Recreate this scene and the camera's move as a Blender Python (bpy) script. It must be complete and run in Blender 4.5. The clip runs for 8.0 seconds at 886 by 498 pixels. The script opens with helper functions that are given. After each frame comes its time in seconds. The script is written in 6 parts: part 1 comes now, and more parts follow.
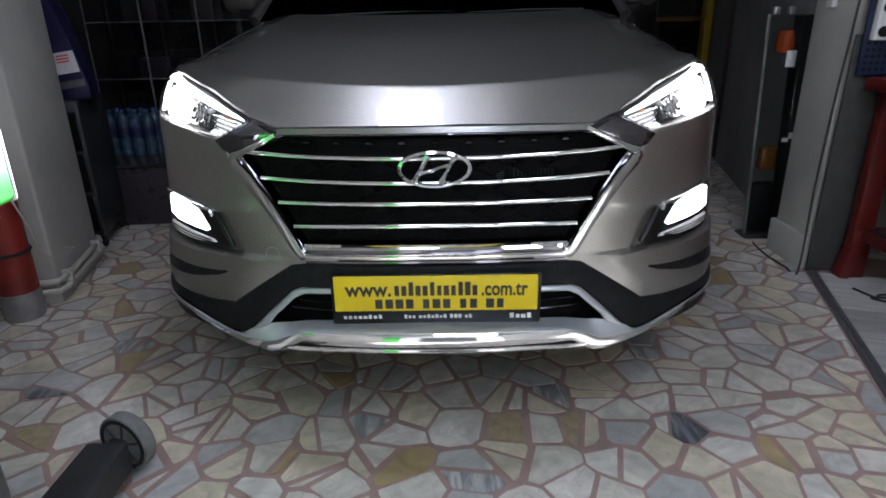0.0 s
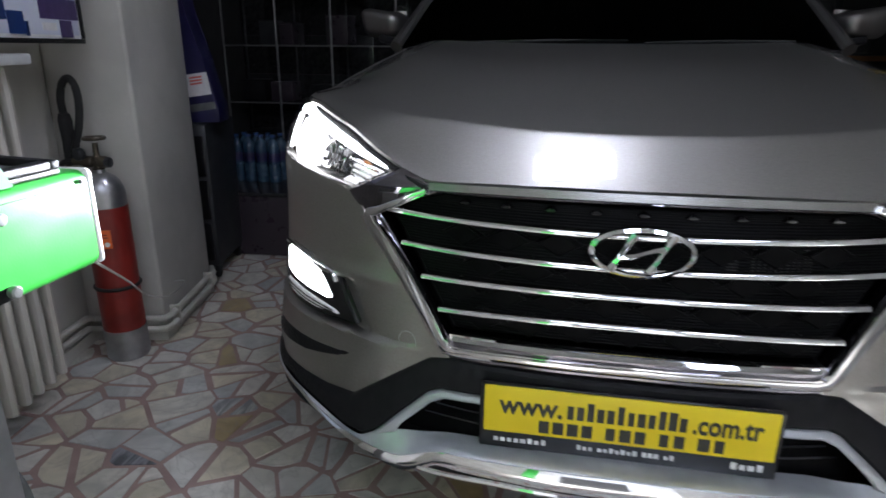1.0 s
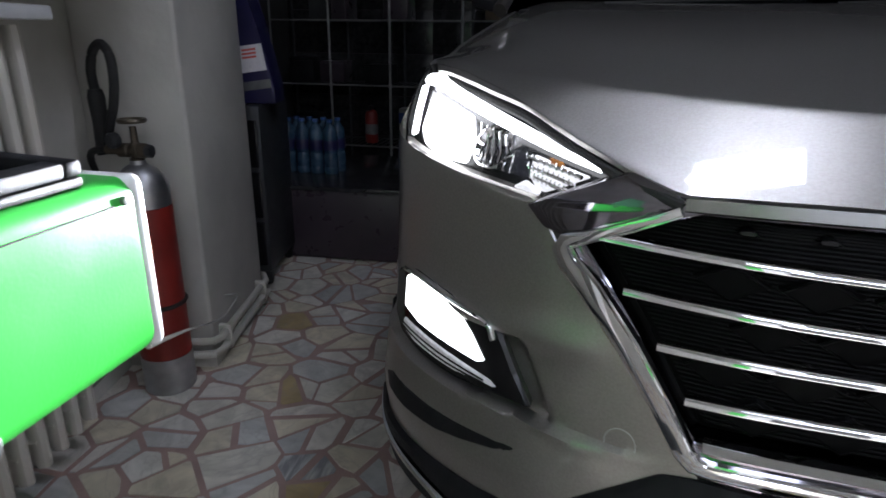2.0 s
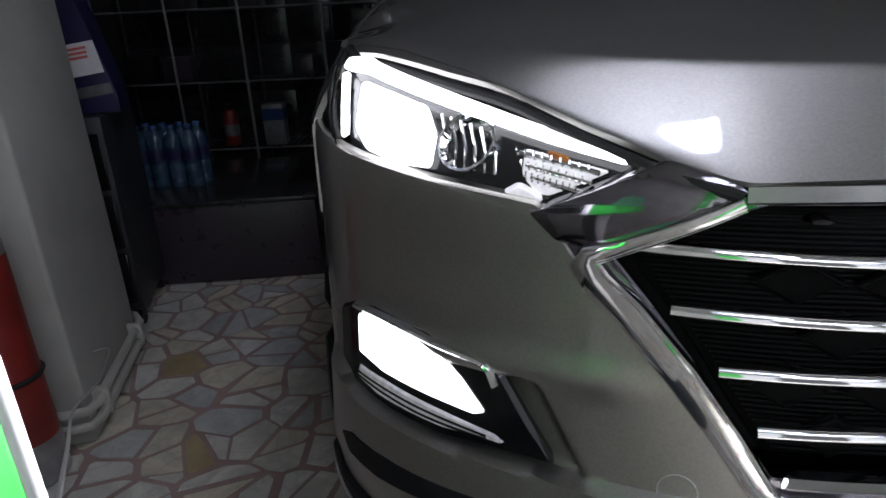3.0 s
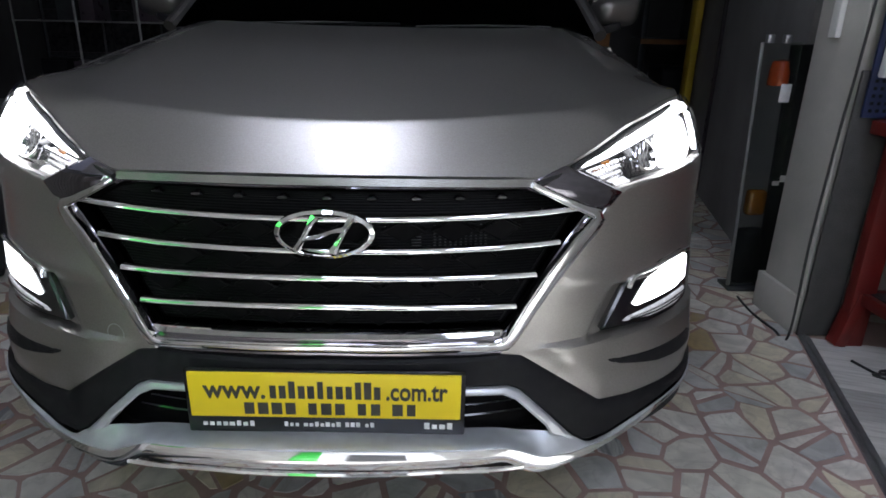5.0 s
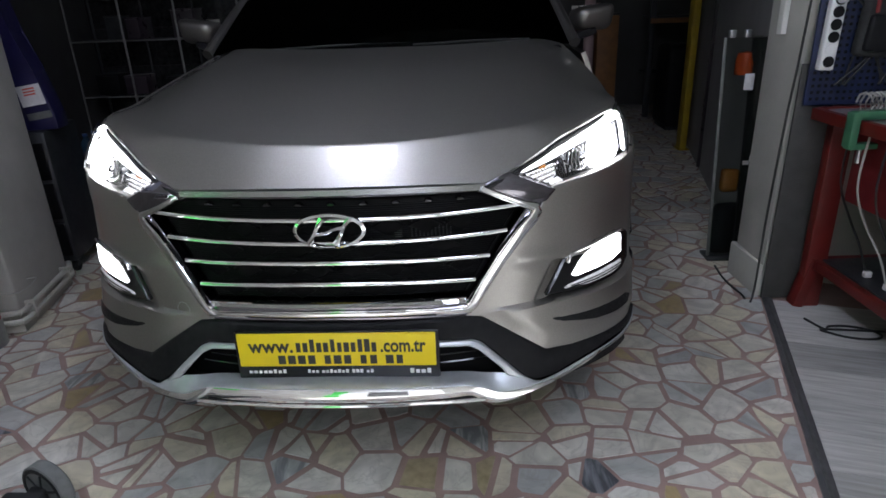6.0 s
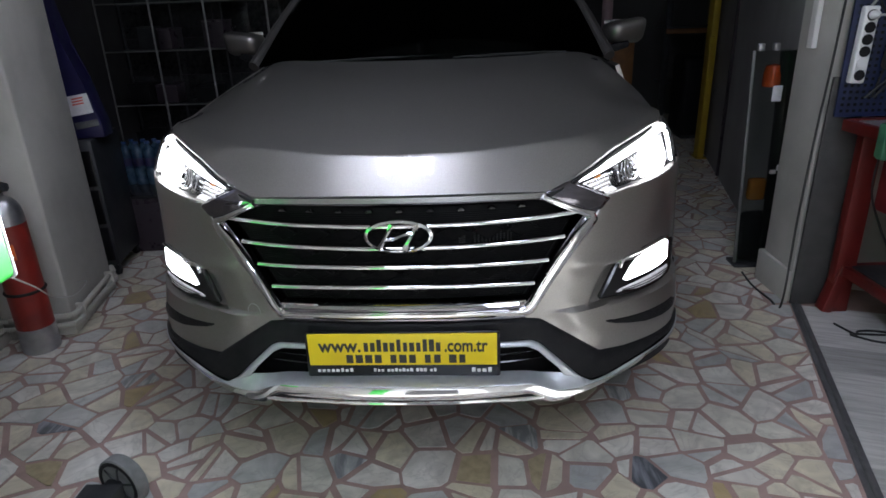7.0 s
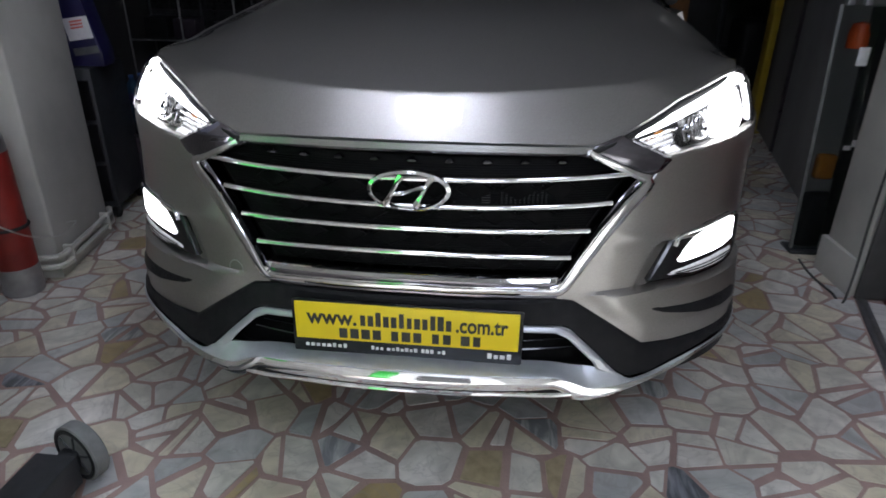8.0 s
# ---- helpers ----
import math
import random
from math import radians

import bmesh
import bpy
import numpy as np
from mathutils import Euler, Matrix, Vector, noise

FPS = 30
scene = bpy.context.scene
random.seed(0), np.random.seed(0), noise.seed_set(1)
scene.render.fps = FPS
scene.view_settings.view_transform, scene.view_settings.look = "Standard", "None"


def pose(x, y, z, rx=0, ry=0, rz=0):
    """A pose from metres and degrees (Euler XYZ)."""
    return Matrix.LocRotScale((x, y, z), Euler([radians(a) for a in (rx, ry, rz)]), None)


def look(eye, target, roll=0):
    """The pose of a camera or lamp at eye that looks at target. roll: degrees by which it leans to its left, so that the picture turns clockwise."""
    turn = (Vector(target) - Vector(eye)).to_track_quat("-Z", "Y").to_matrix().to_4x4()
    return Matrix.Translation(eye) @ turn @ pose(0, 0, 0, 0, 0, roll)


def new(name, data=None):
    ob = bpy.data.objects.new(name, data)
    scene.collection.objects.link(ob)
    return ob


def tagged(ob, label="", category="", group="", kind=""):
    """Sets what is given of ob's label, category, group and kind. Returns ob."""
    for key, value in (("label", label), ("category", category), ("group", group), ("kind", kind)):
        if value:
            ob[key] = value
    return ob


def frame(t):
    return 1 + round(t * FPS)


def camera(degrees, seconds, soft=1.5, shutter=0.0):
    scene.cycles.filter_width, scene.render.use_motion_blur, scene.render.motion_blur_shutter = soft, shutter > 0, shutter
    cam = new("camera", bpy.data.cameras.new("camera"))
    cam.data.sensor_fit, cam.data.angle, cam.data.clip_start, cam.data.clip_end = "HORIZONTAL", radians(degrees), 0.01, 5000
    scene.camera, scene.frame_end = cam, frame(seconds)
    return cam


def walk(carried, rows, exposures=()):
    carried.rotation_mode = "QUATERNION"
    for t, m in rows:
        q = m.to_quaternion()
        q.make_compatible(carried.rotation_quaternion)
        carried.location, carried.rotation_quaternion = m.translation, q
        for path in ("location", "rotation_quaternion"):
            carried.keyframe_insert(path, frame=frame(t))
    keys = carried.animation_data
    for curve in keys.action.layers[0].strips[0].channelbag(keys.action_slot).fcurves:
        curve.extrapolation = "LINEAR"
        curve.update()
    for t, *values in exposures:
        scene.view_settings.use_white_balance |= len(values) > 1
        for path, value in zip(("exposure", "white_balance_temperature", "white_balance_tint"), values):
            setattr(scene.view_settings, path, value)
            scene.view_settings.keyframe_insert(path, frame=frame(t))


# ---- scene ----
cam = camera(71.4, 8.0, 1.6, 0.25)
PATH = [
    (0, (0.045, -1.462, 1.131), (0.014, 0.407, 0.42), -1.1),
    (0.5, (-0.045, -1.27, 1.16), (-0.155, 0.599, 0.457), 0.9),
    (1, (-0.149, -1.048, 1.117), (-0.505, 0.819, 0.495), 0.4),
    (1.5, (-0.311, -0.844, 1.094), (-0.796, 0.977, 0.425), 1.2),
    (1.7, (-0.394, -0.767, 1.073), (-0.891, 1.055, 0.415), 1.3),
    (2.8, (-0.686, -0.437, 1.021), (-0.716, 1.436, 0.321), -2.5),
    (3, (-0.677, -0.449, 1.028), (-0.686, 1.421, 0.32), -2.6),
    (3.5, (-0.488, -0.543, 1.069), (-0.639, 1.344, 0.423), -3.5),
    (4, (-0.131, -0.686, 1.03), (-0.424, 1.206, 0.451), 2.2),
    (4.5, (0.107, -0.795, 1.076), (0.082, 1.062, 0.334), 0.0),
    (4.7, (0.151, -0.898, 1.099), (0.186, 0.984, 0.423), 1.6),
    (5.8, (0.351, -1.347, 1.26), (0.264, 0.519, 0.545), -1.5),
    (6, (0.369, -1.414, 1.296), (0.266, 0.441, 0.557), -2.2),
    (6.5, (0.321, -1.482, 1.349), (0.185, 0.384, 0.642), -0.2),
    (7, (0.214, -1.502, 1.328), (0.101, 0.361, 0.61), -2.1),
    (7.5, (0.202, -1.451, 1.306), (0.145, 0.411, 0.58), -0.2),
    (8, (0.212, -1.231, 1.213), (0.023, 0.582, 0.389), 0.7),
]
EXPOSURES = [(0, 0.70), (0.5, 0.72), (1.5, 0.60), (2.8, 0.24), (3.5, 0.08), (4, 0.62), (4.5, 0.86), (6, 0.82), (8, 0.78)]
walk(cam, [(t, look(eye, target, roll)) for t, eye, target, roll in PATH], EXPOSURES)

from mathutils.geometry import delaunay_2d_cdt

# ---- world and exposure ----
scene.view_settings.exposure = 0.0
world = bpy.data.worlds.new("world")
scene.world = world
world.use_nodes = True
world.node_tree.nodes["Background"].inputs[0].default_value = (0.01, 0.012, 0.016, 1)
world.node_tree.nodes["Background"].inputs[1].default_value = 0.3

LAMP = 5.8        # unseen ceiling panels added in front of the car as fill
LAMP_OVER = 29.0   # panel over the car
HEAD = 4.0        # headlamp glow


# ---- materials ----
def material(name, c1, c2=None, scale=8.0, rough=0.5, metal=0.0, bump=0.0, bscale=60.0, rvar=0.1, coat=0.0,
             emit=None, strength=0.0, detail=6.0, spec=0.5, stretch=None, turn=0.0):
    """A procedural surface: two tones mixed by broad noise, gloss varied by finer noise, fine relief."""
    m = bpy.data.materials.new(name)
    m.use_nodes = True
    nt = m.node_tree
    b = nt.nodes["Principled BSDF"]
    b.inputs["Metallic"].default_value = metal
    b.inputs["Coat Weight"].default_value = coat
    b.inputs["Coat Roughness"].default_value = 0.03
    b.inputs["Specular IOR Level"].default_value = spec
    tc = nt.nodes.new("ShaderNodeTexCoord")
    n1 = nt.nodes.new("ShaderNodeTexNoise")
    n1.inputs["Scale"].default_value, n1.inputs["Detail"].default_value = scale, detail
    if stretch:
        mp = nt.nodes.new("ShaderNodeMapping")
        mp.vector_type = "TEXTURE"
        mp.inputs["Rotation"].default_value = (0, 0, turn)
        mp.inputs["Scale"].default_value = stretch
        nt.links.new(tc.outputs["Object"], mp.inputs["Vector"])
        nt.links.new(mp.outputs["Vector"], n1.inputs["Vector"])
    else:
        nt.links.new(tc.outputs["Object"], n1.inputs["Vector"])
    mix = nt.nodes.new("ShaderNodeMix")
    mix.data_type = "RGBA"
    mix.inputs["A"].default_value = (*c1, 1)
    mix.inputs["B"].default_value = (*(c2 or c1), 1)
    ramp = nt.nodes.new("ShaderNodeMapRange")
    ramp.inputs["From Min"].default_value, ramp.inputs["From Max"].default_value = 0.35, 0.65
    nt.links.new(n1.outputs["Fac"], ramp.inputs["Value"])
    nt.links.new(ramp.outputs["Result"], mix.inputs["Factor"])
    nt.links.new(mix.outputs["Result"], b.inputs["Base Color"])
    n2 = nt.nodes.new("ShaderNodeTexNoise")
    n2.inputs["Scale"].default_value, n2.inputs["Detail"].default_value = scale * 3.7, 4
    nt.links.new(tc.outputs["Object"], n2.inputs["Vector"])
    rr = nt.nodes.new("ShaderNodeMapRange")
    rr.inputs["To Min"].default_value, rr.inputs["To Max"].default_value = max(0.0, rough - rvar), min(1.0, rough + rvar)
    nt.links.new(n2.outputs["Fac"], rr.inputs["Value"])
    nt.links.new(rr.outputs["Result"], b.inputs["Roughness"])
    if bump:
        n3 = nt.nodes.new("ShaderNodeTexNoise")
        n3.inputs["Scale"].default_value, n3.inputs["Detail"].default_value = bscale, 5
        nt.links.new(tc.outputs["Object"], n3.inputs["Vector"])
        bp = nt.nodes.new("ShaderNodeBump")
        bp.inputs["Strength"].default_value, bp.inputs["Distance"].default_value = bump, 0.004
        nt.links.new(n3.outputs["Fac"], bp.inputs["Height"])
        nt.links.new(bp.outputs["Normal"], b.inputs["Normal"])
    if emit:
        b.inputs["Emission Color"].default_value = (*emit, 1)
        b.inputs["Emission Strength"].default_value = strength
    return m


def glass_material(name, tint, gloss=0.04, ior=1.45):
    """Thin clear pane: mostly see-through, with a mirror share that grows at grazing angles."""
    m = bpy.data.materials.new(name)
    m.use_nodes = True
    nt = m.node_tree
    nt.nodes.remove(nt.nodes["Principled BSDF"])
    out = nt.nodes["Material Output"]
    tr = nt.nodes.new("ShaderNodeBsdfTransparent")
    tr.inputs[0].default_value = (*tint, 1)
    gl = nt.nodes.new("ShaderNodeBsdfGlossy")
    gl.inputs["Roughness"].default_value = gloss
    fr = nt.nodes.new("ShaderNodeFresnel")
    fr.inputs[0].default_value = ior
    mx = nt.nodes.new("ShaderNodeMixShader")
    nt.links.new(fr.outputs[0], mx.inputs[0])
    nt.links.new(tr.outputs[0], mx.inputs[1])
    nt.links.new(gl.outputs[0], mx.inputs[2])
    nt.links.new(mx.outputs[0], out.inputs[0])
    return m


def stone_material(name, per_object):
    """Polished marble offcuts: each piece takes its own tone, with clouds and veins."""
    m = bpy.data.materials.new(name)
    m.use_nodes = True
    nt = m.node_tree
    b = nt.nodes["Principled BSDF"]
    if per_object:
        rnd = nt.nodes.new("ShaderNodeObjectInfo").outputs["Random"]
    else:
        rnd = nt.nodes.new("ShaderNodeNewGeometry").outputs["Random Per Island"]
    tone = nt.nodes.new("ShaderNodeValToRGB")
    tone.color_ramp.interpolation = "CONSTANT"
    tones = [(0.0, (0.60, 0.575, 0.50)), (0.18, (0.66, 0.64, 0.585)), (0.34, (0.50, 0.50, 0.475)), (0.48, (0.63, 0.57, 0.43)),
             (0.64, (0.60, 0.545, 0.42)), (0.76, (0.42, 0.42, 0.41)), (0.84, (0.66, 0.625, 0.565)), (0.98, (0.40, 0.30, 0.15))]
    el = tone.color_ramp.elements
    el[0].position, el[0].color = tones[0][0], (*tones[0][1], 1)
    el[1].position, el[1].color = tones[1][0], (*tones[1][1], 1)
    for p, c in tones[2:]:
        e = el.new(p)
        e.color = (*c, 1)
    nt.links.new(rnd, tone.inputs[0])
    geo = nt.nodes.new("ShaderNodeNewGeometry")
    off = nt.nodes.new("ShaderNodeVectorMath")
    off.operation = "MULTIPLY_ADD"
    comb = nt.nodes.new("ShaderNodeCombineXYZ")
    for i in range(3):
        nt.links.new(rnd, comb.inputs[i])
    off.inputs[1].default_value = (1, 1, 1)
    sc = nt.nodes.new("ShaderNodeVectorMath")
    sc.operation = "SCALE"
    sc.inputs["Scale"].default_value = 37.0
    nt.links.new(comb.outputs[0], sc.inputs[0])
    nt.links.new(geo.outputs["Position"], off.inputs[0])
    nt.links.new(sc.outputs[0], off.inputs[2])
    cloud = nt.nodes.new("ShaderNodeTexNoise")
    cloud.inputs["Scale"].default_value, cloud.inputs["Detail"].default_value, cloud.inputs["Distortion"].default_value = 9, 7, 1.4
    nt.links.new(off.outputs[0], cloud.inputs["Vector"])
    mr = nt.nodes.new("ShaderNodeMapRange")
    mr.inputs["From Min"].default_value, mr.inputs["From Max"].default_value = 0.3, 0.75
    mr.inputs["To Min"].default_value, mr.inputs["To Max"].default_value = 0.68, 1.12
    nt.links.new(cloud.outputs["Fac"], mr.inputs["Value"])
    mul = nt.nodes.new("ShaderNodeMix")
    mul.data_type, mul.blend_type = "RGBA", "MULTIPLY"
    mul.inputs["Factor"].default_value = 1.0
    nt.links.new(tone.outputs[0], mul.inputs["A"])
    nt.links.new(mr.outputs[0], mul.inputs["B"])
    vein = nt.nodes.new("ShaderNodeTexNoise")
    vein.inputs["Scale"].default_value, vein.inputs["Detail"].default_value, vein.inputs["Distortion"].default_value = 5, 9, 2.5
    nt.links.new(off.outputs[0], vein.inputs["Vector"])
    vr = nt.nodes.new("ShaderNodeValToRGB")
    vr.color_ramp.elements[0].position, vr.color_ramp.elements[0].color = 0.47, (0, 0, 0, 1)
    vr.color_ramp.elements[1].position, vr.color_ramp.elements[1].color = 0.5, (1, 1, 1, 1)
    e = vr.color_ramp.elements.new(0.53)
    e.color = (0, 0, 0, 1)
    nt.links.new(vein.outputs["Fac"], vr.inputs[0])
    vm = nt.nodes.new("ShaderNodeMath")
    vm.operation = "MULTIPLY"
    vm.inputs[1].default_value = 0.3
    nt.links.new(vr.outputs[0], vm.inputs[0])
    mv = nt.nodes.new("ShaderNodeMix")
    mv.data_type = "RGBA"
    mv.inputs["B"].default_value = (0.27, 0.25, 0.22, 1)
    nt.links.new(vm.outputs[0], mv.inputs["Factor"])
    nt.links.new(mul.outputs["Result"], mv.inputs["A"])
    nt.links.new(mv.outputs["Result"], b.inputs["Base Color"])
    rg = nt.nodes.new("ShaderNodeMapRange")
    rg.inputs["To Min"].default_value, rg.inputs["To Max"].default_value = 0.28, 0.6
    nt.links.new(cloud.outputs["Fac"], rg.inputs["Value"])
    nt.links.new(rg.outputs[0], b.inputs["Roughness"])
    return m


def striped_stone_material(name, dark, light):
    m = bpy.data.materials.new(name)
    m.use_nodes = True
    nt = m.node_tree
    b = nt.nodes["Principled BSDF"]
    b.inputs["Roughness"].default_value = 0.42
    geo = nt.nodes.new("ShaderNodeNewGeometry")
    w = nt.nodes.new("ShaderNodeTexNoise")
    w.inputs["Scale"].default_value, w.inputs["Detail"].default_value, w.inputs["Distortion"].default_value = 7, 8, 1.2
    mp = nt.nodes.new("ShaderNodeMapping")
    mp.inputs["Rotation"].default_value = (0, 0, radians(30))
    mp.inputs["Scale"].default_value = (4.5, 0.8, 1)
    nt.links.new(geo.outputs["Position"], mp.inputs["Vector"])
    nt.links.new(mp.outputs[0], w.inputs["Vector"])
    r = nt.nodes.new("ShaderNodeValToRGB")
    r.color_ramp.elements[0].position, r.color_ramp.elements[0].color = 0.42, (*dark, 1)
    r.color_ramp.elements[1].position, r.color_ramp.elements[1].color = 0.62, (*light, 1)
    nt.links.new(w.outputs["Fac"], r.inputs[0])
    nt.links.new(r.outputs[0], b.inputs["Base Color"])
    return m


def laminate_material(name):
    """Grey wood print: each board has its own tone, with grain along it."""
    m = material(name, (0.56, 0.545, 0.515), (0.40, 0.39, 0.365), 9.0, 0.42, 0.0, 0.08, 90, stretch=(1.6, 0.12, 1.0), turn=-0.285)
    nt = m.node_tree
    b = nt.nodes["Principled BSDF"]
    link = b.inputs["Base Color"].links[0]
    info = nt.nodes.new("ShaderNodeObjectInfo")
    tone = nt.nodes.new("ShaderNodeMapRange")
    tone.inputs["To Min"].default_value, tone.inputs["To Max"].default_value = 0.66, 1.12
    nt.links.new(info.outputs["Random"], tone.inputs["Value"])
    mul = nt.nodes.new("ShaderNodeMix")
    mul.data_type, mul.blend_type = "RGBA", "MULTIPLY"
    mul.inputs["Factor"].default_value = 1.0
    nt.links.new(link.from_socket, mul.inputs["A"])
    nt.links.new(tone.outputs["Result"], mul.inputs["B"])
    nt.links.new(mul.outputs["Result"], b.inputs["Base Color"])
    return m


M_PAINT = material("car_paint", (0.345, 0.330, 0.307), (0.39, 0.373, 0.347), 300, 0.42, 0.95, 0.0, rvar=0.05, coat=1.0)
M_CHROME = material("chrome", (0.89, 0.89, 0.89), (0.82, 0.82, 0.82), 20, 0.05, 1.0, rvar=0.03)
M_SATIN = material("satin_silver", (0.62, 0.63, 0.64), (0.55, 0.56, 0.57), 30, 0.33, 0.8, rvar=0.06)
M_DARKCHROME = material("dark_chrome", (0.25, 0.24, 0.265), (0.20, 0.19, 0.215), 12, 0.07, 1.0, rvar=0.03)
M_BLACKPLASTIC = material("black_plastic", (0.009, 0.009, 0.010), (0.014, 0.014, 0.015), 40, 0.45, 0.0, 0.25, 900, spec=0.14)
M_GLOSSBLACK = material("gloss_black", (0.006, 0.006, 0.007), (0.01, 0.01, 0.011), 20, 0.12, 0.0, rvar=0.05)
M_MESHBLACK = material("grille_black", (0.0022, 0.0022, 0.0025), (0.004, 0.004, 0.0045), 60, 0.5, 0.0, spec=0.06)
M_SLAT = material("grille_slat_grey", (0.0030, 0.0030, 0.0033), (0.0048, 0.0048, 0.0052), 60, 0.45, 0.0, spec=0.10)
M_FIN = material("cooler_alloy", (0.22, 0.22, 0.22), (0.13, 0.13, 0.13), 60, 0.5, 0.3)
M_RUBBER = material("rubber", (0.014, 0.014, 0.014), (0.022, 0.022, 0.021), 25, 0.75, 0.0, 0.3, 200, spec=0.3)
M_MAT = material("mat_rubber", (0.060, 0.058, 0.055), (0.042, 0.041, 0.039), 12, 0.75, 0.0, 0.3, 200)
M_PEG = material("peg_blue", (0.006, 0.015, 0.062), (0.004, 0.010, 0.040), 10, 0.45)
M_HUB = material("olive_plastic", (0.045, 0.050, 0.036), (0.033, 0.037, 0.028), 25, 0.5)
M_TYREGREY = material("grey_rubber", (0.17, 0.175, 0.17), (0.12, 0.125, 0.12), 25, 0.7, 0.0, 0.3, 200)
M_LAMP = material("lamp_glow", (0.9, 0.9, 0.95), None, 4, 0.3, emit=(0.93, 0.95, 1.0), strength=HEAD)
# emission on unlit lamp parts stands in for light scattered inside the headlamp
M_LAMPSCATTER = material("scattered_lamp_glow", (0.55, 0.56, 0.6), (0.3, 0.3, 0.34), 90, 0.15, emit=(0.95, 0.95, 1.0), strength=0.6)
# weak emission imitates the light that the reflector strip catches
M_STRIPGLOW = material("reflector_strip_glow", (0.60, 0.60, 0.63), (0.40, 0.40, 0.43), 90, 0.2, emit=(1.0, 0.96, 1.0), strength=0.09)
M_AMBER = material("amber_lens", (0.22, 0.085, 0.015), (0.15, 0.05, 0.01), 40, 0.2)
M_CLEAR = glass_material("clear_lens", (0.97, 0.97, 0.98))
M_TINT = glass_material("tinted_glass", (0.30, 0.32, 0.31), 0.02, 1.22)
M_PANE = glass_material("pane_glass", (0.86, 0.90, 0.88), 0.03)
M_YELLOW = material("plate_yellow", (0.80, 0.62, 0.015), (0.74, 0.57, 0.012), 12, 0.4)
M_INK = material("plate_ink", (0.02, 0.02, 0.018), (0.03, 0.03, 0.025), 40, 0.5)
M_WHITEPRINT = material("white_print", (0.75, 0.75, 0.75), (0.65, 0.65, 0.66), 40, 0.5)
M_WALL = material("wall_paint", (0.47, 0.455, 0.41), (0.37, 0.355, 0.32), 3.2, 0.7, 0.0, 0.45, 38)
# plaster grey lowered so the colour itself holds the dimness beside the car
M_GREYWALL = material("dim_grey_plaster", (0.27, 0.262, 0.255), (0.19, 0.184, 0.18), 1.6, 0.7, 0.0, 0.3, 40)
# on the back walls this near-black tone carries the lack of light
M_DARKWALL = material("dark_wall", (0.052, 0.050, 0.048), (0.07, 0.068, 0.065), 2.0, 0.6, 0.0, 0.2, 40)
# rear ceiling: the gloom of the unlit back is put into this colour
M_CEIL_UNLIT = material("unlit_ceiling_paint", (0.10, 0.10, 0.10), (0.08, 0.08, 0.08), 1.5, 0.8, 0.0, 0.2, 40)
M_MORTAR = material("mortar", (0.375, 0.255, 0.222), (0.29, 0.20, 0.178), 9, 0.8, 0.0, 0.6, 160)
M_STONE = stone_material("marble_piece", True)
M_STONE_FAR = stone_material("marble_piece_far", False)
M_STONE_DARK = striped_stone_material("striped_marble", (0.07, 0.075, 0.085), (0.24, 0.25, 0.27))
M_STONE_GREY = striped_stone_material("grey_marble", (0.20, 0.21, 0.215), (0.48, 0.48, 0.47))
M_STONE_OCHRE = material("ochre_marble", (0.37, 0.30, 0.18), (0.26, 0.21, 0.12), 30, 0.4, 0.0, 0.1, 80)
M_LAMINATE = laminate_material("grey_laminate")
M_STRIP = material("strip_metal", (0.22, 0.22, 0.225), (0.15, 0.15, 0.155), 10, 0.45, 0.6)
M_RED = material("red_paint", (0.14, 0.011, 0.009), (0.10, 0.009, 0.007), 7, 0.4, 0.0, 0.1, 120)
M_CYLRED = material("cylinder_red", (0.23, 0.018, 0.013), (0.15, 0.013, 0.010), 9, 0.45, 0.0, 0.15, 90)
M_ALU = material("bare_metal", (0.45, 0.45, 0.46), (0.34, 0.34, 0.35), 18, 0.38, 0.9, 0.1, 120)
M_BRASS = material("old_brass", (0.11, 0.09, 0.065), (0.08, 0.068, 0.052), 30, 0.45, 0.8)
M_ORANGE = material("orange_plastic", (0.75, 0.13, 0.02), (0.65, 0.10, 0.015), 25, 0.35)
M_BEACON = material("beacon_lens", (0.46, 0.065, 0.015), (0.36, 0.045, 0.012), 25, 0.2)
M_GREEN = material("green_enamel", (0.05, 0.52, 0.07), (0.045, 0.46, 0.06), 6, 0.34, 0.0, 0.05, 300)
M_PALEGREEN = material("pale_green_enamel", (0.085, 0.30, 0.14), (0.07, 0.25, 0.12), 8, 0.4)
M_WHITE = material("white_enamel", (0.80, 0.80, 0.79), (0.74, 0.74, 0.72), 5, 0.4)
M_RADIATOR = material("radiator_enamel", (0.48, 0.46, 0.41), (0.41, 0.39, 0.34), 4, 0.4)
M_MARBLE = material("white_marble", (0.66, 0.66, 0.65), (0.50, 0.51, 0.52), 6, 0.35)
M_BLACKSTEEL = material("black_steel", (0.022, 0.024, 0.026), (0.035, 0.037, 0.04), 14, 0.45, 0.2, 0.1, 200)
M_NAVY = material("navy_plastic", (0.014, 0.012, 0.062), (0.011, 0.010, 0.045), 9, 0.4)
M_BARCHROME = material("grille_bar_chrome", (0.88, 0.88, 0.885), (0.80, 0.80, 0.81), 26, 0.05, 1.0, rvar=0.04)
M_CLAMP = material("dull_green_paint", (0.045, 0.16, 0.08), (0.03, 0.11, 0.06), 14, 0.5, 0.0, 0.2, 120)
# body paint at under half tone: the mirrors' shade is in the colour
M_MIRRORCAP_SHADED = material("shaded_mirror_cap_paint", (0.15, 0.14, 0.132), (0.17, 0.16, 0.15), 300, 0.4, 0.9, coat=1.0)
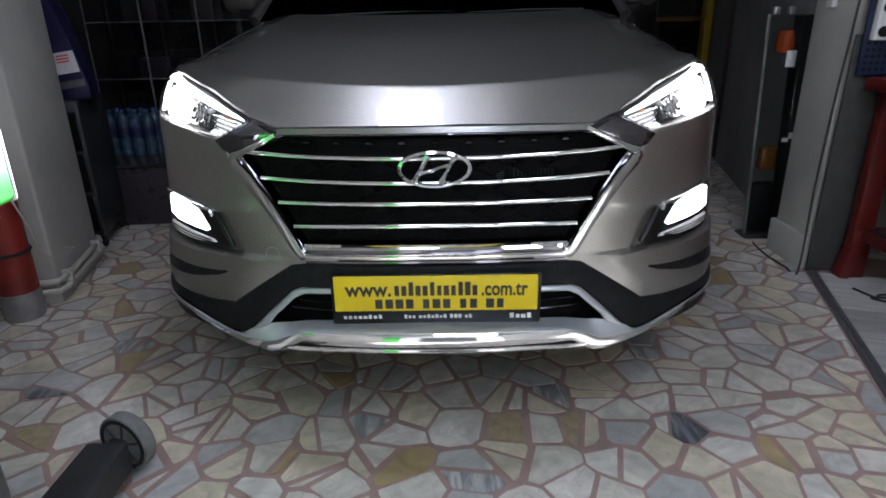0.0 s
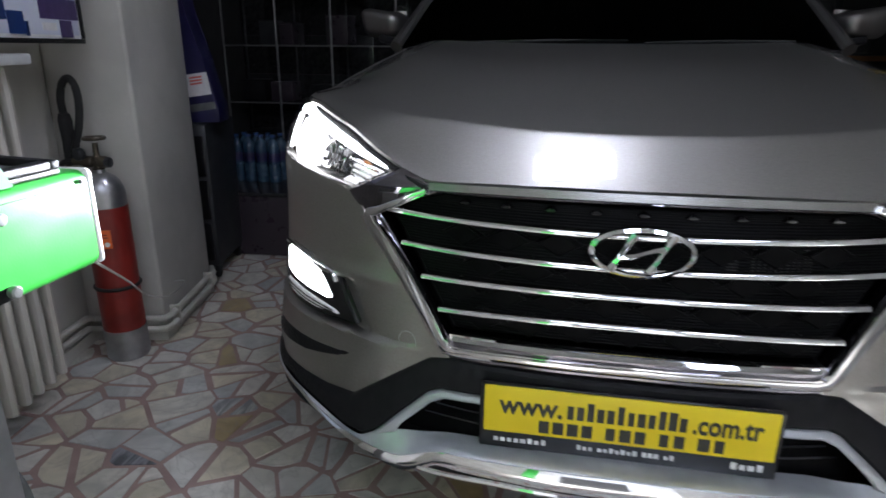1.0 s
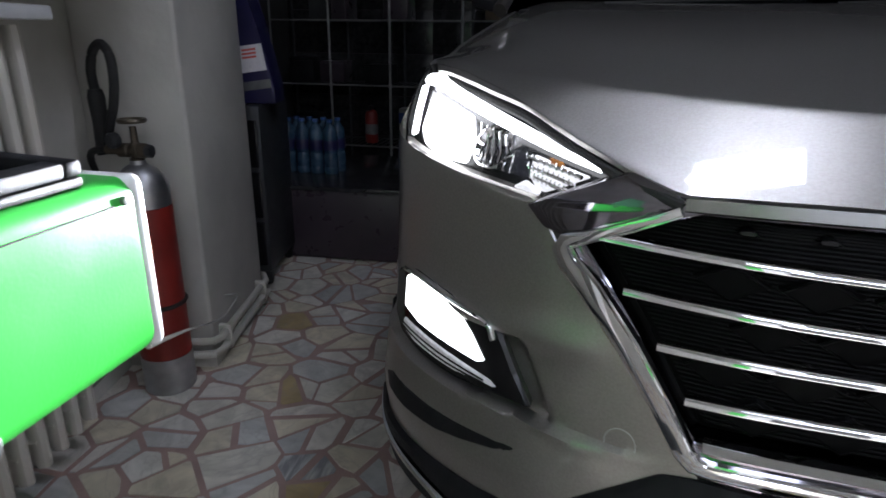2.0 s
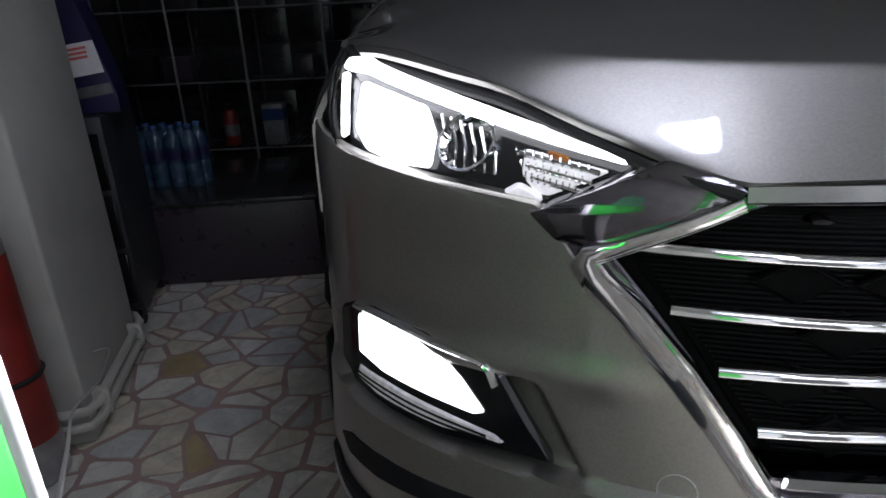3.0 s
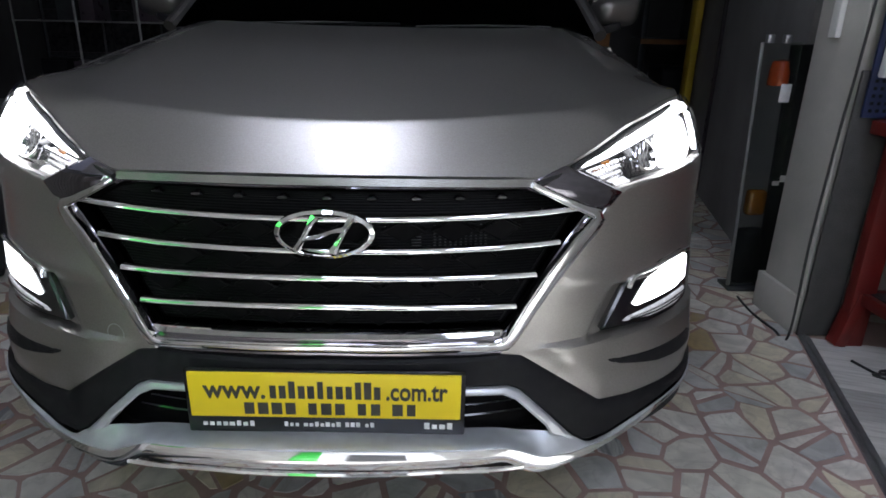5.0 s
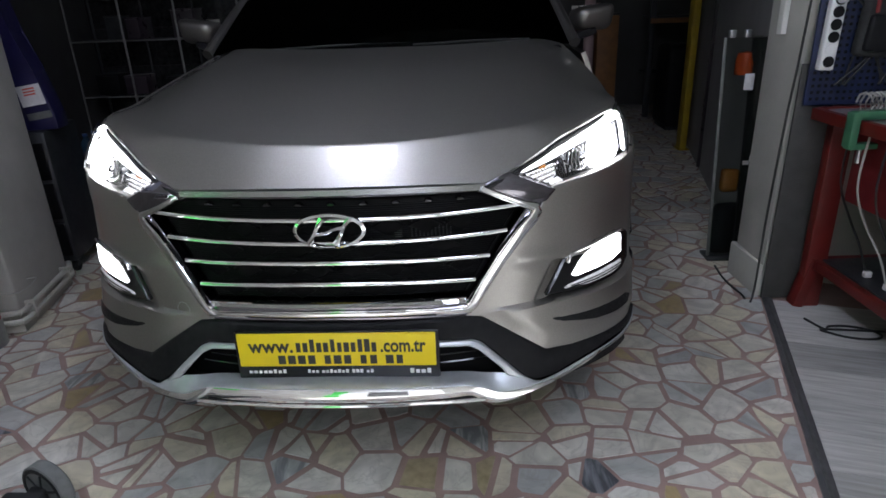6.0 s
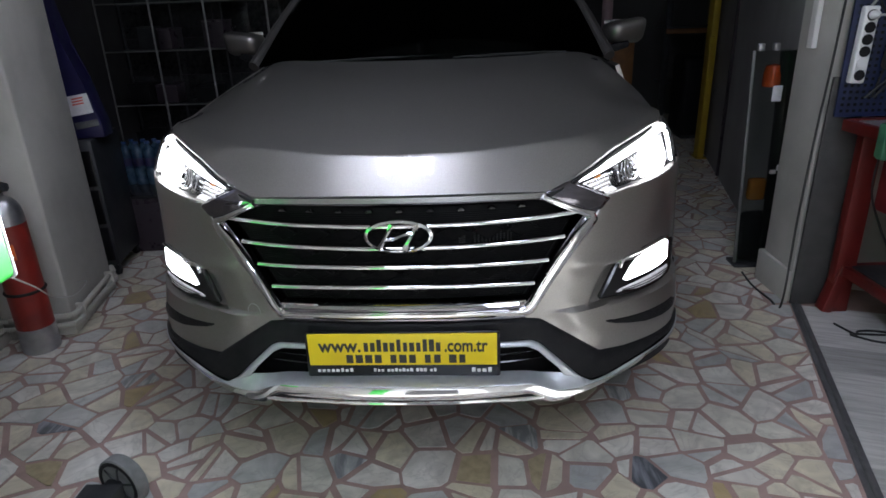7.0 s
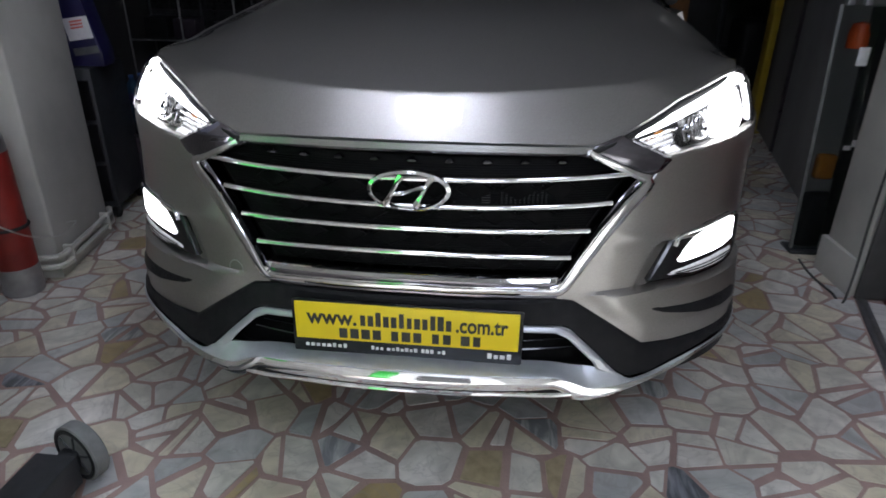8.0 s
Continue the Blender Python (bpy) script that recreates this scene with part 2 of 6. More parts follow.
# beige car paint darkened for the pillars, which stand in weak light
M_PILLAR_SHADED = material("shaded_pillar_paint", (0.055, 0.052, 0.049), (0.065, 0.061, 0.057), 300, 0.5, 0.6, coat=0.3)
M_BLUE = material("blue_steel", (0.012, 0.034, 0.13), (0.010, 0.026, 0.10), 10, 0.4)
M_TILEBLACK = material("black_tile", (0.012, 0.012, 0.014), (0.035, 0.035, 0.035), 26, 0.18, 0.0)
M_WIRE = material("chromed_wire", (0.22, 0.22, 0.215), (0.17, 0.17, 0.165), 40, 0.4, 0.3)
M_SLATE = material("slate_cabinet", (0.046, 0.034, 0.043), (0.036, 0.028, 0.034), 5, 0.3)
M_WATER = material("bottle_blue", (0.018, 0.045, 0.080), (0.045, 0.085, 0.125), 30, 0.10)
M_CAP = material("bottle_cap", (0.025, 0.07, 0.20), None, 20, 0.4)
M_POSTER = material("poster_paper", (0.62, 0.64, 0.72), (0.56, 0.58, 0.68), 9, 0.5)
M_PURPLE = material("poster_purple", (0.07, 0.045, 0.13), (0.05, 0.035, 0.1), 30, 0.5)
M_LABEL = material("paper_label", (0.72, 0.70, 0.70), (0.64, 0.62, 0.62), 60, 0.6)
M_LABELRED = material("label_red", (0.62, 0.12, 0.10), None, 60, 0.6)
M_PINK = material("pink_paint", (0.50, 0.36, 0.36), (0.44, 0.31, 0.31), 9, 0.5)
M_POSTYELLOW = material("yellow_paint", (0.42, 0.29, 0.02), (0.34, 0.23, 0.02), 11, 0.5)
M_CABLE = material("black_cable", (0.015, 0.015, 0.015), None, 40, 0.5)
M_CABLEGREY = material("grey_cable", (0.42, 0.41, 0.38), None, 40, 0.5)
M_SEAT = material("dark_fabric", (0.02, 0.02, 0.02), (0.03, 0.03, 0.03), 60, 0.9)
M_WALLBRIGHT = material("white_wall_paint", (0.78, 0.77, 0.74), (0.70, 0.69, 0.66), 2.2, 0.7, 0.0, 0.15, 40)
M_RUST = material("dull_orange_paint", (0.30, 0.13, 0.04), (0.22, 0.10, 0.035), 12, 0.6)
M_BROW = material("bright_satin_trim", (0.36, 0.355, 0.34), (0.32, 0.315, 0.30), 40, 0.25, 0.9, rvar=0.05)
M_REDDARK = material("dark_red_enamel", (0.20, 0.015, 0.018), (0.15, 0.012, 0.014), 10, 0.5)
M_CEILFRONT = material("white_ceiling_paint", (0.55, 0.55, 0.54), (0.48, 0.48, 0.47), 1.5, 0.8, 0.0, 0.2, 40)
M_SKID = material("skid_silver", (0.56, 0.58, 0.60), (0.50, 0.52, 0.54), 30, 0.36, 0.6, rvar=0.06)
M_ALUDIM = material("dull_metal", (0.20, 0.205, 0.20), (0.15, 0.155, 0.15), 30, 0.45, 0.6)
# cardboard brown darkened: the dim back corner is put into the colour
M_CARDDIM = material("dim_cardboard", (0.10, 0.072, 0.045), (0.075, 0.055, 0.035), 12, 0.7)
M_PANEL = material("front_fill_glow", (0.9, 0.9, 0.9), None, 4, 0.5, emit=(0.865, 0.95, 1.21), strength=LAMP)
M_PANEL_OVER = material("panel_over_glow", (0.9, 0.9, 0.9), None, 4, 0.5, emit=(0.885, 0.95, 1.19), strength=LAMP_OVER)


# ---- building helpers ----
def finish(bm, smooth=False):
    bmesh.ops.recalc_face_normals(bm, faces=bm.faces)
    for f in bm.faces:
        f.smooth = smooth
    if smooth:
        for e in bm.edges:
            if len(e.link_faces) == 2 and e.calc_face_angle(0) > 0.6:
                e.smooth = False
    return bm


def mesh_of(name, bm, mat):
    me = bpy.data.meshes.new(name)
    bm.to_mesh(me)
    bm.free()
    me.materials.append(mat)
    return me


def part(name, bm, mat, parent, label=""):
    ob = new(name, mesh_of(name, bm, mat))
    ob.parent = parent
    if parent is not None:
        up = parent
        m = Matrix.Identity(4)
        while up is not None:
            m = up.matrix_basis @ m
            up = up.parent
        ob.matrix_parent_inverse = Matrix.Identity(4)
        ob.matrix_basis = m.inverted()
    return tagged(ob, label)


def thing(name, label, category, at=(0, 0, 0), group="", kind=""):
    ob = new(name)
    ob.empty_display_size = 0.1
    ob.location = at
    ob.matrix_basis = Matrix.Translation(at)
    return tagged(ob, label, category, group, kind)


def structure(name, bm, mat, label, category):
    ob = new(name, mesh_of(name, bm, mat))
    return tagged(ob, label, category, kind="structure")


def box(size, m=None, bevel=0.0, seg=2, bm=None):
    """A box of full size (x, y, z) centred at the pose m, with rounded edges."""
    own = bm is None
    b2 = bmesh.new()
    bmesh.ops.create_cube(b2, size=1.0)
    bmesh.ops.scale(b2, vec=size, verts=b2.verts)
    if bevel:
        bmesh.ops.bevel(b2, geom=b2.edges[:], offset=bevel, segments=seg, profile=0.5, affect="EDGES")
    if m is not None:
        bmesh.ops.transform(b2, matrix=m, verts=b2.verts)
    if own:
        return finish(b2, bool(bevel))
    return merge(bm, b2)


def merge(bm, other):
    me = bpy.data.meshes.new("tmp")
    other.to_mesh(me)
    other.free()
    bm.from_mesh(me)
    bpy.data.meshes.remove(me)
    return bm


def bar(a, b, w, h, bevel=0.0, bm=None):
    """A straight bar from a to b, w wide and h high."""
    a, b = Vector(a), Vector(b)
    d = b - a
    q = d.to_track_quat("Y", "Z").to_matrix().to_4x4()
    m = Matrix.Translation((a + b) / 2) @ q
    return box((w, d.length, h), m, bevel, 2, bm)


def tube(points, radius, sides=10, bm=None, closed=False, flat=1.0):
    """A round tube through points; flat squeezes it along its second axis."""
    own = bm is None
    bm = bm or bmesh.new()
    pts = [Vector(p) for p in points]
    n = len(pts)
    rings = []
    for i, p in enumerate(pts):
        a = pts[(i - 1) % n] if closed or i > 0 else pts[i]
        b = pts[(i + 1) % n] if closed or i < n - 1 else pts[i]
        d = (b - a).normalized()
        up = Vector((0, 0, 1)) if abs(d.z) < 0.9 else Vector((0, 1, 0))
        s = d.cross(up).normalized()
        t = s.cross(d).normalized()
        r = radius[i] if isinstance(radius, (list, tuple)) else radius
        rings.append([bm.verts.new(p + s * (math.cos(k / sides * math.tau) * r) + t * (math.sin(k / sides * math.tau) * r * flat)) for k in range(sides)])
    m = n if closed else n - 1
    for i in range(m):
        A, B = rings[i], rings[(i + 1) % n]
        for k in range(sides):
            bm.faces.new((A[k], A[(k + 1) % sides], B[(k + 1) % sides], B[k]))
    if not closed:
        bm.faces.new(rings[0][::-1])
        bm.faces.new(rings[-1])
    return finish(bm, True) if own else bm


def spin(profile, m=None, sides=28, bm=None):
    """A turned body from (radius, height) pairs round z."""
    b2 = bmesh.new()
    rings = []
    for r, z in profile:
        if r < 1e-5:
            rings.append([b2.verts.new((0, 0, z))])
        else:
            rings.append([b2.verts.new((r * math.cos(k / sides * math.tau), r * math.sin(k / sides * math.tau), z)) for k in range(sides)])
    for A, B in zip(rings, rings[1:]):
        for k in range(sides):
            j = (k + 1) % sides
            if len(A) == 1 and len(B) == 1:
                continue
            if len(A) == 1:
                b2.faces.new((A[0], B[j], B[k]))
            elif len(B) == 1:
                b2.faces.new((A[k], A[j], B[0]))
            else:
                b2.faces.new((A[k], A[j], B[j], B[k]))
    if len(rings[0]) > 1:
        b2.faces.new(rings[0][::-1])
    if len(rings[-1]) > 1:
        b2.faces.new(rings[-1])
    if m is not None:
        bmesh.ops.transform(b2, matrix=m, verts=b2.verts)
    finish(b2, True)
    return b2 if bm is None else merge(bm, b2)


def spline(points, n=8):
    """Catmull-Rom through points."""
    P = [Vector(p) for p in points]
    out = []
    for i in range(len(P) - 1):
        a, b, c, d = P[max(i - 1, 0)], P[i], P[i + 1], P[min(i + 2, len(P) - 1)]
        for k in range(n):
            t = k / n
            out.append(0.5 * (2 * b + (c - a) * t + (2 * a - 5 * b + 4 * c - d) * t * t + (-a + 3 * b - 3 * c + d) * t ** 3))
    out.append(P[-1])
    return out


def thick_sheet(rows, t):
    """A sheet over a table of points, with thickness t downwards or inwards."""
    bm = bmesh.new()
    vs = [[bm.verts.new(p) for p in r] for r in rows]
    for A, B in zip(vs, vs[1:]):
        for k in range(len(A) - 1):
            bm.faces.new((A[k], A[k + 1], B[k + 1], B[k]))
    bm.normal_update()
    under = [[bm.verts.new(v.co - v.normal * t) for v in r] for r in vs]
    for A, B in zip(under, under[1:]):
        for k in range(len(A) - 1):
            bm.faces.new((A[k], B[k], B[k + 1], A[k + 1]))
    for top, low in ((vs[0], under[0]), (vs[-1], under[-1]), ([r[0] for r in vs], [r[0] for r in under]), ([r[-1] for r in vs], [r[-1] for r in under])):
        for k in range(len(top) - 1):
            bm.faces.new((top[k], top[k + 1], low[k + 1], low[k]))
    return finish(bm, True)


# ---- the car: its front skin is a plan curve swept up and leaning back at the top ----
PLAN = spline([(0, 0.045, 0), (0.1, 0.047, 0), (0.2, 0.055, 0), (0.34, 0.078, 0), (0.5, 0.13, 0), (0.63, 0.205, 0), (0.74, 0.285, 0),
               (0.815, 0.37, 0), (0.862, 0.47, 0), (0.888, 0.6, 0), (0.905, 0.8, 0), (0.915, 1.1, 0)], 12)
PX, PY = [p.x for p in PLAN], [p.y for p in PLAN]
PU = [0.0]
for a, b in zip(PLAN, PLAN[1:]):
    PU.append(PU[-1] + (b - a).length)


def smooth(a, b, v):
    t = min(1, max(0, (v - a) / (b - a)))
    return t * t * (3 - 2 * t)


LEDGE_U, LEDGE_Z = [0.36, 0.45, 0.588, 0.774, 0.9, 1.0], [0.520, 0.518, 0.512, 0.500, 0.502, 0.510]


def dent(u, z):
    """Relief of the bumper: a scoop round the fog lamp under a ridge, and a rolled lower edge."""
    u = abs(u)
    ridge = 0.634 - 0.08 * (u - 0.5)
    fold = u - (0.535 + (z - 0.51) * 0.56)
    ledge = float(np.interp(u, LEDGE_U, LEDGE_Z))
    scoop = smooth(-0.002, 0.017, fold) * (1 - smooth(0.98, 1.08, u)) * smooth(ledge - 0.002, ledge + 0.007, z) * (1 - smooth(ridge - 0.009, ridge + 0.002, z))
    foot = float(np.interp(u, [0.34, 0.385, 0.48, 0.578, 0.67, 0.823, 1.06], [0.508, 0.494, 0.435, 0.375, 0.362, 0.356, 0.34]))
    apron = (1 - smooth(ledge - 0.002, ledge + 0.006, z)) * smooth(foot, foot + 0.07, z) * smooth(0.37, 0.50, u) * (1 - smooth(1.0, 1.08, u))
    swell = math.exp(-((z - ridge - 0.012) / 0.022) ** 2) * smooth(0.44, 0.54, u) * (1 - smooth(0.72, 0.95, u))
    return -0.014 * scoop + 0.013 * apron + 0.008 * swell


def pressed(u, z, off=0.0):
    """The skin with the relief of the bumper."""
    return skin(u, z, off + dent(u, z))


LEAN_Z, LEAN_Y = [0.28, 0.35, 0.40, 0.46, 0.50, 0.55, 0.65, 0.75], [0.098, 0.090, 0.070, 0.045, 0.032, 0.025, 0.012, 0.0]


def lean(z):
    """How far the lower bumper stands forward of the grille's plane."""
    return float(np.interp(z, LEAN_Z, LEAN_Y))


def skin(u, z, off=0.0):
    """The point of the front skin at arc length u from the middle and height z, lifted by off."""
    s = abs(u)
    def at(s):
        return np.interp(s, PU, PX), np.interp(s, PU, PY)
    x, y = at(s)
    x2, y2 = at(s + 0.01)
    x1, y1 = at(max(0, s - 0.01))
    tx, ty = (x2 - x1), (y2 - y1)
    L = math.hypot(tx, ty) or 1
    nx, ny = ty / L, -tx / L
    up = 11 * max(0, z - 0.82)
    y = y + 5.5 * max(0, z - 0.82) ** 2 - lean(z)
    n = Vector((nx, ny, -ny * up)).normalized()
    o = off
    sg = 1 if u >= 0 else -1
    return Vector((sg * (x + n.x * o), y + n.y * o, z + n.z * o))


def resample(poly, step):
    out = []
    n = len(poly)
    for i in range(n):
        a, b = Vector(poly[i]), Vector(poly[(i + 1) % n])
        k = max(1, int((b - a).length / step))
        out += [a + (b - a) * (j / k) for j in range(k)]
    return out


def area2(poly):
    return 0.5 * sum(a[0] * b[1] - b[0] * a[1] for a, b in zip(poly, poly[1:] + poly[:1]))


def inside(p, poly):
    c = False
    n = len(poly)
    for i in range(n):
        a, b = poly[i], poly[i - 1]
        if (a[1] > p[1]) != (b[1] > p[1]) and p[0] < (b[0] - a[0]) * (p[1] - a[1]) / (b[1] - a[1]) + a[0]:
            c = not c
    return c


def inset(loop, r):
    """The loop moved inwards by r (outwards for a loop that runs clockwise)."""
    out = []
    n = len(loop)
    for i in range(n):
        a, b, c = loop[i - 1], loop[i], loop[(i + 1) % n]
        d1, d2 = (b - a).normalized(), (c - b).normalized()
        n1, n2 = Vector((-d1.y, d1.x)), Vector((-d2.y, d2.x))
        m = n1 + n2
        L = m.length
        m = m / L if L > 1e-6 else n1
        out.append(b + m * (r / max(0.5, m.dot(n1))))
    return out


def round_poly(poly, r=0.3):
    """Corners of a polygon cut once, to soften them."""
    out = []
    n = len(poly)
    for i in range(n):
        a, b, c = Vector(poly[i - 1]), Vector(poly[i]), Vector(poly[(i + 1) % n])
        k1, k2 = min(r, 0.45 * (a - b).length), min(r, 0.45 * (c - b).length)
        p, q = b + (a - b).normalized() * k1, b + (c - b).normalized() * k2
        for t in (0, 0.33, 0.67, 1):
            out.append((1 - t) ** 2 * p + 2 * t * (1 - t) * b + t * t * q)
    return out


def panel(outline, off=0.0, thick=0.012, edge=0.004, holes=(), step=0.025, corner=0.006, place=None, bulge=0.0):
    """A panel cut from the skin: an outline in (u, z), rounded at its edge, with a return of the given thickness."""
    place = place or skin
    loops = []
    for k, poly in enumerate((outline, *holes)):
        p = [tuple(q) for q in poly]
        if (area2(p) > 0) != (k == 0):
            p = p[::-1]
        p = round_poly(p, corner) if corner else [Vector(q) for q in p]
        loops.append(resample(p, step))
    outer = loops[0]
    inner = [inset(l, edge) for l in loops]
    pts, edges = [], []
    for group in (loops, inner):
        for l in group:
            s = len(pts)
            pts += [Vector((p.x, p.y)) for p in l]
            edges += [(s + i, s + (i + 1) % len(l)) for i in range(len(l))]
    nb = sum(len(l) for l in loops)
    us = [p.x for p in outer]
    zs = [p.y for p in outer]
    u = min(us) + step / 2
    while u < max(us):
        z = min(zs) + step / 2
        while z < max(zs):
            if inside((u, z), inner[0]) and not any(inside((u, z), h) for h in inner[1:]):
                pts.append(Vector((u + 0.0007 * math.sin(z * 900), z)))
            z += step
        u += step
    v2, e2, f2, ov, oe, of = delaunay_2d_cdt(pts, edges, [], 0, 1e-5)
    bm = bmesh.new()
    front = []
    low = set()
    for i, p in enumerate(v2):
        rim = any(o < nb for o in ov[i])
        h = off - (edge if rim else 0)
        if bulge:
            d = min((p - q).length for l in loops for q in l)
            h += bulge * (1 - math.exp(-d / 0.012))
        front.append(bm.verts.new(place(p.x, p.y, h)))
        if rim:
            low.add(i)
    keep = [l for l in loops]
    for f in f2:
        c = sum((v2[i] for i in f), Vector((0, 0))) / len(f)
        if inside(c, keep[0]) and not any(inside(c, h) for h in keep[1:]):
            try:
                bm.faces.new([front[i] for i in f])
            except ValueError:
                pass
    for v in [v for v in bm.verts if not v.link_faces]:
        bm.verts.remove(v)
    rim_edges = [e for e in bm.edges if len(e.link_faces) == 1]
    geo = bmesh.ops.extrude_edge_only(bm, edges=rim_edges)["geom"]
    back = {v for v in geo if isinstance(v, bmesh.types.BMVert)}
    for v in back:
        v.co += Vector((-0.2 * v.co.x, 1, 0)).normalized() * thick
    return finish(bm, True)


def mirrored(poly):
    return [(-u, z) for u, z in poly]


def both(poly):
    """A half outline that starts and ends at the middle, closed by its mirror image."""
    return list(poly) + [(-u, z) for u, z in reversed(poly) if abs(u) > 1e-6]


def ribbon(path, w, off, height, sides=8):
    """A rounded strip laid on the skin along (u, z) points."""
    return tube([skin(u, z, off) for u, z in path], w, sides, flat=height / w if w else 1)


def strip(path, widths, height, off, closed=False, profile=((-1, -0.6), (-0.96, 0.0), (-0.72, 0.62), (-0.25, 0.96), (0.25, 0.96), (0.72, 0.62), (0.96, 0.0), (1, -0.6))):
    """A moulded strip laid on the skin along (u, z) points: widths are half widths at each point, height its rise."""
    n = len(path)
    rows = []
    for i, (u, z) in enumerate(path):
        a = path[(i - 1) % n] if closed or i > 0 else path[i]
        b = path[(i + 1) % n] if closed or i < n - 1 else path[i]
        p = skin(u, z, off)
        d = (skin(*b, off) - skin(*a, off)).normalized()
        nn = (skin(u, z, off + 0.05) - p).normalized()
        t = d.cross(nn).normalized()
        w = widths[i] if isinstance(widths, (list, tuple)) else widths
        rows.append([p + t * (w * x) + nn * (height * y) for x, y in profile])
    bm = bmesh.new()
    vs = [[bm.verts.new(p) for p in r] for r in rows]
    for i in range(n if closed else n - 1):
        A, B = vs[i], vs[(i + 1) % n]
        for k in range(len(A)):
            j = (k + 1) % len(A)
            bm.faces.new((A[k], A[j], B[j], B[k]))
    if not closed:
        bm.faces.new(vs[0])
        bm.faces.new(vs[-1][::-1])
    return finish(bm, True)


def walk_line(knots, step=0.012):
    """Knots (u, z, w) joined by straight runs, cut into short steps."""
    out = []
    for (u0, z0, w0), (u1, z1, w1) in zip(knots, knots[1:]):
        k = max(1, int(math.hypot(u1 - u0, z1 - z0) / step))
        out += [(u0 + (u1 - u0) * i / k, z0 + (z1 - z0) * i / k, w0 + (w1 - w0) * i / k) for i in range(k)]
    return out


def smooth_path(path, n=6):
    return [(p.x, p.y) for p in spline([(a, b, 0) for a, b in path], n)]


HX = [0, 0.2, 0.4, 0.464, 0.53, 0.573, 0.64, 0.722, 0.786, 0.82]
HY = [0.066, 0.074, 0.101, 0.138, 0.192, 0.232, 0.305, 0.401, 0.485, 0.60]
HZ = [0.866, 0.865, 0.860, 0.879, 0.904, 0.925, 0.954, 0.981, 0.990, 1.004]

car = thing("car", "silver beige metallic SUV with lit headlamps and chrome grille", "car", (0, 1.9, 0))

# painted corners of the bumper, with the fog lamps on them
CORNER = [(0.60, 0.834), (0.74, 0.846), (0.83, 0.856), (0.93, 0.866), (1.10, 0.878), (1.10, 0.345), (1.02, 0.345), (0.823, 0.358), (0.67, 0.364),
          (0.578, 0.375), (0.48, 0.437), (0.385, 0.496), (0.34, 0.510), (0.37, 0.548), (0.45, 0.66), (0.515, 0.72), (0.565, 0.79)]
BEZEL = [(0.945, 0.626), (0.900, 0.647), (0.848, 0.655), (0.75, 0.651), (0.668, 0.637), (0.645, 0.625), (0.611, 0.573), (0.578, 0.528), (0.66, 0.520),
         (0.737, 0.512), (0.825, 0.513), (0.907, 0.519), (0.956, 0.541)]
FOGLENS = [(0.880, 0.636), (0.845, 0.645), (0.78, 0.639), (0.725, 0.625), (0.697, 0.603), (0.667, 0.569), (0.683, 0.562), (0.74, 0.565), (0.83, 0.570), (0.884, 0.580)]
SLOT = [(0.590, 0.468), (0.63, 0.449), (0.70, 0.434), (0.756, 0.424), (0.85, 0.415), (0.926, 0.413), (0.955, 0.432), (0.915, 0.449), (0.83, 0.453), (0.76, 0.455), (0.70, 0.458)]
HOUSING = [(0.925, 0.955), (0.905, 0.982), (0.855, 0.987), (0.773, 0.980), (0.673, 0.957), (0.594, 0.931), (0.544, 0.912), (0.494, 0.894), (0.466, 0.882),
           (0.606, 0.822), (0.65, 0.825), (0.735, 0.842), (0.825, 0.852), (0.915, 0.860), (0.935, 0.90)]
DRL = [(0.915, 0.960), (0.902, 0.974), (0.853, 0.977), (0.722, 0.943), (0.584, 0.907), (0.503, 0.886), (0.497, 0.881), (0.506, 0.877), (0.586, 0.894), (0.723, 0.927), (0.80, 0.945), (0.85, 0.956), (0.893, 0.957)]
DRLSIDE = [(0.917, 0.955), (0.899, 0.954), (0.899, 0.877), (0.914, 0.873)]
LOWBEAM = [(0.868, 0.950), (0.80, 0.938), (0.745, 0.926), (0.733, 0.895), (0.745, 0.856), (0.80, 0.856), (0.86, 0.866), (0.884, 0.89)]
BRIDGE = [(0.395, 0.855), (0.408, 0.865), (0.440, 0.877), (0.466, 0.883), (0.612, 0.821), (0.580, 0.793), (0.530, 0.788)]
flip = (lambda p: p, mirrored)
lamps = []
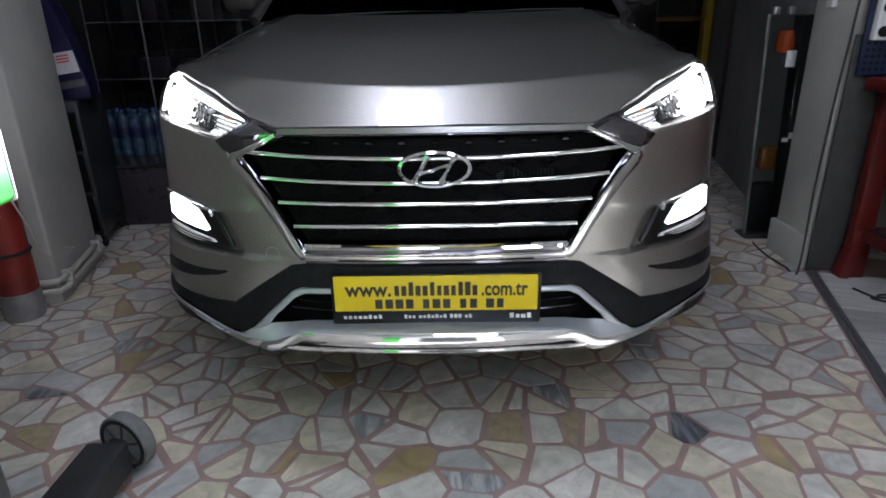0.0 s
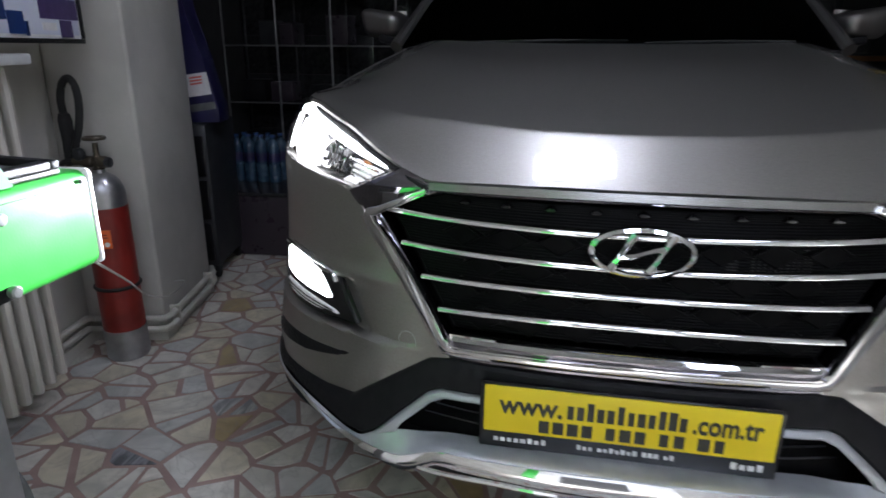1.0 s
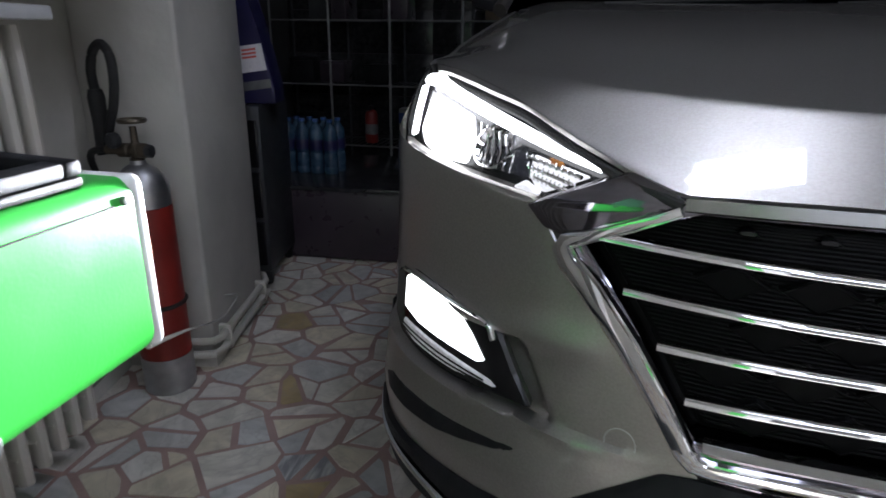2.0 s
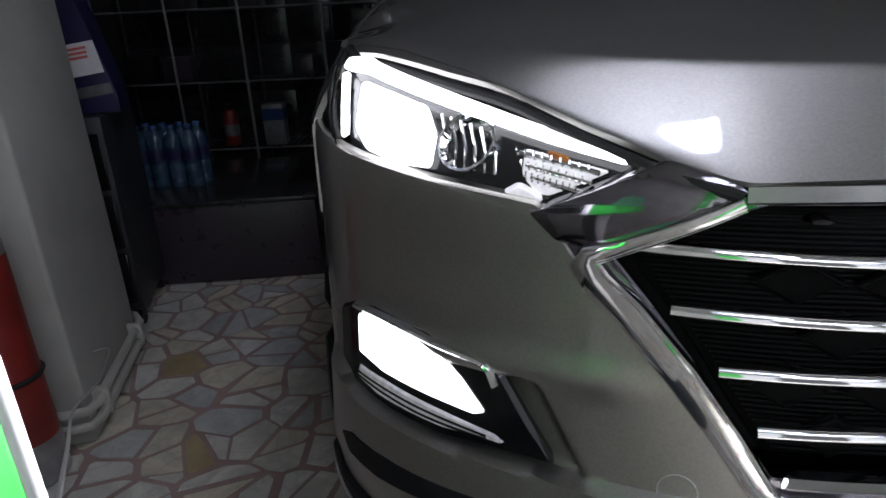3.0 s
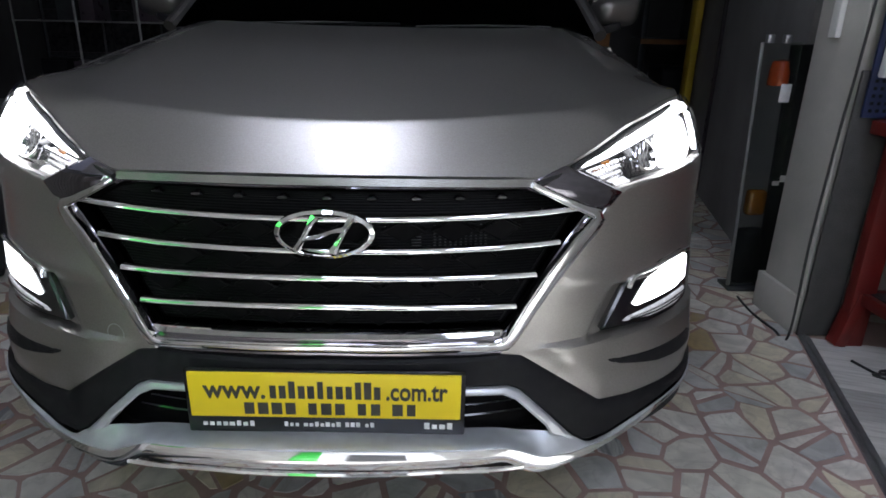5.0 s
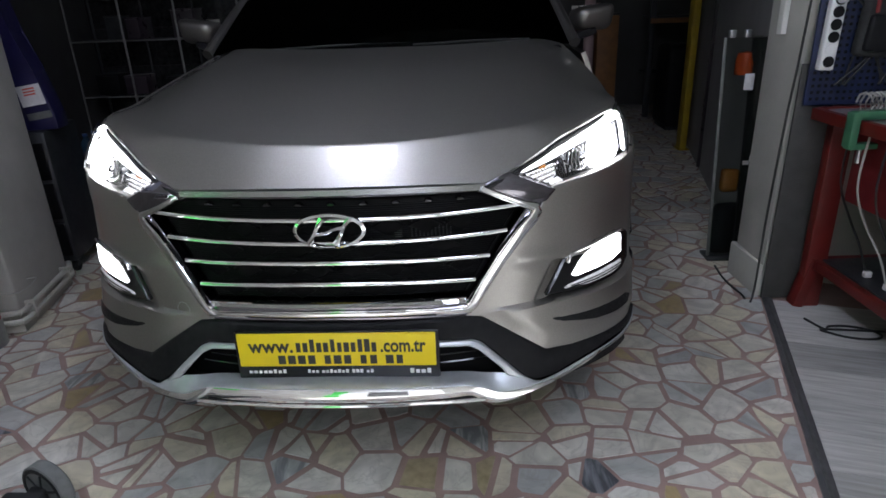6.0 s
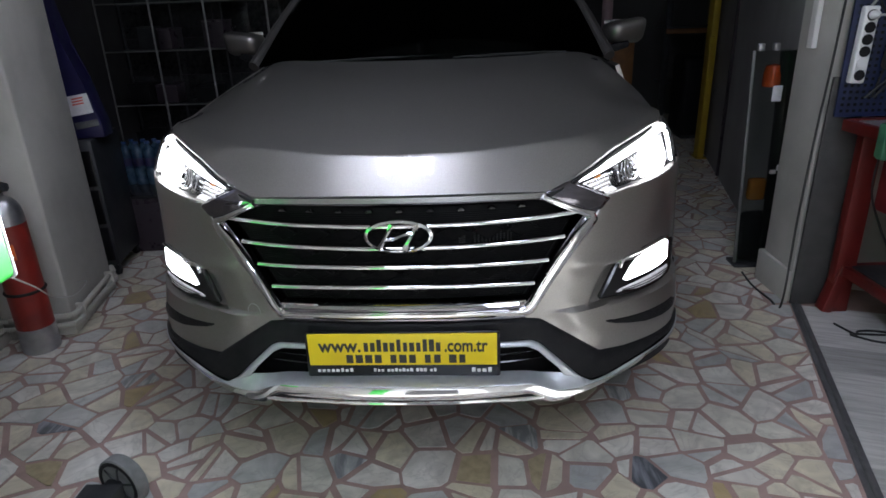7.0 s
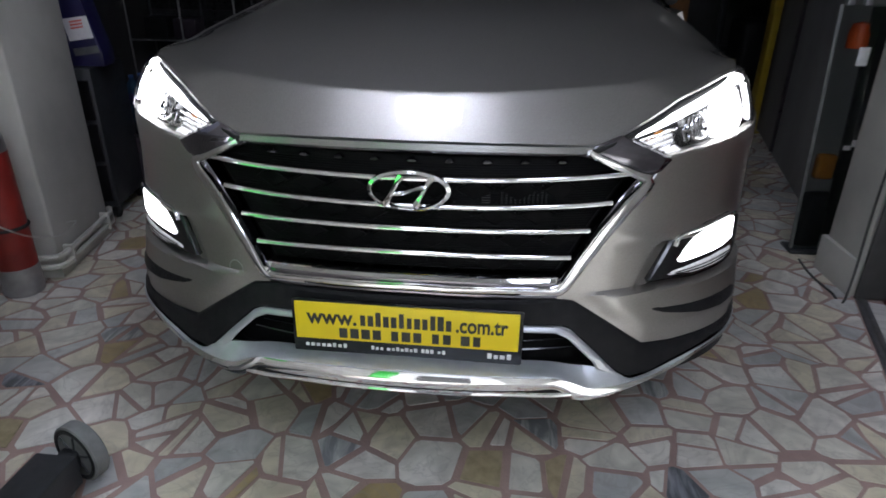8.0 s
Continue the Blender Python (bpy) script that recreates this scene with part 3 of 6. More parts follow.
for side in flip:
    bumper = part("bumper_corner", panel(side(CORNER), 0.0, 0.02, 0.004, step=0.0065, place=pressed), M_PAINT, car)
    bezel = part("fog_lamp_bezel", panel(side(BEZEL), 0.005, 0.03, 0.005), M_GLOSSBLACK, car, "gloss black fog lamp surround")
    part("fog_lamp_lens", panel(side(FOGLENS), 0.009, 0.012, 0.002, corner=0.003), M_LAMP, bezel, "bright white lit fog lamp lens")
    part("chrome_strip", ribbon(side(smooth_path([(0.885, 0.648), (0.835, 0.651), (0.78, 0.647), (0.73, 0.640), (0.676, 0.634), (0.660, 0.626), (0.651, 0.608)])), 0.0072, 0.007, 0.0045), M_CHROME, bezel, "chrome strip")
    low_strip = part("reflector_strip", panel(side([(0.890, 0.557), (0.83, 0.557), (0.733, 0.550), (0.655, 0.543), (0.640, 0.536), (0.734, 0.526), (0.844, 0.528), (0.898, 0.535)]), 0.008, 0.012, 0.003, corner=0.004), M_STRIPGLOW, bezel, "ribbed clear reflector strip, faint emission for the light on it")
    for k in range(2):
        part("strip_rib", ribbon(side(smooth_path([(0.89, 0.541 + 0.006 * k), (0.83, 0.538 + 0.008 * k), (0.75, 0.534 + 0.008 * k), (0.665, 0.535 + 0.004 * k)])), 0.0018, 0.009, 0.0018, 5), M_GLOSSBLACK, bezel)
    part("side_vent", panel(side(SLOT), 0.002, 0.03, 0.004, place=pressed), M_BLACKPLASTIC, car, "black plastic side vent")
    # headlamp
    lamp = part("headlamp", panel(side(HOUSING), -0.022, 0.03, 0.004), M_GLOSSBLACK, car, "lit headlamp under a clear lens")
    part("daytime_light", panel(side(DRL), -0.004, 0.012, 0.003), M_LAMP, lamp, "bright white light strip")
    part("daytime_light", panel(side(DRLSIDE), -0.004, 0.012, 0.003), M_LAMP, lamp, "bright white light strip")
    part("low_beam", panel(side(LOWBEAM), -0.012, 0.015, 0.003, bulge=0.006), M_LAMP, lamp, "glaring white low beam")
    sg = 1 if side is flip[0] else -1
    c = skin(sg * 0.69, 0.892, -0.012)
    nrm = (skin(sg * 0.69, 0.892, 0.05) - c).normalized()
    aim = Matrix.Translation(c) @ nrm.to_track_quat("Z", "Y").to_matrix().to_4x4()
    part("high_beam_reflector", spin([(0.012, -0.03), (0.024, -0.018), (0.034, 0.0), (0.037, 0.0), (0.037, -0.03)], aim, 20), M_CHROME, lamp, "chrome reflector bowl")
    for k in range(6):
        u = sg * (0.656 + 0.013 * k)
        part("reflector_rib", tube([skin(u, 0.858 + 0.001 * k, -0.014), skin(u, 0.885 + 0.001 * k, -0.022), skin(u, 0.905 + 0.003 * k, -0.014)], 0.0021, 6), M_CHROME, lamp)
    for k in range(3):
        a = [(sg * (0.535 + 0.010 * k), 0.869 - 0.011 * k), (sg * (0.622 - 0.006 * k), 0.884 - 0.013 * k)]
        part("indicator_rib", ribbon(a, 0.0035, -0.012, 0.003, 6), M_CHROME, lamp, "chrome indicator rib")
    for row in range(3):
        for k in range(9):
            u, z = sg * (0.545 + 0.008 * row + k * (0.080 - 0.012 * row) / 8), 0.872 - 0.011 * row + k * (0.0135 - 0.002 * row) / 8
            part("indicator_step", tube([skin(u, z - 0.0045, -0.012), skin(u, z, -0.009), skin(u, z + 0.0045, -0.012)], 0.0012, 4), M_CHROME, lamp)
    part("indicator_bowl", panel(side([(0.524, 0.874), (0.618, 0.892), (0.626, 0.862), (0.612, 0.842), (0.597, 0.838)]), -0.019, 0.006, 0.002), M_LAMPSCATTER, lamp, "reflector behind the indicator steps, glowing for scattered lamp light")
    part("indicator", panel(side([(0.566, 0.886), (0.592, 0.892), (0.592, 0.883), (0.568, 0.878)]), -0.018, 0.01, 0.002), M_AMBER, lamp, "amber indicator reflector")
    part("lower_lens", panel(side([(0.596, 0.836), (0.612, 0.825), (0.642, 0.827), (0.648, 0.836), (0.625, 0.850)]), -0.008, 0.012, 0.003), M_LAMPSCATTER, lamp, "clear lens block, glowing for scattered lamp light")
    cover = part("headlamp_lens", panel(side(HOUSING), 0.004, 0.002, 0.003), M_CLEAR, lamp, "clear lens")
    cover.visible_shadow = False
    lamps.append(lamp)
    bridge = part("headlamp_bridge", panel(side(BRIDGE), 0.001, 0.02, 0.002, step=0.007, bulge=0.003), M_DARKCHROME, car, "dark chrome trim beside the grille")

part("tow_cover", tube([skin(-0.445 - 0.021 * math.cos(a), 0.528 + 0.021 * math.sin(a), -0.0002) for a in [k / 20 * math.tau for k in range(20)]], 0.0008, 5, closed=True), M_SATIN, car, "round tow eye cover")

# grille: frame, dark mesh, four chrome bars, emblem
FRAME_OUT = [(0, 0.861), (0.236, 0.860), (0.395, 0.857), (0.53, 0.800), (0.583, 0.797), (0.529, 0.722), (0.462, 0.655), (0.412, 0.588), (0.383, 0.535), (0.352, 0.512), (0.2, 0.517), (0, 0.520)]
FRAME_IN = [(0, 0.849), (0.236, 0.848), (0.382, 0.845), (0.522, 0.787), (0.478, 0.735), (0.434, 0.677), (0.391, 0.612), (0.354, 0.559), (0.2, 0.565), (0, 0.568)]
part("grille_frame", panel(both(FRAME_OUT), -0.002, 0.05, 0.002, [both(FRAME_IN)], corner=0.004), M_DARKCHROME, car, "grille surround backing")
right = [(0, 0.8545, 0.0068), (0.236, 0.8535, 0.0068), (0.375, 0.852, 0.0075), (0.392, 0.850, 0.0070), (0.45, 0.824, 0.0075), (0.515, 0.795, 0.0085), (0.541, 0.785, 0.012), (0.545, 0.774, 0.018), (0.534, 0.756, 0.0185),
         (0.501, 0.727, 0.0182), (0.446, 0.664, 0.017), (0.400, 0.601, 0.0155), (0.366, 0.548, 0.014), (0.352, 0.534, 0.0125), (0.335, 0.532, 0.0100), (0.2, 0.537, 0.0095), (0, 0.5395, 0.0095)]
leg = walk_line(right[3:]) + walk_line([(-u, z, w) for u, z, w in reversed(right[3:])])
part("grille_frame", strip([(u, z) for u, z, w in leg], [w for u, z, w in leg], 0.009, 0.002, False, ((-1, -0.8), (-1, 0.35), (-0.9, 0.72), (-0.7, 0.9), (0.0, 1.0), (0.62, 0.86), (0.74, 0.45), (0.82, 0.45), (0.88, 0.8), (0.97, 0.8), (1, 0.35), (1, -0.8))), M_CHROME, car, "chrome grille surround")
brow = [(0.400 * k / 30, 0.8590 - 0.006 * (abs(k) / 30) ** 2.6) for k in range(-30, 31)]
part("grille_brow", strip(brow, 0.0086, 0.006, -0.003, profile=((-1, -1.5), (-1, 0.72), (-0.86, 1.0), (0.80, 0.86), (0.96, 0.3), (1, -0.3), (1, -3.0))), M_BROW, car, "bright satin strip under the hood edge")
part("grille_sill", strip([(u / 30 * 0.345, 0.5605 - 0.005 * (u / 30) ** 2) for u in range(-30, 31)], 0.0125, 0.006, 0.0, profile=((-1, -1.5), (-1, 0.9), (1, -0.6), (1, -1.5))), M_CHROME, car, "polished grille sill")
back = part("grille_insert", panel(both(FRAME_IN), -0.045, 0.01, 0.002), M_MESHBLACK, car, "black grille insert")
def grille_half(z):
    return float(np.interp(z, [0.559, 0.612, 0.678, 0.737, 0.787, 0.845], [0.343, 0.381, 0.423, 0.468, 0.508, 0.378])) - 0.004


for k in range(48):
    z = 0.574 + 0.00565 * k
    w = grille_half(z)
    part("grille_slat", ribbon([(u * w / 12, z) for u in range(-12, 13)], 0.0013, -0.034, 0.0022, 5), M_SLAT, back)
# dark diamond studs between the bars leave triangles of fine slats open
for row, zc in enumerate((0.594, 0.647, 0.703, 0.760)):
    for k in range(-5, 6):
        u = 0.098 * (k + 0.5 * (row % 2)) + 0.003
        if abs(u) + 0.052 < grille_half(zc):
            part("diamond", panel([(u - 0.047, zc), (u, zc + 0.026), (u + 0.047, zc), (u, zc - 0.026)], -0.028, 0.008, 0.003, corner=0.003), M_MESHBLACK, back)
            part("diamond_ridge", ribbon([(u - 0.040, zc), (u, zc + 0.0215), (u + 0.040, zc)], 0.0016, -0.026, 0.0018, 5), M_SLAT, back)
# pale shapes of the cooler seen through the slats
for k in range(11):
    part("cooler_fin", ribbon([(0.212 + 0.0105 * k, 0.704), (0.212 + 0.0105 * k, 0.770 - 0.012 * (k % 3))], 0.0026, -0.041, 0.002, 5), M_FIN, back, "grey cooler fin")
part("horn_bracket", panel([(0.160, 0.765), (0.184, 0.775), (0.186, 0.700), (0.170, 0.696)], -0.040, 0.004, 0.002, corner=0.003), M_FIN, back, "pale bracket behind the grille")
for k, (z0, z1, w) in enumerate([(0.790, 0.798, 0.497), (0.728, 0.733, 0.460), (0.676, 0.672, 0.412), (0.620, 0.611, 0.372)]):
    path = [(w * i / 24, z0 + (z1 - z0) * (i / 24) ** 2) for i in range(-24, 25)]
    part("grille_bar", strip(path, 0.0070, 0.009, -0.002, profile=((-1, -0.6), (-0.97, 0.15), (-0.87, 0.5), (-0.62, 0.70), (-0.25, 0.85), (0.12, 0.97), (0.32, 0.96), (0.62, 0.6), (0.95, 0.05), (1, -0.6))), M_BARCHROME, car, "polished chrome grille bar")
for k in range(9):
    u = -0.331 + 0.0965 * k * 0.87
    part("grille_stud", panel([(u - 0.013, 0.824), (u + 0.013, 0.824), (u + 0.004, 0.834), (u - 0.004, 0.834)], -0.018, 0.02, 0.004, corner=0.002), M_GLOSSBLACK, back)

emblem_bm = bmesh.new()
EX, EZ = 0.003, 0.767


def emblem_y(x, z):
    """Front of the slightly domed emblem."""
    return 0.020 + 1.3 * (x - EX) ** 2 + 1.0 * (z - EZ) ** 2


# oval ring with a broad sloping face and bevelled edges
rings = []
for k in range(64):
    a = k / 64 * math.tau
    row = []
    for s, d in ((0.875, 0.014), (0.88, 0.002), (0.90, 0.0), (0.985, 0.003), (1.0, 0.006), (1.0, 0.014)):
        x, z = EX + 0.094 * s * math.cos(a), EZ + 0.0475 * (s - 0.06 * (1 - s) * 8) * math.sin(a)
        row.append(emblem_bm.verts.new((x, emblem_y(x, z) + d, z)))
    rings.append(row)
for A, B in zip(rings, rings[1:] + rings[:1]):
    for j in range(5):
        emblem_bm.faces.new((A[j], A[j + 1], B[j + 1], B[j]))


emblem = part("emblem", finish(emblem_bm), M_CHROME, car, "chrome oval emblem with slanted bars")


def emblem_bar(line, widths):
    """A slanted stroke with a ridge along its middle."""
    emblem_bm = bmesh.new()
    rows = []
    for k, ((x, z), w) in enumerate(zip(line, widths)):
        a, b = line[max(0, k - 1)], line[min(len(line) - 1, k + 1)]
        d = Vector((b[0] - a[0], b[1] - a[1])).normalized()
        n = Vector((d.y, -d.x))
        row = []
        for s, h in ((-1, 0.012), (-1, 0.003), (0.1, -0.002), (1, 0.003), (1, 0.012)):
            px, pz = EX + x + n.x * w * s, EZ + z + n.y * w * s
            row.append(emblem_bm.verts.new((px, emblem_y(px, pz) + h, pz)))
        rows.append(row)
    for A, B in zip(rows, rows[1:]):
        for j in range(4):
            emblem_bm.faces.new((A[j], A[j + 1], B[j + 1], B[j]))
    part("emblem_stroke", finish(emblem_bm), M_BARCHROME, emblem)


for sx in (-1, 1):
    emblem_bar([(sx * 0.034 - 0.019, -0.035), (sx * 0.034 - 0.011, -0.020), (sx * 0.034 - 0.002, -0.004), (sx * 0.034 + 0.008, 0.015), (sx * 0.034 + 0.020, 0.035)],
               [0.0085, 0.0055, 0.0045, 0.0052, 0.0080])
emblem_bar([(-0.040, -0.009), (-0.024, -0.0075), (-0.008, -0.003), (0.008, 0.003), (0.024, 0.0075), (0.040, 0.009)], [0.0068, 0.0050, 0.0040, 0.0040, 0.0050, 0.0068])

# lower bumper: black cladding, silver skid plate, chrome lip, dark intake
CLAD = [(0, 0.516), (0.345, 0.514), (0.388, 0.507), (0.48, 0.450), (0.578, 0.388), (0.67, 0.377), (0.823, 0.371), (1.06, 0.362), (1.06, 0.332), (0.822, 0.345),
        (0.725, 0.333), (0.60, 0.312), (0.546, 0.315), (0.525, 0.322), (0.505, 0.335), (0.457, 0.380), (0.385, 0.443), (0.36, 0.453), (0.266, 0.457), (0, 0.458)]
part("bumper_cladding", panel(both(CLAD), 0.010, 0.04, 0.006, step=0.03), M_BLACKPLASTIC, car, "black plastic lower bumper")
part("intake", panel(both([(0, 0.465), (0.36, 0.46), (0.475, 0.35), (0.45, 0.335), (0, 0.34)]), -0.05, 0.01, 0.002), M_MESHBLACK, car, "dark lower air intake")
for z in (0.385, 0.405, 0.425):
    w = np.interp(z, [0.35, 0.45], [0.45, 0.33])
    part("intake_slat", ribbon([(w * i / 10, z) for i in range(-10, 11)], 0.004, -0.035, 0.003, 5), M_GLOSSBLACK, car)
SKIDFRAME = [(0.24, 0.459), (0.358, 0.453), (0.385, 0.442), (0.457, 0.380), (0.512, 0.328), (0.452, 0.354), (0.440, 0.372), (0.376, 0.428), (0.347, 0.441), (0.24, 0.447)]
for side in flip:
    part("skid_frame", panel(side(SKIDFRAME), 0.016, 0.05, 0.004, corner=0.004), M_SKID, car, "satin silver intake frame")


def along(knots):
    """A smooth course of (height, lift) over the arc length, from knots (u, z, off)."""
    p = spline(knots, 6)
    us, zs, os = [q.x for q in p], [q.y for q in p], [q.z for q in p]
    return lambda u: (float(np.interp(abs(u), us, zs)), float(np.interp(abs(u), us, os)))


EDGE = along([(0, 0.366, 0.030), (0.15, 0.364, 0.030), (0.29, 0.359, 0.030), (0.345, 0.356, 0.030), (0.385, 0.342, 0.030), (0.43, 0.323, 0.031), (0.49, 0.319, 0.030), (0.545, 0.319, 0.027), (0.606, 0.318, 0.023), (0.70, 0.328, 0.019), (0.79, 0.342, 0.016), (1.05, 0.345, 0.011)])
FOOT = along([(0, 0.329, 0.033), (0.18, 0.328, 0.033), (0.295, 0.328, 0.034), (0.345, 0.328, 0.034), (0.37, 0.314, 0.035), (0.40, 0.296, 0.036), (0.448, 0.2945, 0.036), (0.51, 0.302, 0.034), (0.595, 0.310, 0.029), (0.70, 0.320, 0.023), (0.775, 0.332, 0.018), (0.90, 0.334, 0.014), (1.05, 0.334, 0.011)])
INNER = along([(0, 0.368, -0.035), (0.30, 0.364, -0.028), (0.40, 0.358, -0.010), (0.455, 0.354, 0.004), (0.505, 0.338, 0.013), (0.54, 0.318, 0.015), (0.585, 0.316, 0.014), (0.64, 0.322, 0.013), (0.76, 0.338, 0.012), (0.90, 0.344, 0.010), (1.05, 0.347, 0.008)])


def course(us, profile):
    """A sheet over the arc lengths: profile(u) gives the (z, off) points across it."""
    bm = bmesh.new()
    vs = [[bm.verts.new(skin(u, z, off)) for z, off in profile(u)] for u in us]
    for A, B in zip(vs, vs[1:]):
        for k in range(len(A) - 1):
            bm.faces.new((A[k], A[k + 1], B[k + 1], B[k]))
    return finish(bm, True)


def blend(a, b, t):
    return (a[0] + (b[0] - a[0]) * t, a[1] + (b[1] - a[1]) * t)


US = [-1.05 + 2.1 * k / 210 for k in range(211)]
part("skid_plate", course(US, lambda u: [blend(INNER(u), EDGE(u), t) for t in (0, 0.25, 0.5, 0.75, 0.94)] + [(EDGE(u)[0] - 0.0012, EDGE(u)[1]), (EDGE(u)[0] - 0.004, EDGE(u)[1] - 0.002)]), M_SKID, car, "satin silver skid plate")


def lip_profile(u):
    a, b = EDGE(u), FOOT(u)
    a = (a[0] - 0.0035, a[1])
    h = a[0] - b[0]
    return [(a[0], a[1] - 0.008), (a[0], a[1])] + [(p[0], p[1] + 0.06 * h * math.sin(math.pi * t)) for t in (0.1, 0.3, 0.5, 0.7, 0.9) for p in [blend(a, b, t)]] + [b, (b[0] - 0.002, b[1] - 0.004), (b[0] + 0.002, b[1] - 0.03)]


part("chrome_lip", course(US, lip_profile), M_CHROME, car, "chrome lip under the bumper")
part("lip_bead", tube([skin(u, 0.3165 - 0.006 * smooth(0.2, 0.38, abs(u)), 0.028 + 0.004 * smooth(0.25, 0.38, abs(u))) for u in [-0.385 + 0.77 * k / 60 for k in range(61)]], 0.0065, 8), M_CHROME, car, "chrome bead")
part("under_tray", course(US[10:-10], lambda u: [(FOOT(u)[0] + 0.001, FOOT(u)[1] - 0.02), (0.292, 0.0), (0.27, -0.08), (0.262, -0.34)]), M_BLACKPLASTIC, car, "black tray under the bumper")

# number plate in its holder
plate = part("plate_holder", box((0.545, 0.018, 0.140), Matrix.Translation((0.0, -0.006, 0.434)), 0.005), M_GLOSSBLACK, car, "black plate holder with white print")
board = part("number_plate", box((0.525, 0.006, 0.098), Matrix.Translation((0.0, -0.017, 0.453)), 0.002), M_YELLOW, plate, "yellow plate with dark print")


def bars(parent, x0, x1, z, h, groups, mat, y, seed, tall=(0.72, 1.0), high=None):
    """Rows of plain bars that stand for printed signs: groups gives the count in each word, high the taller ones."""
    rnd = random.Random(seed)
    w = (x1 - x0) / (sum(groups) + 0.6 * (len(groups) - 1))
    x = x0
    for count in groups:
        for k in range(count):
            bm = bmesh.new()
            ww = w * rnd.uniform(0.60, 0.80)
            hh = h * (rnd.choice(tall) if high is None else (1.0 if k in high else 0.74))
            box((ww, 0.0016, hh), Matrix.Translation((x + w * 0.5, y, z - h / 2 + hh / 2)), 0, 2, bm)
            part("print", finish(bm), mat, parent)
            x += w
        x += 0.6 * w


def lettering(text, size, width, x, y, z, mat, parent):
    """Raised letters of the built-in font, facing the front, starting at x."""
    cu = bpy.data.curves.new("lettering", "FONT")
    cu.body, cu.size, cu.extrude, cu.offset = text, size, 0.0006, 0.0013
    tmp = new("lettering", cu)
    me = bpy.data.meshes.new_from_object(tmp)
    bpy.data.objects.remove(tmp)
    bm = bmesh.new()
    bm.from_mesh(me)
    x0, x1 = min(v.co.x for v in bm.verts), max(v.co.x for v in bm.verts)
    for v in bm.verts:
        v.co.x = (v.co.x - x0) / (x1 - x0) * width
    bmesh.ops.transform(bm, matrix=pose(x, y, z, 90), verts=bm.verts)
    part("lettering", bm, mat, parent, "dark printed letters")


lettering("www.", 0.056, 0.119, -0.234, -0.0206, 0.4475, M_INK, board)
lettering(".com.tr", 0.056, 0.119, 0.118, -0.0206, 0.4475, M_INK, board)
bars(board, -0.109, 0.110, 0.4665, 0.038, (12,), M_INK, -0.0202, 3, high=(2, 5, 9, 10))
bars(board, -0.161, 0.180, 0.4245, 0.026, (4, 3, 2, 2), M_INK, -0.0202, 5, (1.0,))
bars(plate, -0.245, -0.14, 0.386, 0.011, (8,), M_WHITEPRINT, -0.0152, 7)
bars(plate, -0.085, 0.095, 0.386, 0.010, (3, 7, 3, 2), M_WHITEPRINT, -0.0152, 8)
bars(plate, 0.19, 0.25, 0.386, 0.014, (4,), M_WHITEPRINT, -0.0152, 9)

# dark core behind the skin
core = bmesh.new()
for z0, z1 in ((0.30, 0.86),):
    us = [k * 0.05 for k in range(-22, 23)]
    rows = [[skin(u, z0, -0.075) for u in us], [skin(u, z1, -0.075) for u in us]]
    vs = [[core.verts.new(p) for p in r] for r in rows]
    for k in range(len(us) - 1):
        core.faces.new((vs[0][k], vs[0][k + 1], vs[1][k + 1], vs[1][k]))
    top = [core.verts.new((p.co.x * 0.98, p.co.y + 0.30, z1)) for p in vs[1]]
    for k in range(len(us) - 1):
        core.faces.new((vs[1][k], vs[1][k + 1], top[k + 1], top[k]))
part("bumper_core", finish(core), M_BLACKPLASTIC, car, "dark plastic behind the grille")

# hood: a steep front band under a crease, then the long upper surface
HS = np.linspace(-0.82, 0.82, 329)
HKER = np.exp(-0.5 * (np.arange(-12, 13) / 5.0) ** 2)
HKER = HKER / HKER.sum()


def eased(table):
    """The front edge's course with its corners eased, as the pressed sheet has them."""
    return np.convolve(np.pad(np.interp(np.abs(HS), HX, table), 12, mode="edge"), HKER, "valid")


HYS, HZS = eased(HY), eased(HZ)


def hood_z(x, y):
    d = y - np.interp(x, HS, HYS)
    e = min(d, 0.25)
    low = np.interp(x, HS, HZS) + (0.72 - 0.3 * min(x * x, 0.16)) * e - 0.3 * e * e + 0.45 * (d - e)
    x = abs(x)
    low -= 0.9 * (0.11 * math.tanh(max(0.0, x - 0.35) / 0.11)) ** 2 * (1 - math.exp(-max(0.0, e) / 0.012))
    arch = math.sin(math.pi * min(x / 0.74, 1.0))
    high = 0.9490 + 0.0075 * smooth(0.25, 1.0, y) + 0.158 * (y - 0.2) - 0.02 * max(0, y - 0.5) ** 2 - 0.002 * arch * smooth(0.2, 0.5, y) - 0.06 * max(0, x - 0.70) ** 1.5
    high -= min(0.012, 0.10 * max(0, x - 0.53 - 0.12 * (y - 0.2)))     # shoulder beside the crease
    high -= 0.7 * max(0, x - 0.58) ** 2 * smooth(0.45, 0.8, y)
    k = 0.0018 + 0.040 * smooth(0.46, 0.68, x)     # the crease fades into a round shoulder
    h = min(1, max(0, 0.5 + 0.5 * (high - low) / k))
    return float(high * (1 - h) + low * h - k * h * (1 - h))


def hood_side(y):
    return np.interp(y, [0.485, 0.60, 0.9, 1.2, 1.45], [0.786, 0.82, 0.826, 0.80, 0.765])


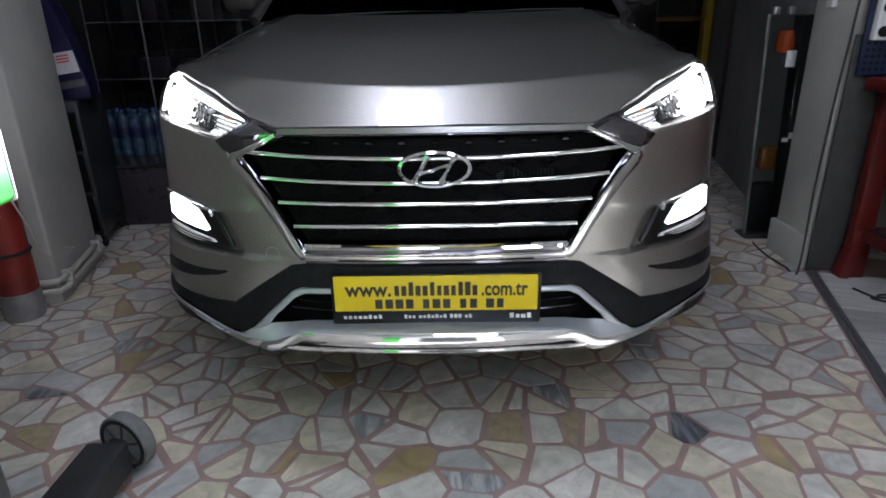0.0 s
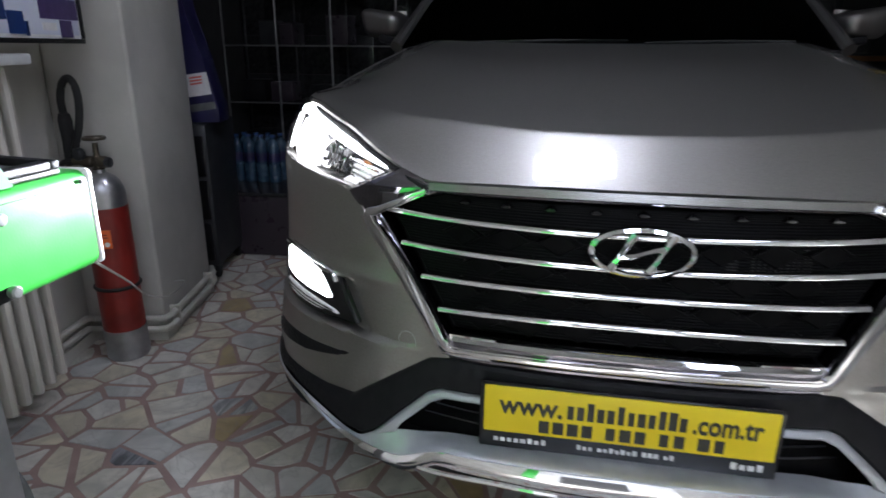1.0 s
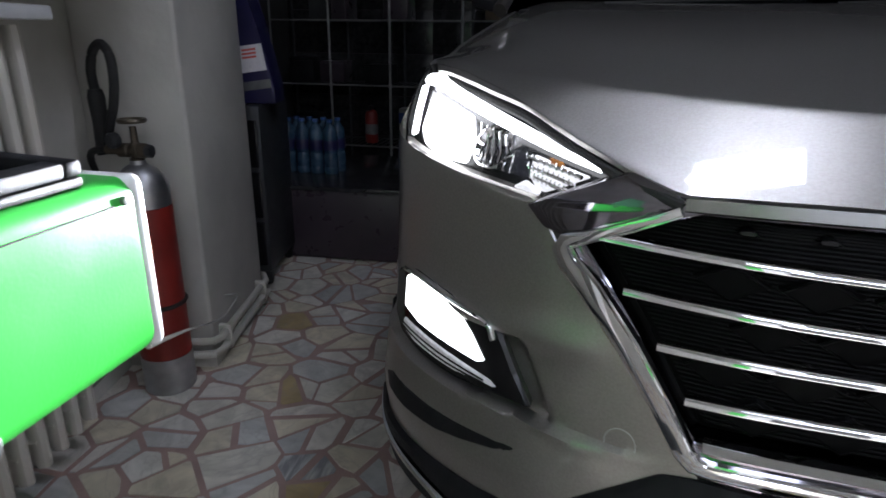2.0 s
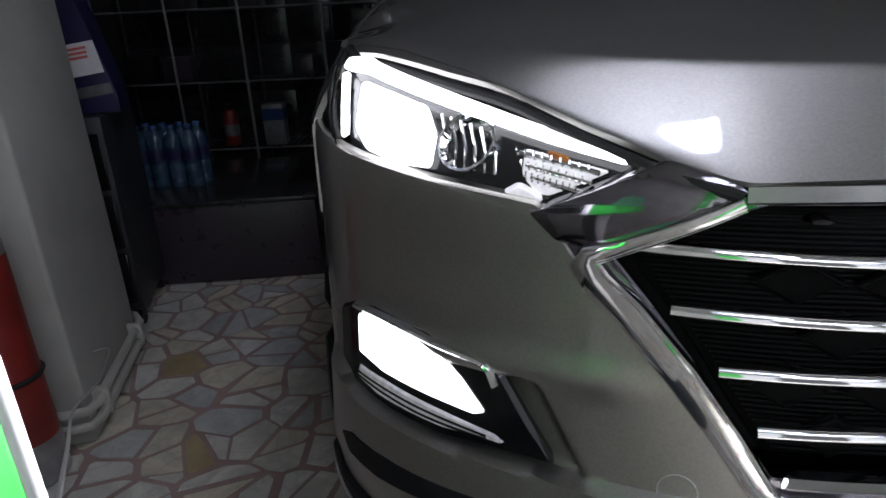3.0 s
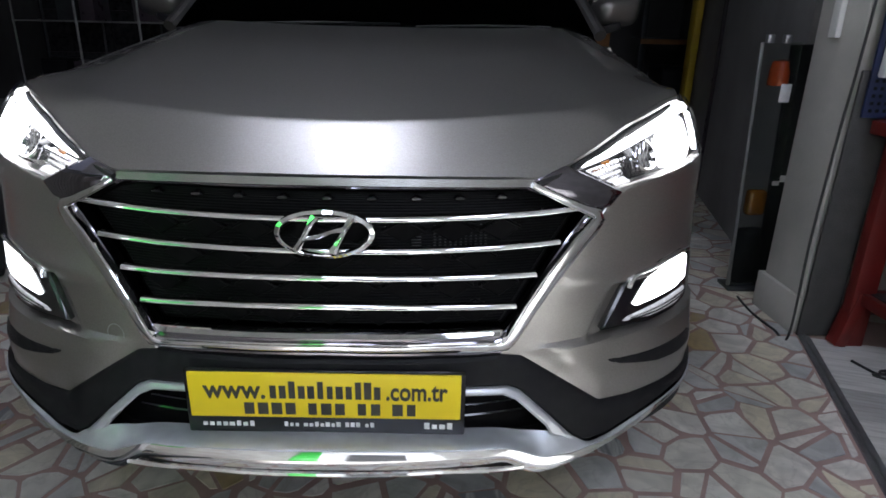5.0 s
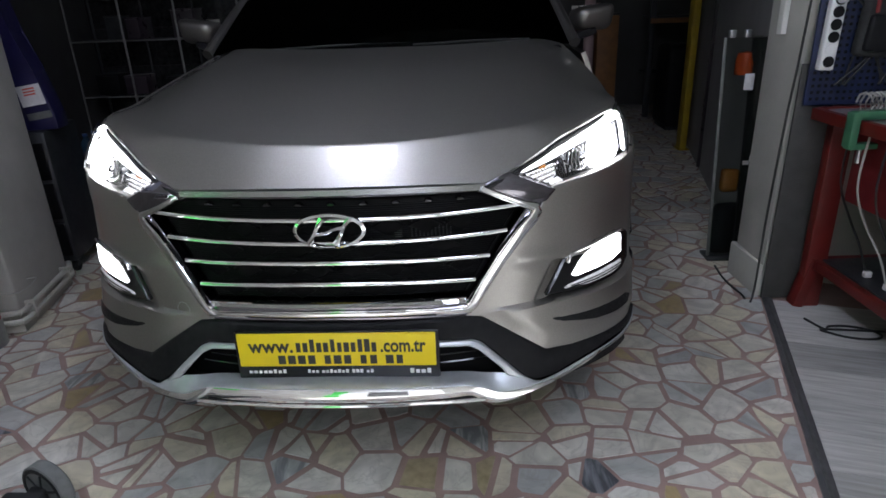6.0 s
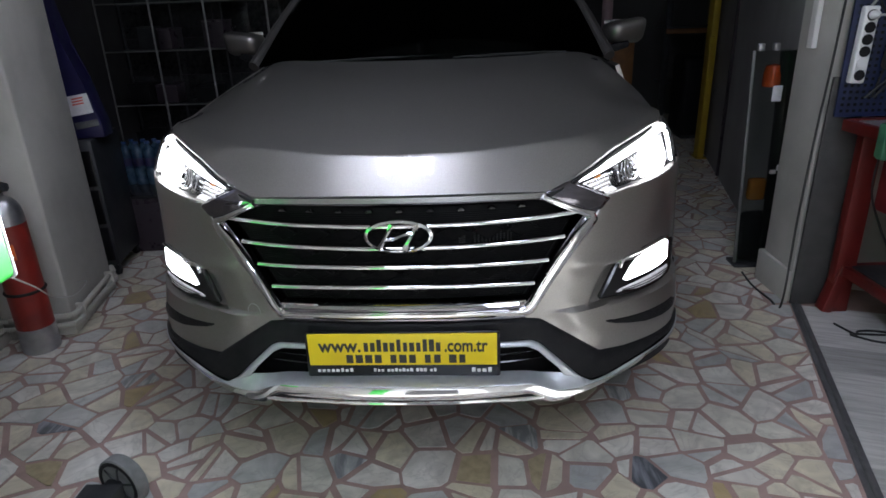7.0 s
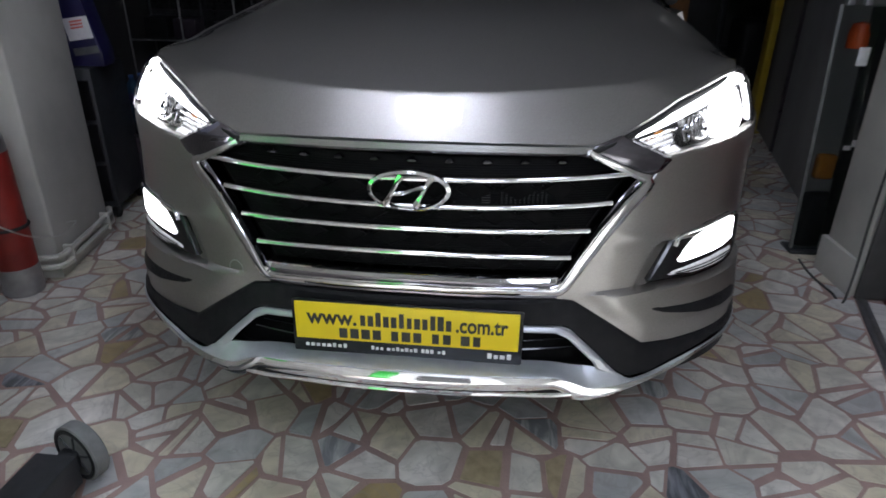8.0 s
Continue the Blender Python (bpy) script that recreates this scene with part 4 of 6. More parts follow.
rows = []
NX = 96
for i in range(NX + 1):
    f = -1 + 2 * i / NX
    row = []
    for j in range(81):
        g = 0.24 * j / 50 if j < 50 else 0.24 + 0.76 * (j - 50) / 30
        x = f * 0.82
        y0 = np.interp(abs(x), HX, HY)
        y1 = 1.32 + 0.13 * f * f
        y = y0 + (y1 - y0) * g
        xx = x if y < 0.6 else f * hood_side(y)
        row.append((xx, y, hood_z(xx, y)))
    rows.append(row)
part("hood", thick_sheet(rows, 0.006), M_PAINT, car, "silver beige hood")
for lamp, sg in zip(lamps, (1, -1)):
    seal = []
    for k in range(22):
        x = 0.400 + 0.390 * k / 21
        y = float(np.interp(x, HX, HY))
        seal.append((sg * x, y - 0.004, hood_z(x, y) - 0.009))
    part("lamp_gasket", tube(seal + [(sg * 0.812, 0.545, 0.978), (sg * 0.832, 0.535, 0.950), (sg * 0.838, 0.50, 0.92), (sg * 0.832, 0.455, 0.885), (sg * 0.822, 0.42, 0.862)], 0.0065, 8), M_RUBBER, lamp, "black rubber gasket")

# fenders
for sg in (1, -1):
    rows = []
    for j in range(25):
        y = 0.55 + (1.50 - 0.55) * j / 24
        xs = hood_side(min(y, 1.45)) + 0.004
        zs = hood_z(xs, min(y, 1.45)) - 0.001
        row = []
        for k in range(9):
            t = k / 8
            z = zs - (zs - 0.86) * (1 - math.cos(t * math.pi / 2))
            xo = float(np.interp(y - 5.5 * max(0, z - 0.82) ** 2, PY, PX)) - 0.28 * max(0, z - 0.86) - 0.006 * (1 - smooth(0.55, 0.66, y))
            x = xs + (max(xo, xs) - xs) * math.sin(t * math.pi / 2)
            row.append((sg * x, y, z))
        for z in (0.78, 0.72):
            row.append((sg * (float(np.interp(y - 5.5 * max(0, z - 0.82) ** 2, PY, PX)) - 0.006 * (1 - smooth(0.55, 0.66, y))), y, z))
        rows.append(row)
    part("fender", thick_sheet(rows, 0.01), M_PAINT, car, "silver beige fender")

# sides, doors, roof
SEC = [(0.86, 0.24), (0.915, 0.32), (0.925, 0.55), (0.925, 0.80), (0.915, 0.92), (0.885, 1.0), (0.86, 1.06)]
for sg in (1, -1):
    for name, ya, yb in (("front_door", 1.50, 2.52), ("rear_door", 2.525, 3.35), ("rear_quarter", 3.355, 4.28)):
        rows = []
        for j in range(7):
            y = ya + (yb - ya) * j / 6
            inn = 0.10 * max(0, (y - 3.6) / 0.7) ** 2
            lift = 0.04 * (y - 1.5) / 2.8
            rows.append([(sg * (x - inn), y, z + (lift if z > 0.9 else 0)) for x, z in SEC])
        door = part(name, thick_sheet(rows, 0.02), M_PAINT, car)
        if "door" in name:
            part("door_handle", bar((sg * 0.935, yb - 0.28, 0.90), (sg * 0.935, yb - 0.12, 0.90), 0.02, 0.022, 0.006), M_CHROME, door)
    side_glass = thick_sheet([[(sg * 0.855, y, 1.07 + 0.04 * (y - 1.5) / 2.8), (sg * 0.60, min(max(y, 2.2), 3.75), 1.585)] for y in (1.62, 2.2, 2.9, 3.5, 4.0)], 0.004)
    part("side_window", side_glass, M_TINT, car, "dark side window")
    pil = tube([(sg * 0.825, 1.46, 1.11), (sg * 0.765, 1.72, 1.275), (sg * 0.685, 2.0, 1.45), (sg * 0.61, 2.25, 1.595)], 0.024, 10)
    part("windscreen_pillar", pil, M_PILLAR_SHADED, car, "beige windscreen pillar with shade put into its colour")
    part("roof_rail", tube([(sg * 0.58, 2.3, 1.63), (sg * 0.575, 3.0, 1.665), (sg * 0.57, 3.8, 1.63)], 0.016, 8), M_BLACKPLASTIC, car)
part("roof", thick_sheet([[(x, y, 1.615 + 0.05 * math.sin((y - 2.15) / 1.9 * math.pi) - 0.10 * (abs(x) / 0.62) ** 3 * 0.5) for x in [k * 0.06 for k in range(-10, 11)]] for y in [2.15 + 0.1 * k for k in range(20)]], 0.03), M_PAINT, car)
part("windscreen_header", tube([(0.60 * k / 8, 2.150 + 0.03 * (k / 8) ** 2, 1.622 - 0.055 * abs(k / 8) ** 3) for k in range(-8, 9)], 0.034, 10), M_RUBBER, car, "black band above the windscreen")
part("tailgate", thick_sheet([[(x, 4.05 + 0.25 * (1.6 - z), z) for x in (-0.82, -0.4, 0, 0.4, 0.82)] for z in (0.35, 0.6, 0.95, 1.3, 1.6)], 0.03), M_PAINT, car)
ws = [[(f * (0.80 - 0.19 * t), 1.335 + 0.125 * f * f + (0.85 - 0.05 * f * f) * t, 1.110 + 0.495 * t + 0.02 * math.sin(t * math.pi)) for f in [k / 8 for k in range(-8, 9)]] for t in [k / 8 for k in range(9)]]
screen = part("windscreen", thick_sheet(ws, 0.004), M_TINT, car, "dark tinted windscreen")
screen.visible_shadow = False
part("dashboard", box((1.45, 0.5, 0.22), pose(0, 1.78, 1.0), 0.06, 3), M_SEAT, car, "dark dashboard")
part("cowl", box((1.50, 0.12, 0.04), pose(0, 1.385, 1.090), 0.01), M_BLACKPLASTIC, car)
part("headliner", box((1.1, 1.6, 0.02), pose(0, 3.0, 1.575)), M_SEAT, car)
for sx in (-0.36, 0.36):
    seat = part("front_seat", box((0.5, 0.16, 0.62), pose(sx, 2.62, 1.0, -14), 0.06, 3), M_SEAT, car)
    part("headrest", box((0.26, 0.09, 0.17), pose(sx, 2.72, 1.40, -10), 0.04, 3), M_SEAT, seat)
part("interior_mirror", box((0.22, 0.03, 0.06), pose(0, 1.98, 1.46), 0.012), M_GLOSSBLACK, car)
part("steering_wheel", tube([(-0.36 + 0.18 * math.cos(a), 2.12 - 0.05 * math.sin(a), 1.03 + 0.17 * math.sin(a)) for a in [k / 24 * math.tau for k in range(24)]], 0.014, 8, closed=True), M_RUBBER, car)
part("cabin_floor", box((1.7, 2.9, 0.05), pose(0, 2.85, 0.36)), M_SEAT, car)
part("underbody", box((1.66, 3.5, 0.06), pose(0, 2.2, 0.26), 0.01), M_BLACKPLASTIC, car, "dark underbody")
for x0, x1 in ((-0.50, 0.06), (0.12, 0.62)):
    part("wiper", tube([(x0, 1.37, 1.128), ((x0 + x1) / 2, 1.385, 1.136), (x1, 1.39, 1.136)], 0.006, 6), M_RUBBER, car, "black wiper")
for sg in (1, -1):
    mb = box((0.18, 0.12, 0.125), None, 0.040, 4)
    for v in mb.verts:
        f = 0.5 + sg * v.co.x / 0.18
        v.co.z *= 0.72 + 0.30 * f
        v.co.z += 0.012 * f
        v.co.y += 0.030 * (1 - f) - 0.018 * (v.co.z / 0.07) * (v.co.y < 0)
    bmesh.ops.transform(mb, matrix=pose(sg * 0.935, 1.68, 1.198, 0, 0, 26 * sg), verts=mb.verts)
    mirror = part("door_mirror", finish(mb, True), M_MIRRORCAP_SHADED, car, "beige door mirror with shade put into its colour")
    part("mirror_foot", bar((sg * 0.84, 1.65, 1.12), (sg * 0.95, 1.68, 1.15), 0.05, 0.035, 0.01), M_BLACKPLASTIC, mirror)
    part("mirror_glass", box((0.14, 0.004, 0.11), pose(sg * 0.905, 1.748, 1.203, 0, 0, 26 * sg), 0.001), M_CHROME, mirror)
    for yw in (0.93, 3.60):
        at = pose(sg * 0.765, yw, 0.345, 0, 90 * sg, 0)
        wheel = part("wheel", spin([(0.22, -0.10), (0.327, -0.11), (0.352, -0.08), (0.352, 0.08), (0.327, 0.11), (0.22, 0.10)], at, 36), M_RUBBER, car, "black tyre")
        part("rim", spin([(0.0, 0.115), (0.05, 0.115), (0.06, 0.103), (0.19, 0.105), (0.215, 0.112), (0.22, 0.112), (0.22, -0.05), (0.0, -0.05)], at, 30), M_ALU, wheel)
        arch = [(sg * 0.878, yw + 0.41 * math.cos(a), 0.345 + 0.41 * math.sin(a)) for a in [radians(k) for k in range(-10, 191, 10)]]
        part("arch_trim", tube(arch, 0.024, 8), M_BLACKPLASTIC, car, "black wheel arch trim")
        part("wheel_house", spin([(0.40, -0.01), (0.40, 0.0), (0.0, 0.0), (0.0, -0.01)], pose(sg * 0.66, yw, 0.40, 0, 90 * sg, 0), 28), M_BLACKPLASTIC, car)

car.matrix_basis = Matrix.Translation((0, 0, 0.007)) @ car.matrix_basis


# ---- the workshop ----
H_ROOM = 2.85
# left side runs a little outwards with depth; right side the other way
LU = Vector((-0.205, 0.979, 0)).normalized()      # along the left wall, into the depth
LN = Vector((-LU.y, LU.x, 0))                     # towards the left
LC = Vector((-1.640, 0.932, 0))                   # front inner corner of the left pillar
RU = Vector((0.281, 0.960, 0)).normalized()       # along the right side
RN = Vector((RU.y, -RU.x, 0))                     # towards the right
RC = Vector((1.322, -0.02, 0))                    # a point on the edge of the paving


def lpos(a, b, z=0.0):
    p = LC + LU * a + LN * b
    return Vector((p.x, p.y, z))


def rpos(a, b, z=0.0):
    p = RC + RU * a + RN * b
    return Vector((p.x, p.y, z))


LTURN = math.degrees(math.atan2(LU.y, LU.x)) - 90
RTURN = math.degrees(math.atan2(RU.y, RU.x)) - 90


def prism(corners, z0, z1, bevel=0.0):
    bm = bmesh.new()
    lo = [bm.verts.new((p[0], p[1], z0)) for p in corners]
    hi = [bm.verts.new((p[0], p[1], z1)) for p in corners]
    bm.faces.new(lo[::-1])
    bm.faces.new(hi)
    n = len(corners)
    for i in range(n):
        bm.faces.new((lo[i], lo[(i + 1) % n], hi[(i + 1) % n], hi[i]))
    if bevel:
        bmesh.ops.bevel(bm, geom=[e for e in bm.edges], offset=bevel, segments=3, profile=0.5, affect="EDGES")
    return finish(bm, bool(bevel))


WALL_B = 0.30     # the wall lies this far behind the pillar's face
structure("wall_left", prism([lpos(-4.6, WALL_B), lpos(0.9, WALL_B), lpos(0.9, WALL_B + 0.2), lpos(-4.6, WALL_B + 0.2)], 0, H_ROOM), M_WALL, "off-white painted plaster wall", "wall")
structure("pillar_left", prism([lpos(0, 0), lpos(0.52, 0), lpos(0.52, WALL_B), lpos(0, WALL_B)], 0.0, H_ROOM, 0.012), M_WALL, "off-white painted concrete pillar", "pillar")
structure("wall_left_back", prism([lpos(0.9, 0.50), lpos(3.2, 0.50), lpos(3.2, 0.70), lpos(0.9, 0.70)], 0, H_ROOM), M_DARKWALL, "grey plaster wall, gloom put into its dark colour", "wall")
structure("wall_left_step", prism([lpos(0.901, WALL_B + 0.201), lpos(1.05, WALL_B + 0.201), lpos(1.05, 0.499), lpos(0.901, 0.499)], 0, H_ROOM), M_DARKWALL, "grey plaster wall, gloom put into its dark colour", "wall")
# unseen front wall, kept extra pale to brighten the chrome and paint
structure("wall_front", box((9.0, 0.2, H_ROOM), pose(0.5, -3.9, H_ROOM / 2)), M_WALLBRIGHT, "off-white painted plaster wall", "wall")
# unseen dark shutter and green board, added only for the chrome to mirror
shutter = box((0.94, 0.03, 2.35), pose(0.12, -3.783, 1.18), 0.004)
for k in range(23):
    box((0.86, 0.02, 0.085), pose(0.12, -3.764, 0.07 + 0.1 * k), 0.008, 2, shutter)
structure("reflection_shutter", shutter, M_DARKWALL, "unseen dark shutter added for the dark parts of the chrome reflections", "door")
board = thing("reflection_board", "unseen green board added for the green in the chrome reflections", "board", (-1.20, -3.79, 0.0))
part("sheet", box((0.94, 0.02, 2.6), pose(-1.20, -3.788, 1.34), 0.004), M_GREEN, board)
for x in (-1.69, -0.71):
    part("batten", box((0.04, 0.03, 2.64), pose(x, -3.783, 1.34), 0.004), M_WHITE, board)
structure("wall_back", box((9.0, 0.2, H_ROOM), pose(0.5, 6.8, H_ROOM / 2)), M_DARKWALL, "grey plaster back wall, gloom put into its dark colour", "wall")
# one ceiling in two tones: pale lit front, rear with shade in its colour
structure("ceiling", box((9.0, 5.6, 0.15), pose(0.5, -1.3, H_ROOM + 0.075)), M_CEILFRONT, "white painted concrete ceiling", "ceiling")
structure("ceiling_back", box((9.0, 5.4, 0.15), pose(0.5, 4.2, H_ROOM + 0.075)), M_CEIL_UNLIT, "ceiling of the unlit back, shade put into its dark colour", "ceiling")
structure("ground", box((9.0, 11.0, 0.1), pose(0.5, 1.4, -0.0524)), M_MORTAR, "reddish mortar bed under the paving", "floor")

# right side: pillar with plinth, wall beyond it, back room
structure("pillar_right", prism([(1.661, 1.187), (1.92, 1.187), (1.92, 1.455), (1.648, 1.455)], 0.0, H_ROOM, 0.008), M_WALL, "off-white painted concrete pillar", "pillar")
structure("trunking_right", prism([(1.630, 1.300), (1.652, 1.300), (1.652, 1.345), (1.630, 1.345)], 1.13, H_ROOM, 0.003), M_WALLBRIGHT, "white cable trunking on the pillar", "trim")
structure("plinth_right", prism([(1.644, 1.180), (1.659, 1.180), (1.646, 1.458), (1.922, 1.458), (1.922, 1.474), (1.629, 1.474)], 0.0, 0.16, 0.004), M_WALL, "painted plinth round the pillar", "plinth")
structure("wall_right", prism([(1.80, 1.76), (2.36, 4.40), (2.57, 4.40), (2.13, 1.76)], 0, H_ROOM), M_GREYWALL, "grey plaster wall, gloom put into its dark colour beside the car", "wall")
structure("wall_right_bench", prism([rpos(-4.5, 0.95), rpos(1.55, 0.95), rpos(1.55, 1.15), rpos(-4.5, 1.15)], 0, H_ROOM), M_WALL, "off-white plaster wall behind the bench", "wall")
structure("wall_right_close", prism([(1.925, 1.41), (2.60, 1.46), (2.60, 1.66), (1.925, 1.61)], 0, H_ROOM), M_WALL, "off-white plaster wall", "wall")
structure("wall_right_far", prism([(3.05, 4.40), (3.25, 4.40), (3.25, 6.7), (3.05, 6.7)], 0, H_ROOM), M_DARKWALL, "back room wall, gloom put into its dark colour", "wall")

# strip and laminate floor to the right of the paving
structure("edge_strip", prism([rpos(-3.9, 0.0), rpos(1.24, 0.0), rpos(1.24, 0.042), rpos(-3.9, 0.042)], -0.016, 0.005, 0.002), M_STRIP, "dark metal edge strip", "trim")
structure("edge_rib", prism([rpos(-3.9, 0.016), rpos(1.24, 0.016), rpos(1.24, 0.026), rpos(-3.9, 0.026)], 0.0052, 0.0085, 0.001), M_ALUDIM, "raised rib of the metal edge strip", "trim")
laminate = thing("laminate_floor", "grey wood laminate floor beside the paving", "floor", rpos(0, 0.5), kind="structure")
rnd = random.Random(11)
LB = 0.19
for i in range(27):
    a0 = -3.9 + LB * i
    a1 = min(a0 + LB, 1.24) - 0.0015
    b = 0.044 - rnd.uniform(0.0, 0.8)
    while b < 1.44:
        s, e = max(b, 0.044), min(b + 0.9, 1.44)
        if e - s > 0.05:
            part("plank", prism([rpos(a0, s), rpos(a1, s), rpos(a1, e - 0.0015), rpos(a0, e - 0.0015)], -0.014, 0.0), M_LAMINATE, laminate)
        b += 0.9

# ceiling lights: the hood mirrors the first, the three in front are unseen fill
def ceiling_light(x, y, w, d, glow, turn=0.0):
    t = thing("ceiling_light", "lit square white ceiling light panel, out of view", "ceiling light", (x, y, H_ROOM - 0.01), "ceiling lights")
    m = pose(x, y, H_ROOM - 0.012, 0, 0, turn)
    part("diffuser", box((w - 0.04, d - 0.04, 0.008), m), glow, t)
    bm = bmesh.new()
    for sx, sy, ww, dd in ((0, d / 2 - 0.01, w, 0.02), (0, -d / 2 + 0.01, w, 0.02), (w / 2 - 0.01, 0, 0.02, d - 0.04), (-w / 2 + 0.01, 0, 0.02, d - 0.04)):
        box((ww, dd, 0.016), m @ pose(sx, sy, 0), 0.002, 2, bm)
    part("frame", finish(bm), M_WHITE, t)
    return t


ceiling_light(-0.20, 0.48, 0.52, 0.25, M_PANEL_OVER)
# three unseen panels added to light the front of the room
ceiling_light(-0.25, -1.8, 0.6, 0.6, M_PANEL)
ceiling_light(1.15, -1.5, 0.6, 1.2, M_PANEL)
ceiling_light(0.4, -3.1, 1.2, 0.6, M_PANEL)

# light of the two low beams
for sg in (1, -1):
    beam = bpy.data.lights.new("low_beam_light", "SPOT")
    for watts, cone, aim in ((250, 64, (sg * 0.2, -3.0, 1.0)), (900 if sg > 0 else 1700, 34, (1.9, -1.9, 0.25) if sg > 0 else (0.0, -2.4, 0.0))):
        beam = bpy.data.lights.new("low_beam_light", "SPOT")
        beam.energy, beam.spot_size, beam.spot_blend, beam.shadow_soft_size, beam.color = watts, radians(cone), 1.0, 0.03, (0.91, 0.95, 1.06)
        ob = new("low_beam_light", beam)
        ob.matrix_world = look((sg * 0.74, 0.235, 0.885), aim)

# ---- left side: cylinder, radiator, pipes, poster, stack behind the pillar ----
cx, cy = -1.716, 0.802
cyl = thing("gas_cylinder", "red gas cylinder with bare metal shoulder and foot", "gas cylinder", (cx, cy, 0))
part("foot_ring", spin([(0.0, 0.0), (0.070, 0.0), (0.0745, 0.006), (0.0745, 0.118), (0.0, 0.118)], pose(cx, cy, 0)), M_ALU, cyl, "bare metal foot")
part("body", spin([(0.0, 0.1185), (0.073, 0.1185), (0.073, 0.58), (0.0, 0.58)], pose(cx, cy, 0)), M_CYLRED, cyl, "worn red body")
part("shoulder", spin([(0.0725, 0.5805), (0.0725, 0.618), (0.069, 0.642), (0.060, 0.664), (0.046, 0.682), (0.030, 0.693), (0.022, 0.697), (0.021, 0.708), (0.0, 0.708)], pose(cx, cy, 0)), M_ALU, cyl, "bare metal shoulder")
valve = part("valve", spin([(0.018, 0.70), (0.020, 0.712), (0.015, 0.716), (0.015, 0.752), (0.010, 0.757), (0.009, 0.80), (0.0, 0.80)], pose(cx, cy, 0), 14), M_BRASS, cyl, "dull brass valve")
part("handwheel", tube([(cx + 0.033 * math.cos(a), cy + 0.033 * math.sin(a), 0.815) for a in [k / 18 * math.tau for k in range(18)]], 0.0065, 6, closed=True), M_BRASS, valve)
for a in (0.3, 0.3 + math.pi / 2):
    part("wheel_spoke", bar((cx - 0.03 * math.cos(a), cy - 0.03 * math.sin(a), 0.812), (cx + 0.03 * math.cos(a), cy + 0.03 * math.sin(a), 0.812), 0.008, 0.006), M_BRASS, valve)
part("valve_block", spin([(0.0, -0.035), (0.018, -0.035), (0.021, -0.028), (0.021, -0.010), (0.016, -0.006), (0.016, 0.016), (0.020, 0.020), (0.020, 0.046), (0.013, 0.050), (0.013, 0.085), (0.0, 0.085)], pose(cx, cy, 0.734, 0, -90, 8), 12), M_BRASS, valve, "dark brass cross block")
part("valve_cap", spin([(0.0, 0.0), (0.016, 0.0), (0.018, 0.006), (0.018, 0.018), (0.0, 0.020)], pose(cx + 0.034, cy - 0.004, 0.734, 0, 90, 8), 6), M_BLACKSTEEL, valve)
part("gauge", spin([(0.0, -0.012), (0.020, -0.012), (0.022, -0.008), (0.022, 0.008), (0.018, 0.012), (0.0, 0.010)], pose(cx - 0.048, cy - 0.024, 0.762, 90, 0, -15), 16), M_BLACKSTEEL, valve, "small dark gauge")
tag = part("tag", box((0.060, 0.004, 0.066), pose(cx + 0.028, cy - 0.072, 0.476, 0, 0, 18), 0.001), M_ORANGE, cyl, "orange tag with a white dot")
part("dot", spin([(0.0, 0.0), (0.009, 0.0), (0.009, 0.001), (0.0, 0.001)], pose(cx + 0.043, cy - 0.0695, 0.458, 90, 0, 18), 14), M_LABEL, tag, "white round dot")
for dz in (0.010, 0.020):
    part("print", box((0.040, 0.001, 0.004), pose(cx + 0.027, cy - 0.0745, 0.472 + dz, 0, 0, 18)), M_REDDARK, tag)
part("strap", tube([(cx + 0.0745 * math.cos(a), cy + 0.0745 * math.sin(a), 0.285) for a in [k / 24 * math.tau for k in range(24)]], 0.007, 6, closed=True), M_RUBBER, cyl, "black rubber strap")
part("hose", tube(spline([(cx - 0.118, cy + 0.02, 0.885), (cx - 0.121, cy + 0.02, 0.94), (cx - 0.102, cy + 0.018, 0.992), (cx - 0.070, cy + 0.014, 1.010), (cx - 0.046, cy + 0.010, 0.980), (cx - 0.041, cy + 0.006, 0.92), (cx - 0.052, cy + 0.002, 0.85), (cx - 0.078, cy, 0.78), (cx - 0.088, cy, 0.737)], 8), 0.0125, 10), M_RUBBER, cyl, "looped black hose")
part("horn", tube([(cx - 0.112, cy + 0.02, 0.715), (cx - 0.116, cy + 0.02, 0.74), (cx - 0.117, cy + 0.02, 0.80), (cx - 0.118, cy + 0.02, 0.87), (cx - 0.118, cy + 0.02, 0.892)], [0.026, 0.024, 0.021, 0.023, 0.018], 12), M_RUBBER, cyl, "black hose grip")
part("outlet_hose", tube(spline([(cx - 0.08, cy - 0.01, 0.734), (cx - 0.13, cy, 0.728), (cx - 0.18, cy + 0.03, 0.700), (cx - 0.20, cy + 0.07, 0.62), (cx - 0.17, cy + 0.075, 0.50)], 6), 0.010, 8), M_RUBBER, cyl, "black outlet hose")

radiator = thing("radiator", "cream enamelled column radiator on the wall", "radiator", lpos(-0.6, 0.16))
for k in range(16):
    a = -0.435 - 0.062 * k
    col = tube(spline([lpos(a, 0.165, 0.14), lpos(a, 0.16, 0.17), lpos(a, 0.16, 0.98), lpos(a, 0.165, 1.02)], 3), 0.024, 10, flat=0.75)
    tube(spline([lpos(a, 0.245, 0.14), lpos(a, 0.25, 0.17), lpos(a, 0.25, 0.98), lpos(a, 0.245, 1.02)], 3), 0.024, 10, col, flat=0.75)
    tube([lpos(a, 0.15, 0.17), lpos(a, 0.26, 0.17)], 0.019, 8, col)
    tube([lpos(a, 0.15, 0.99), lpos(a, 0.26, 0.99)], 0.019, 8, col)
    part("column", finish(col, True), M_RADIATOR, radiator)
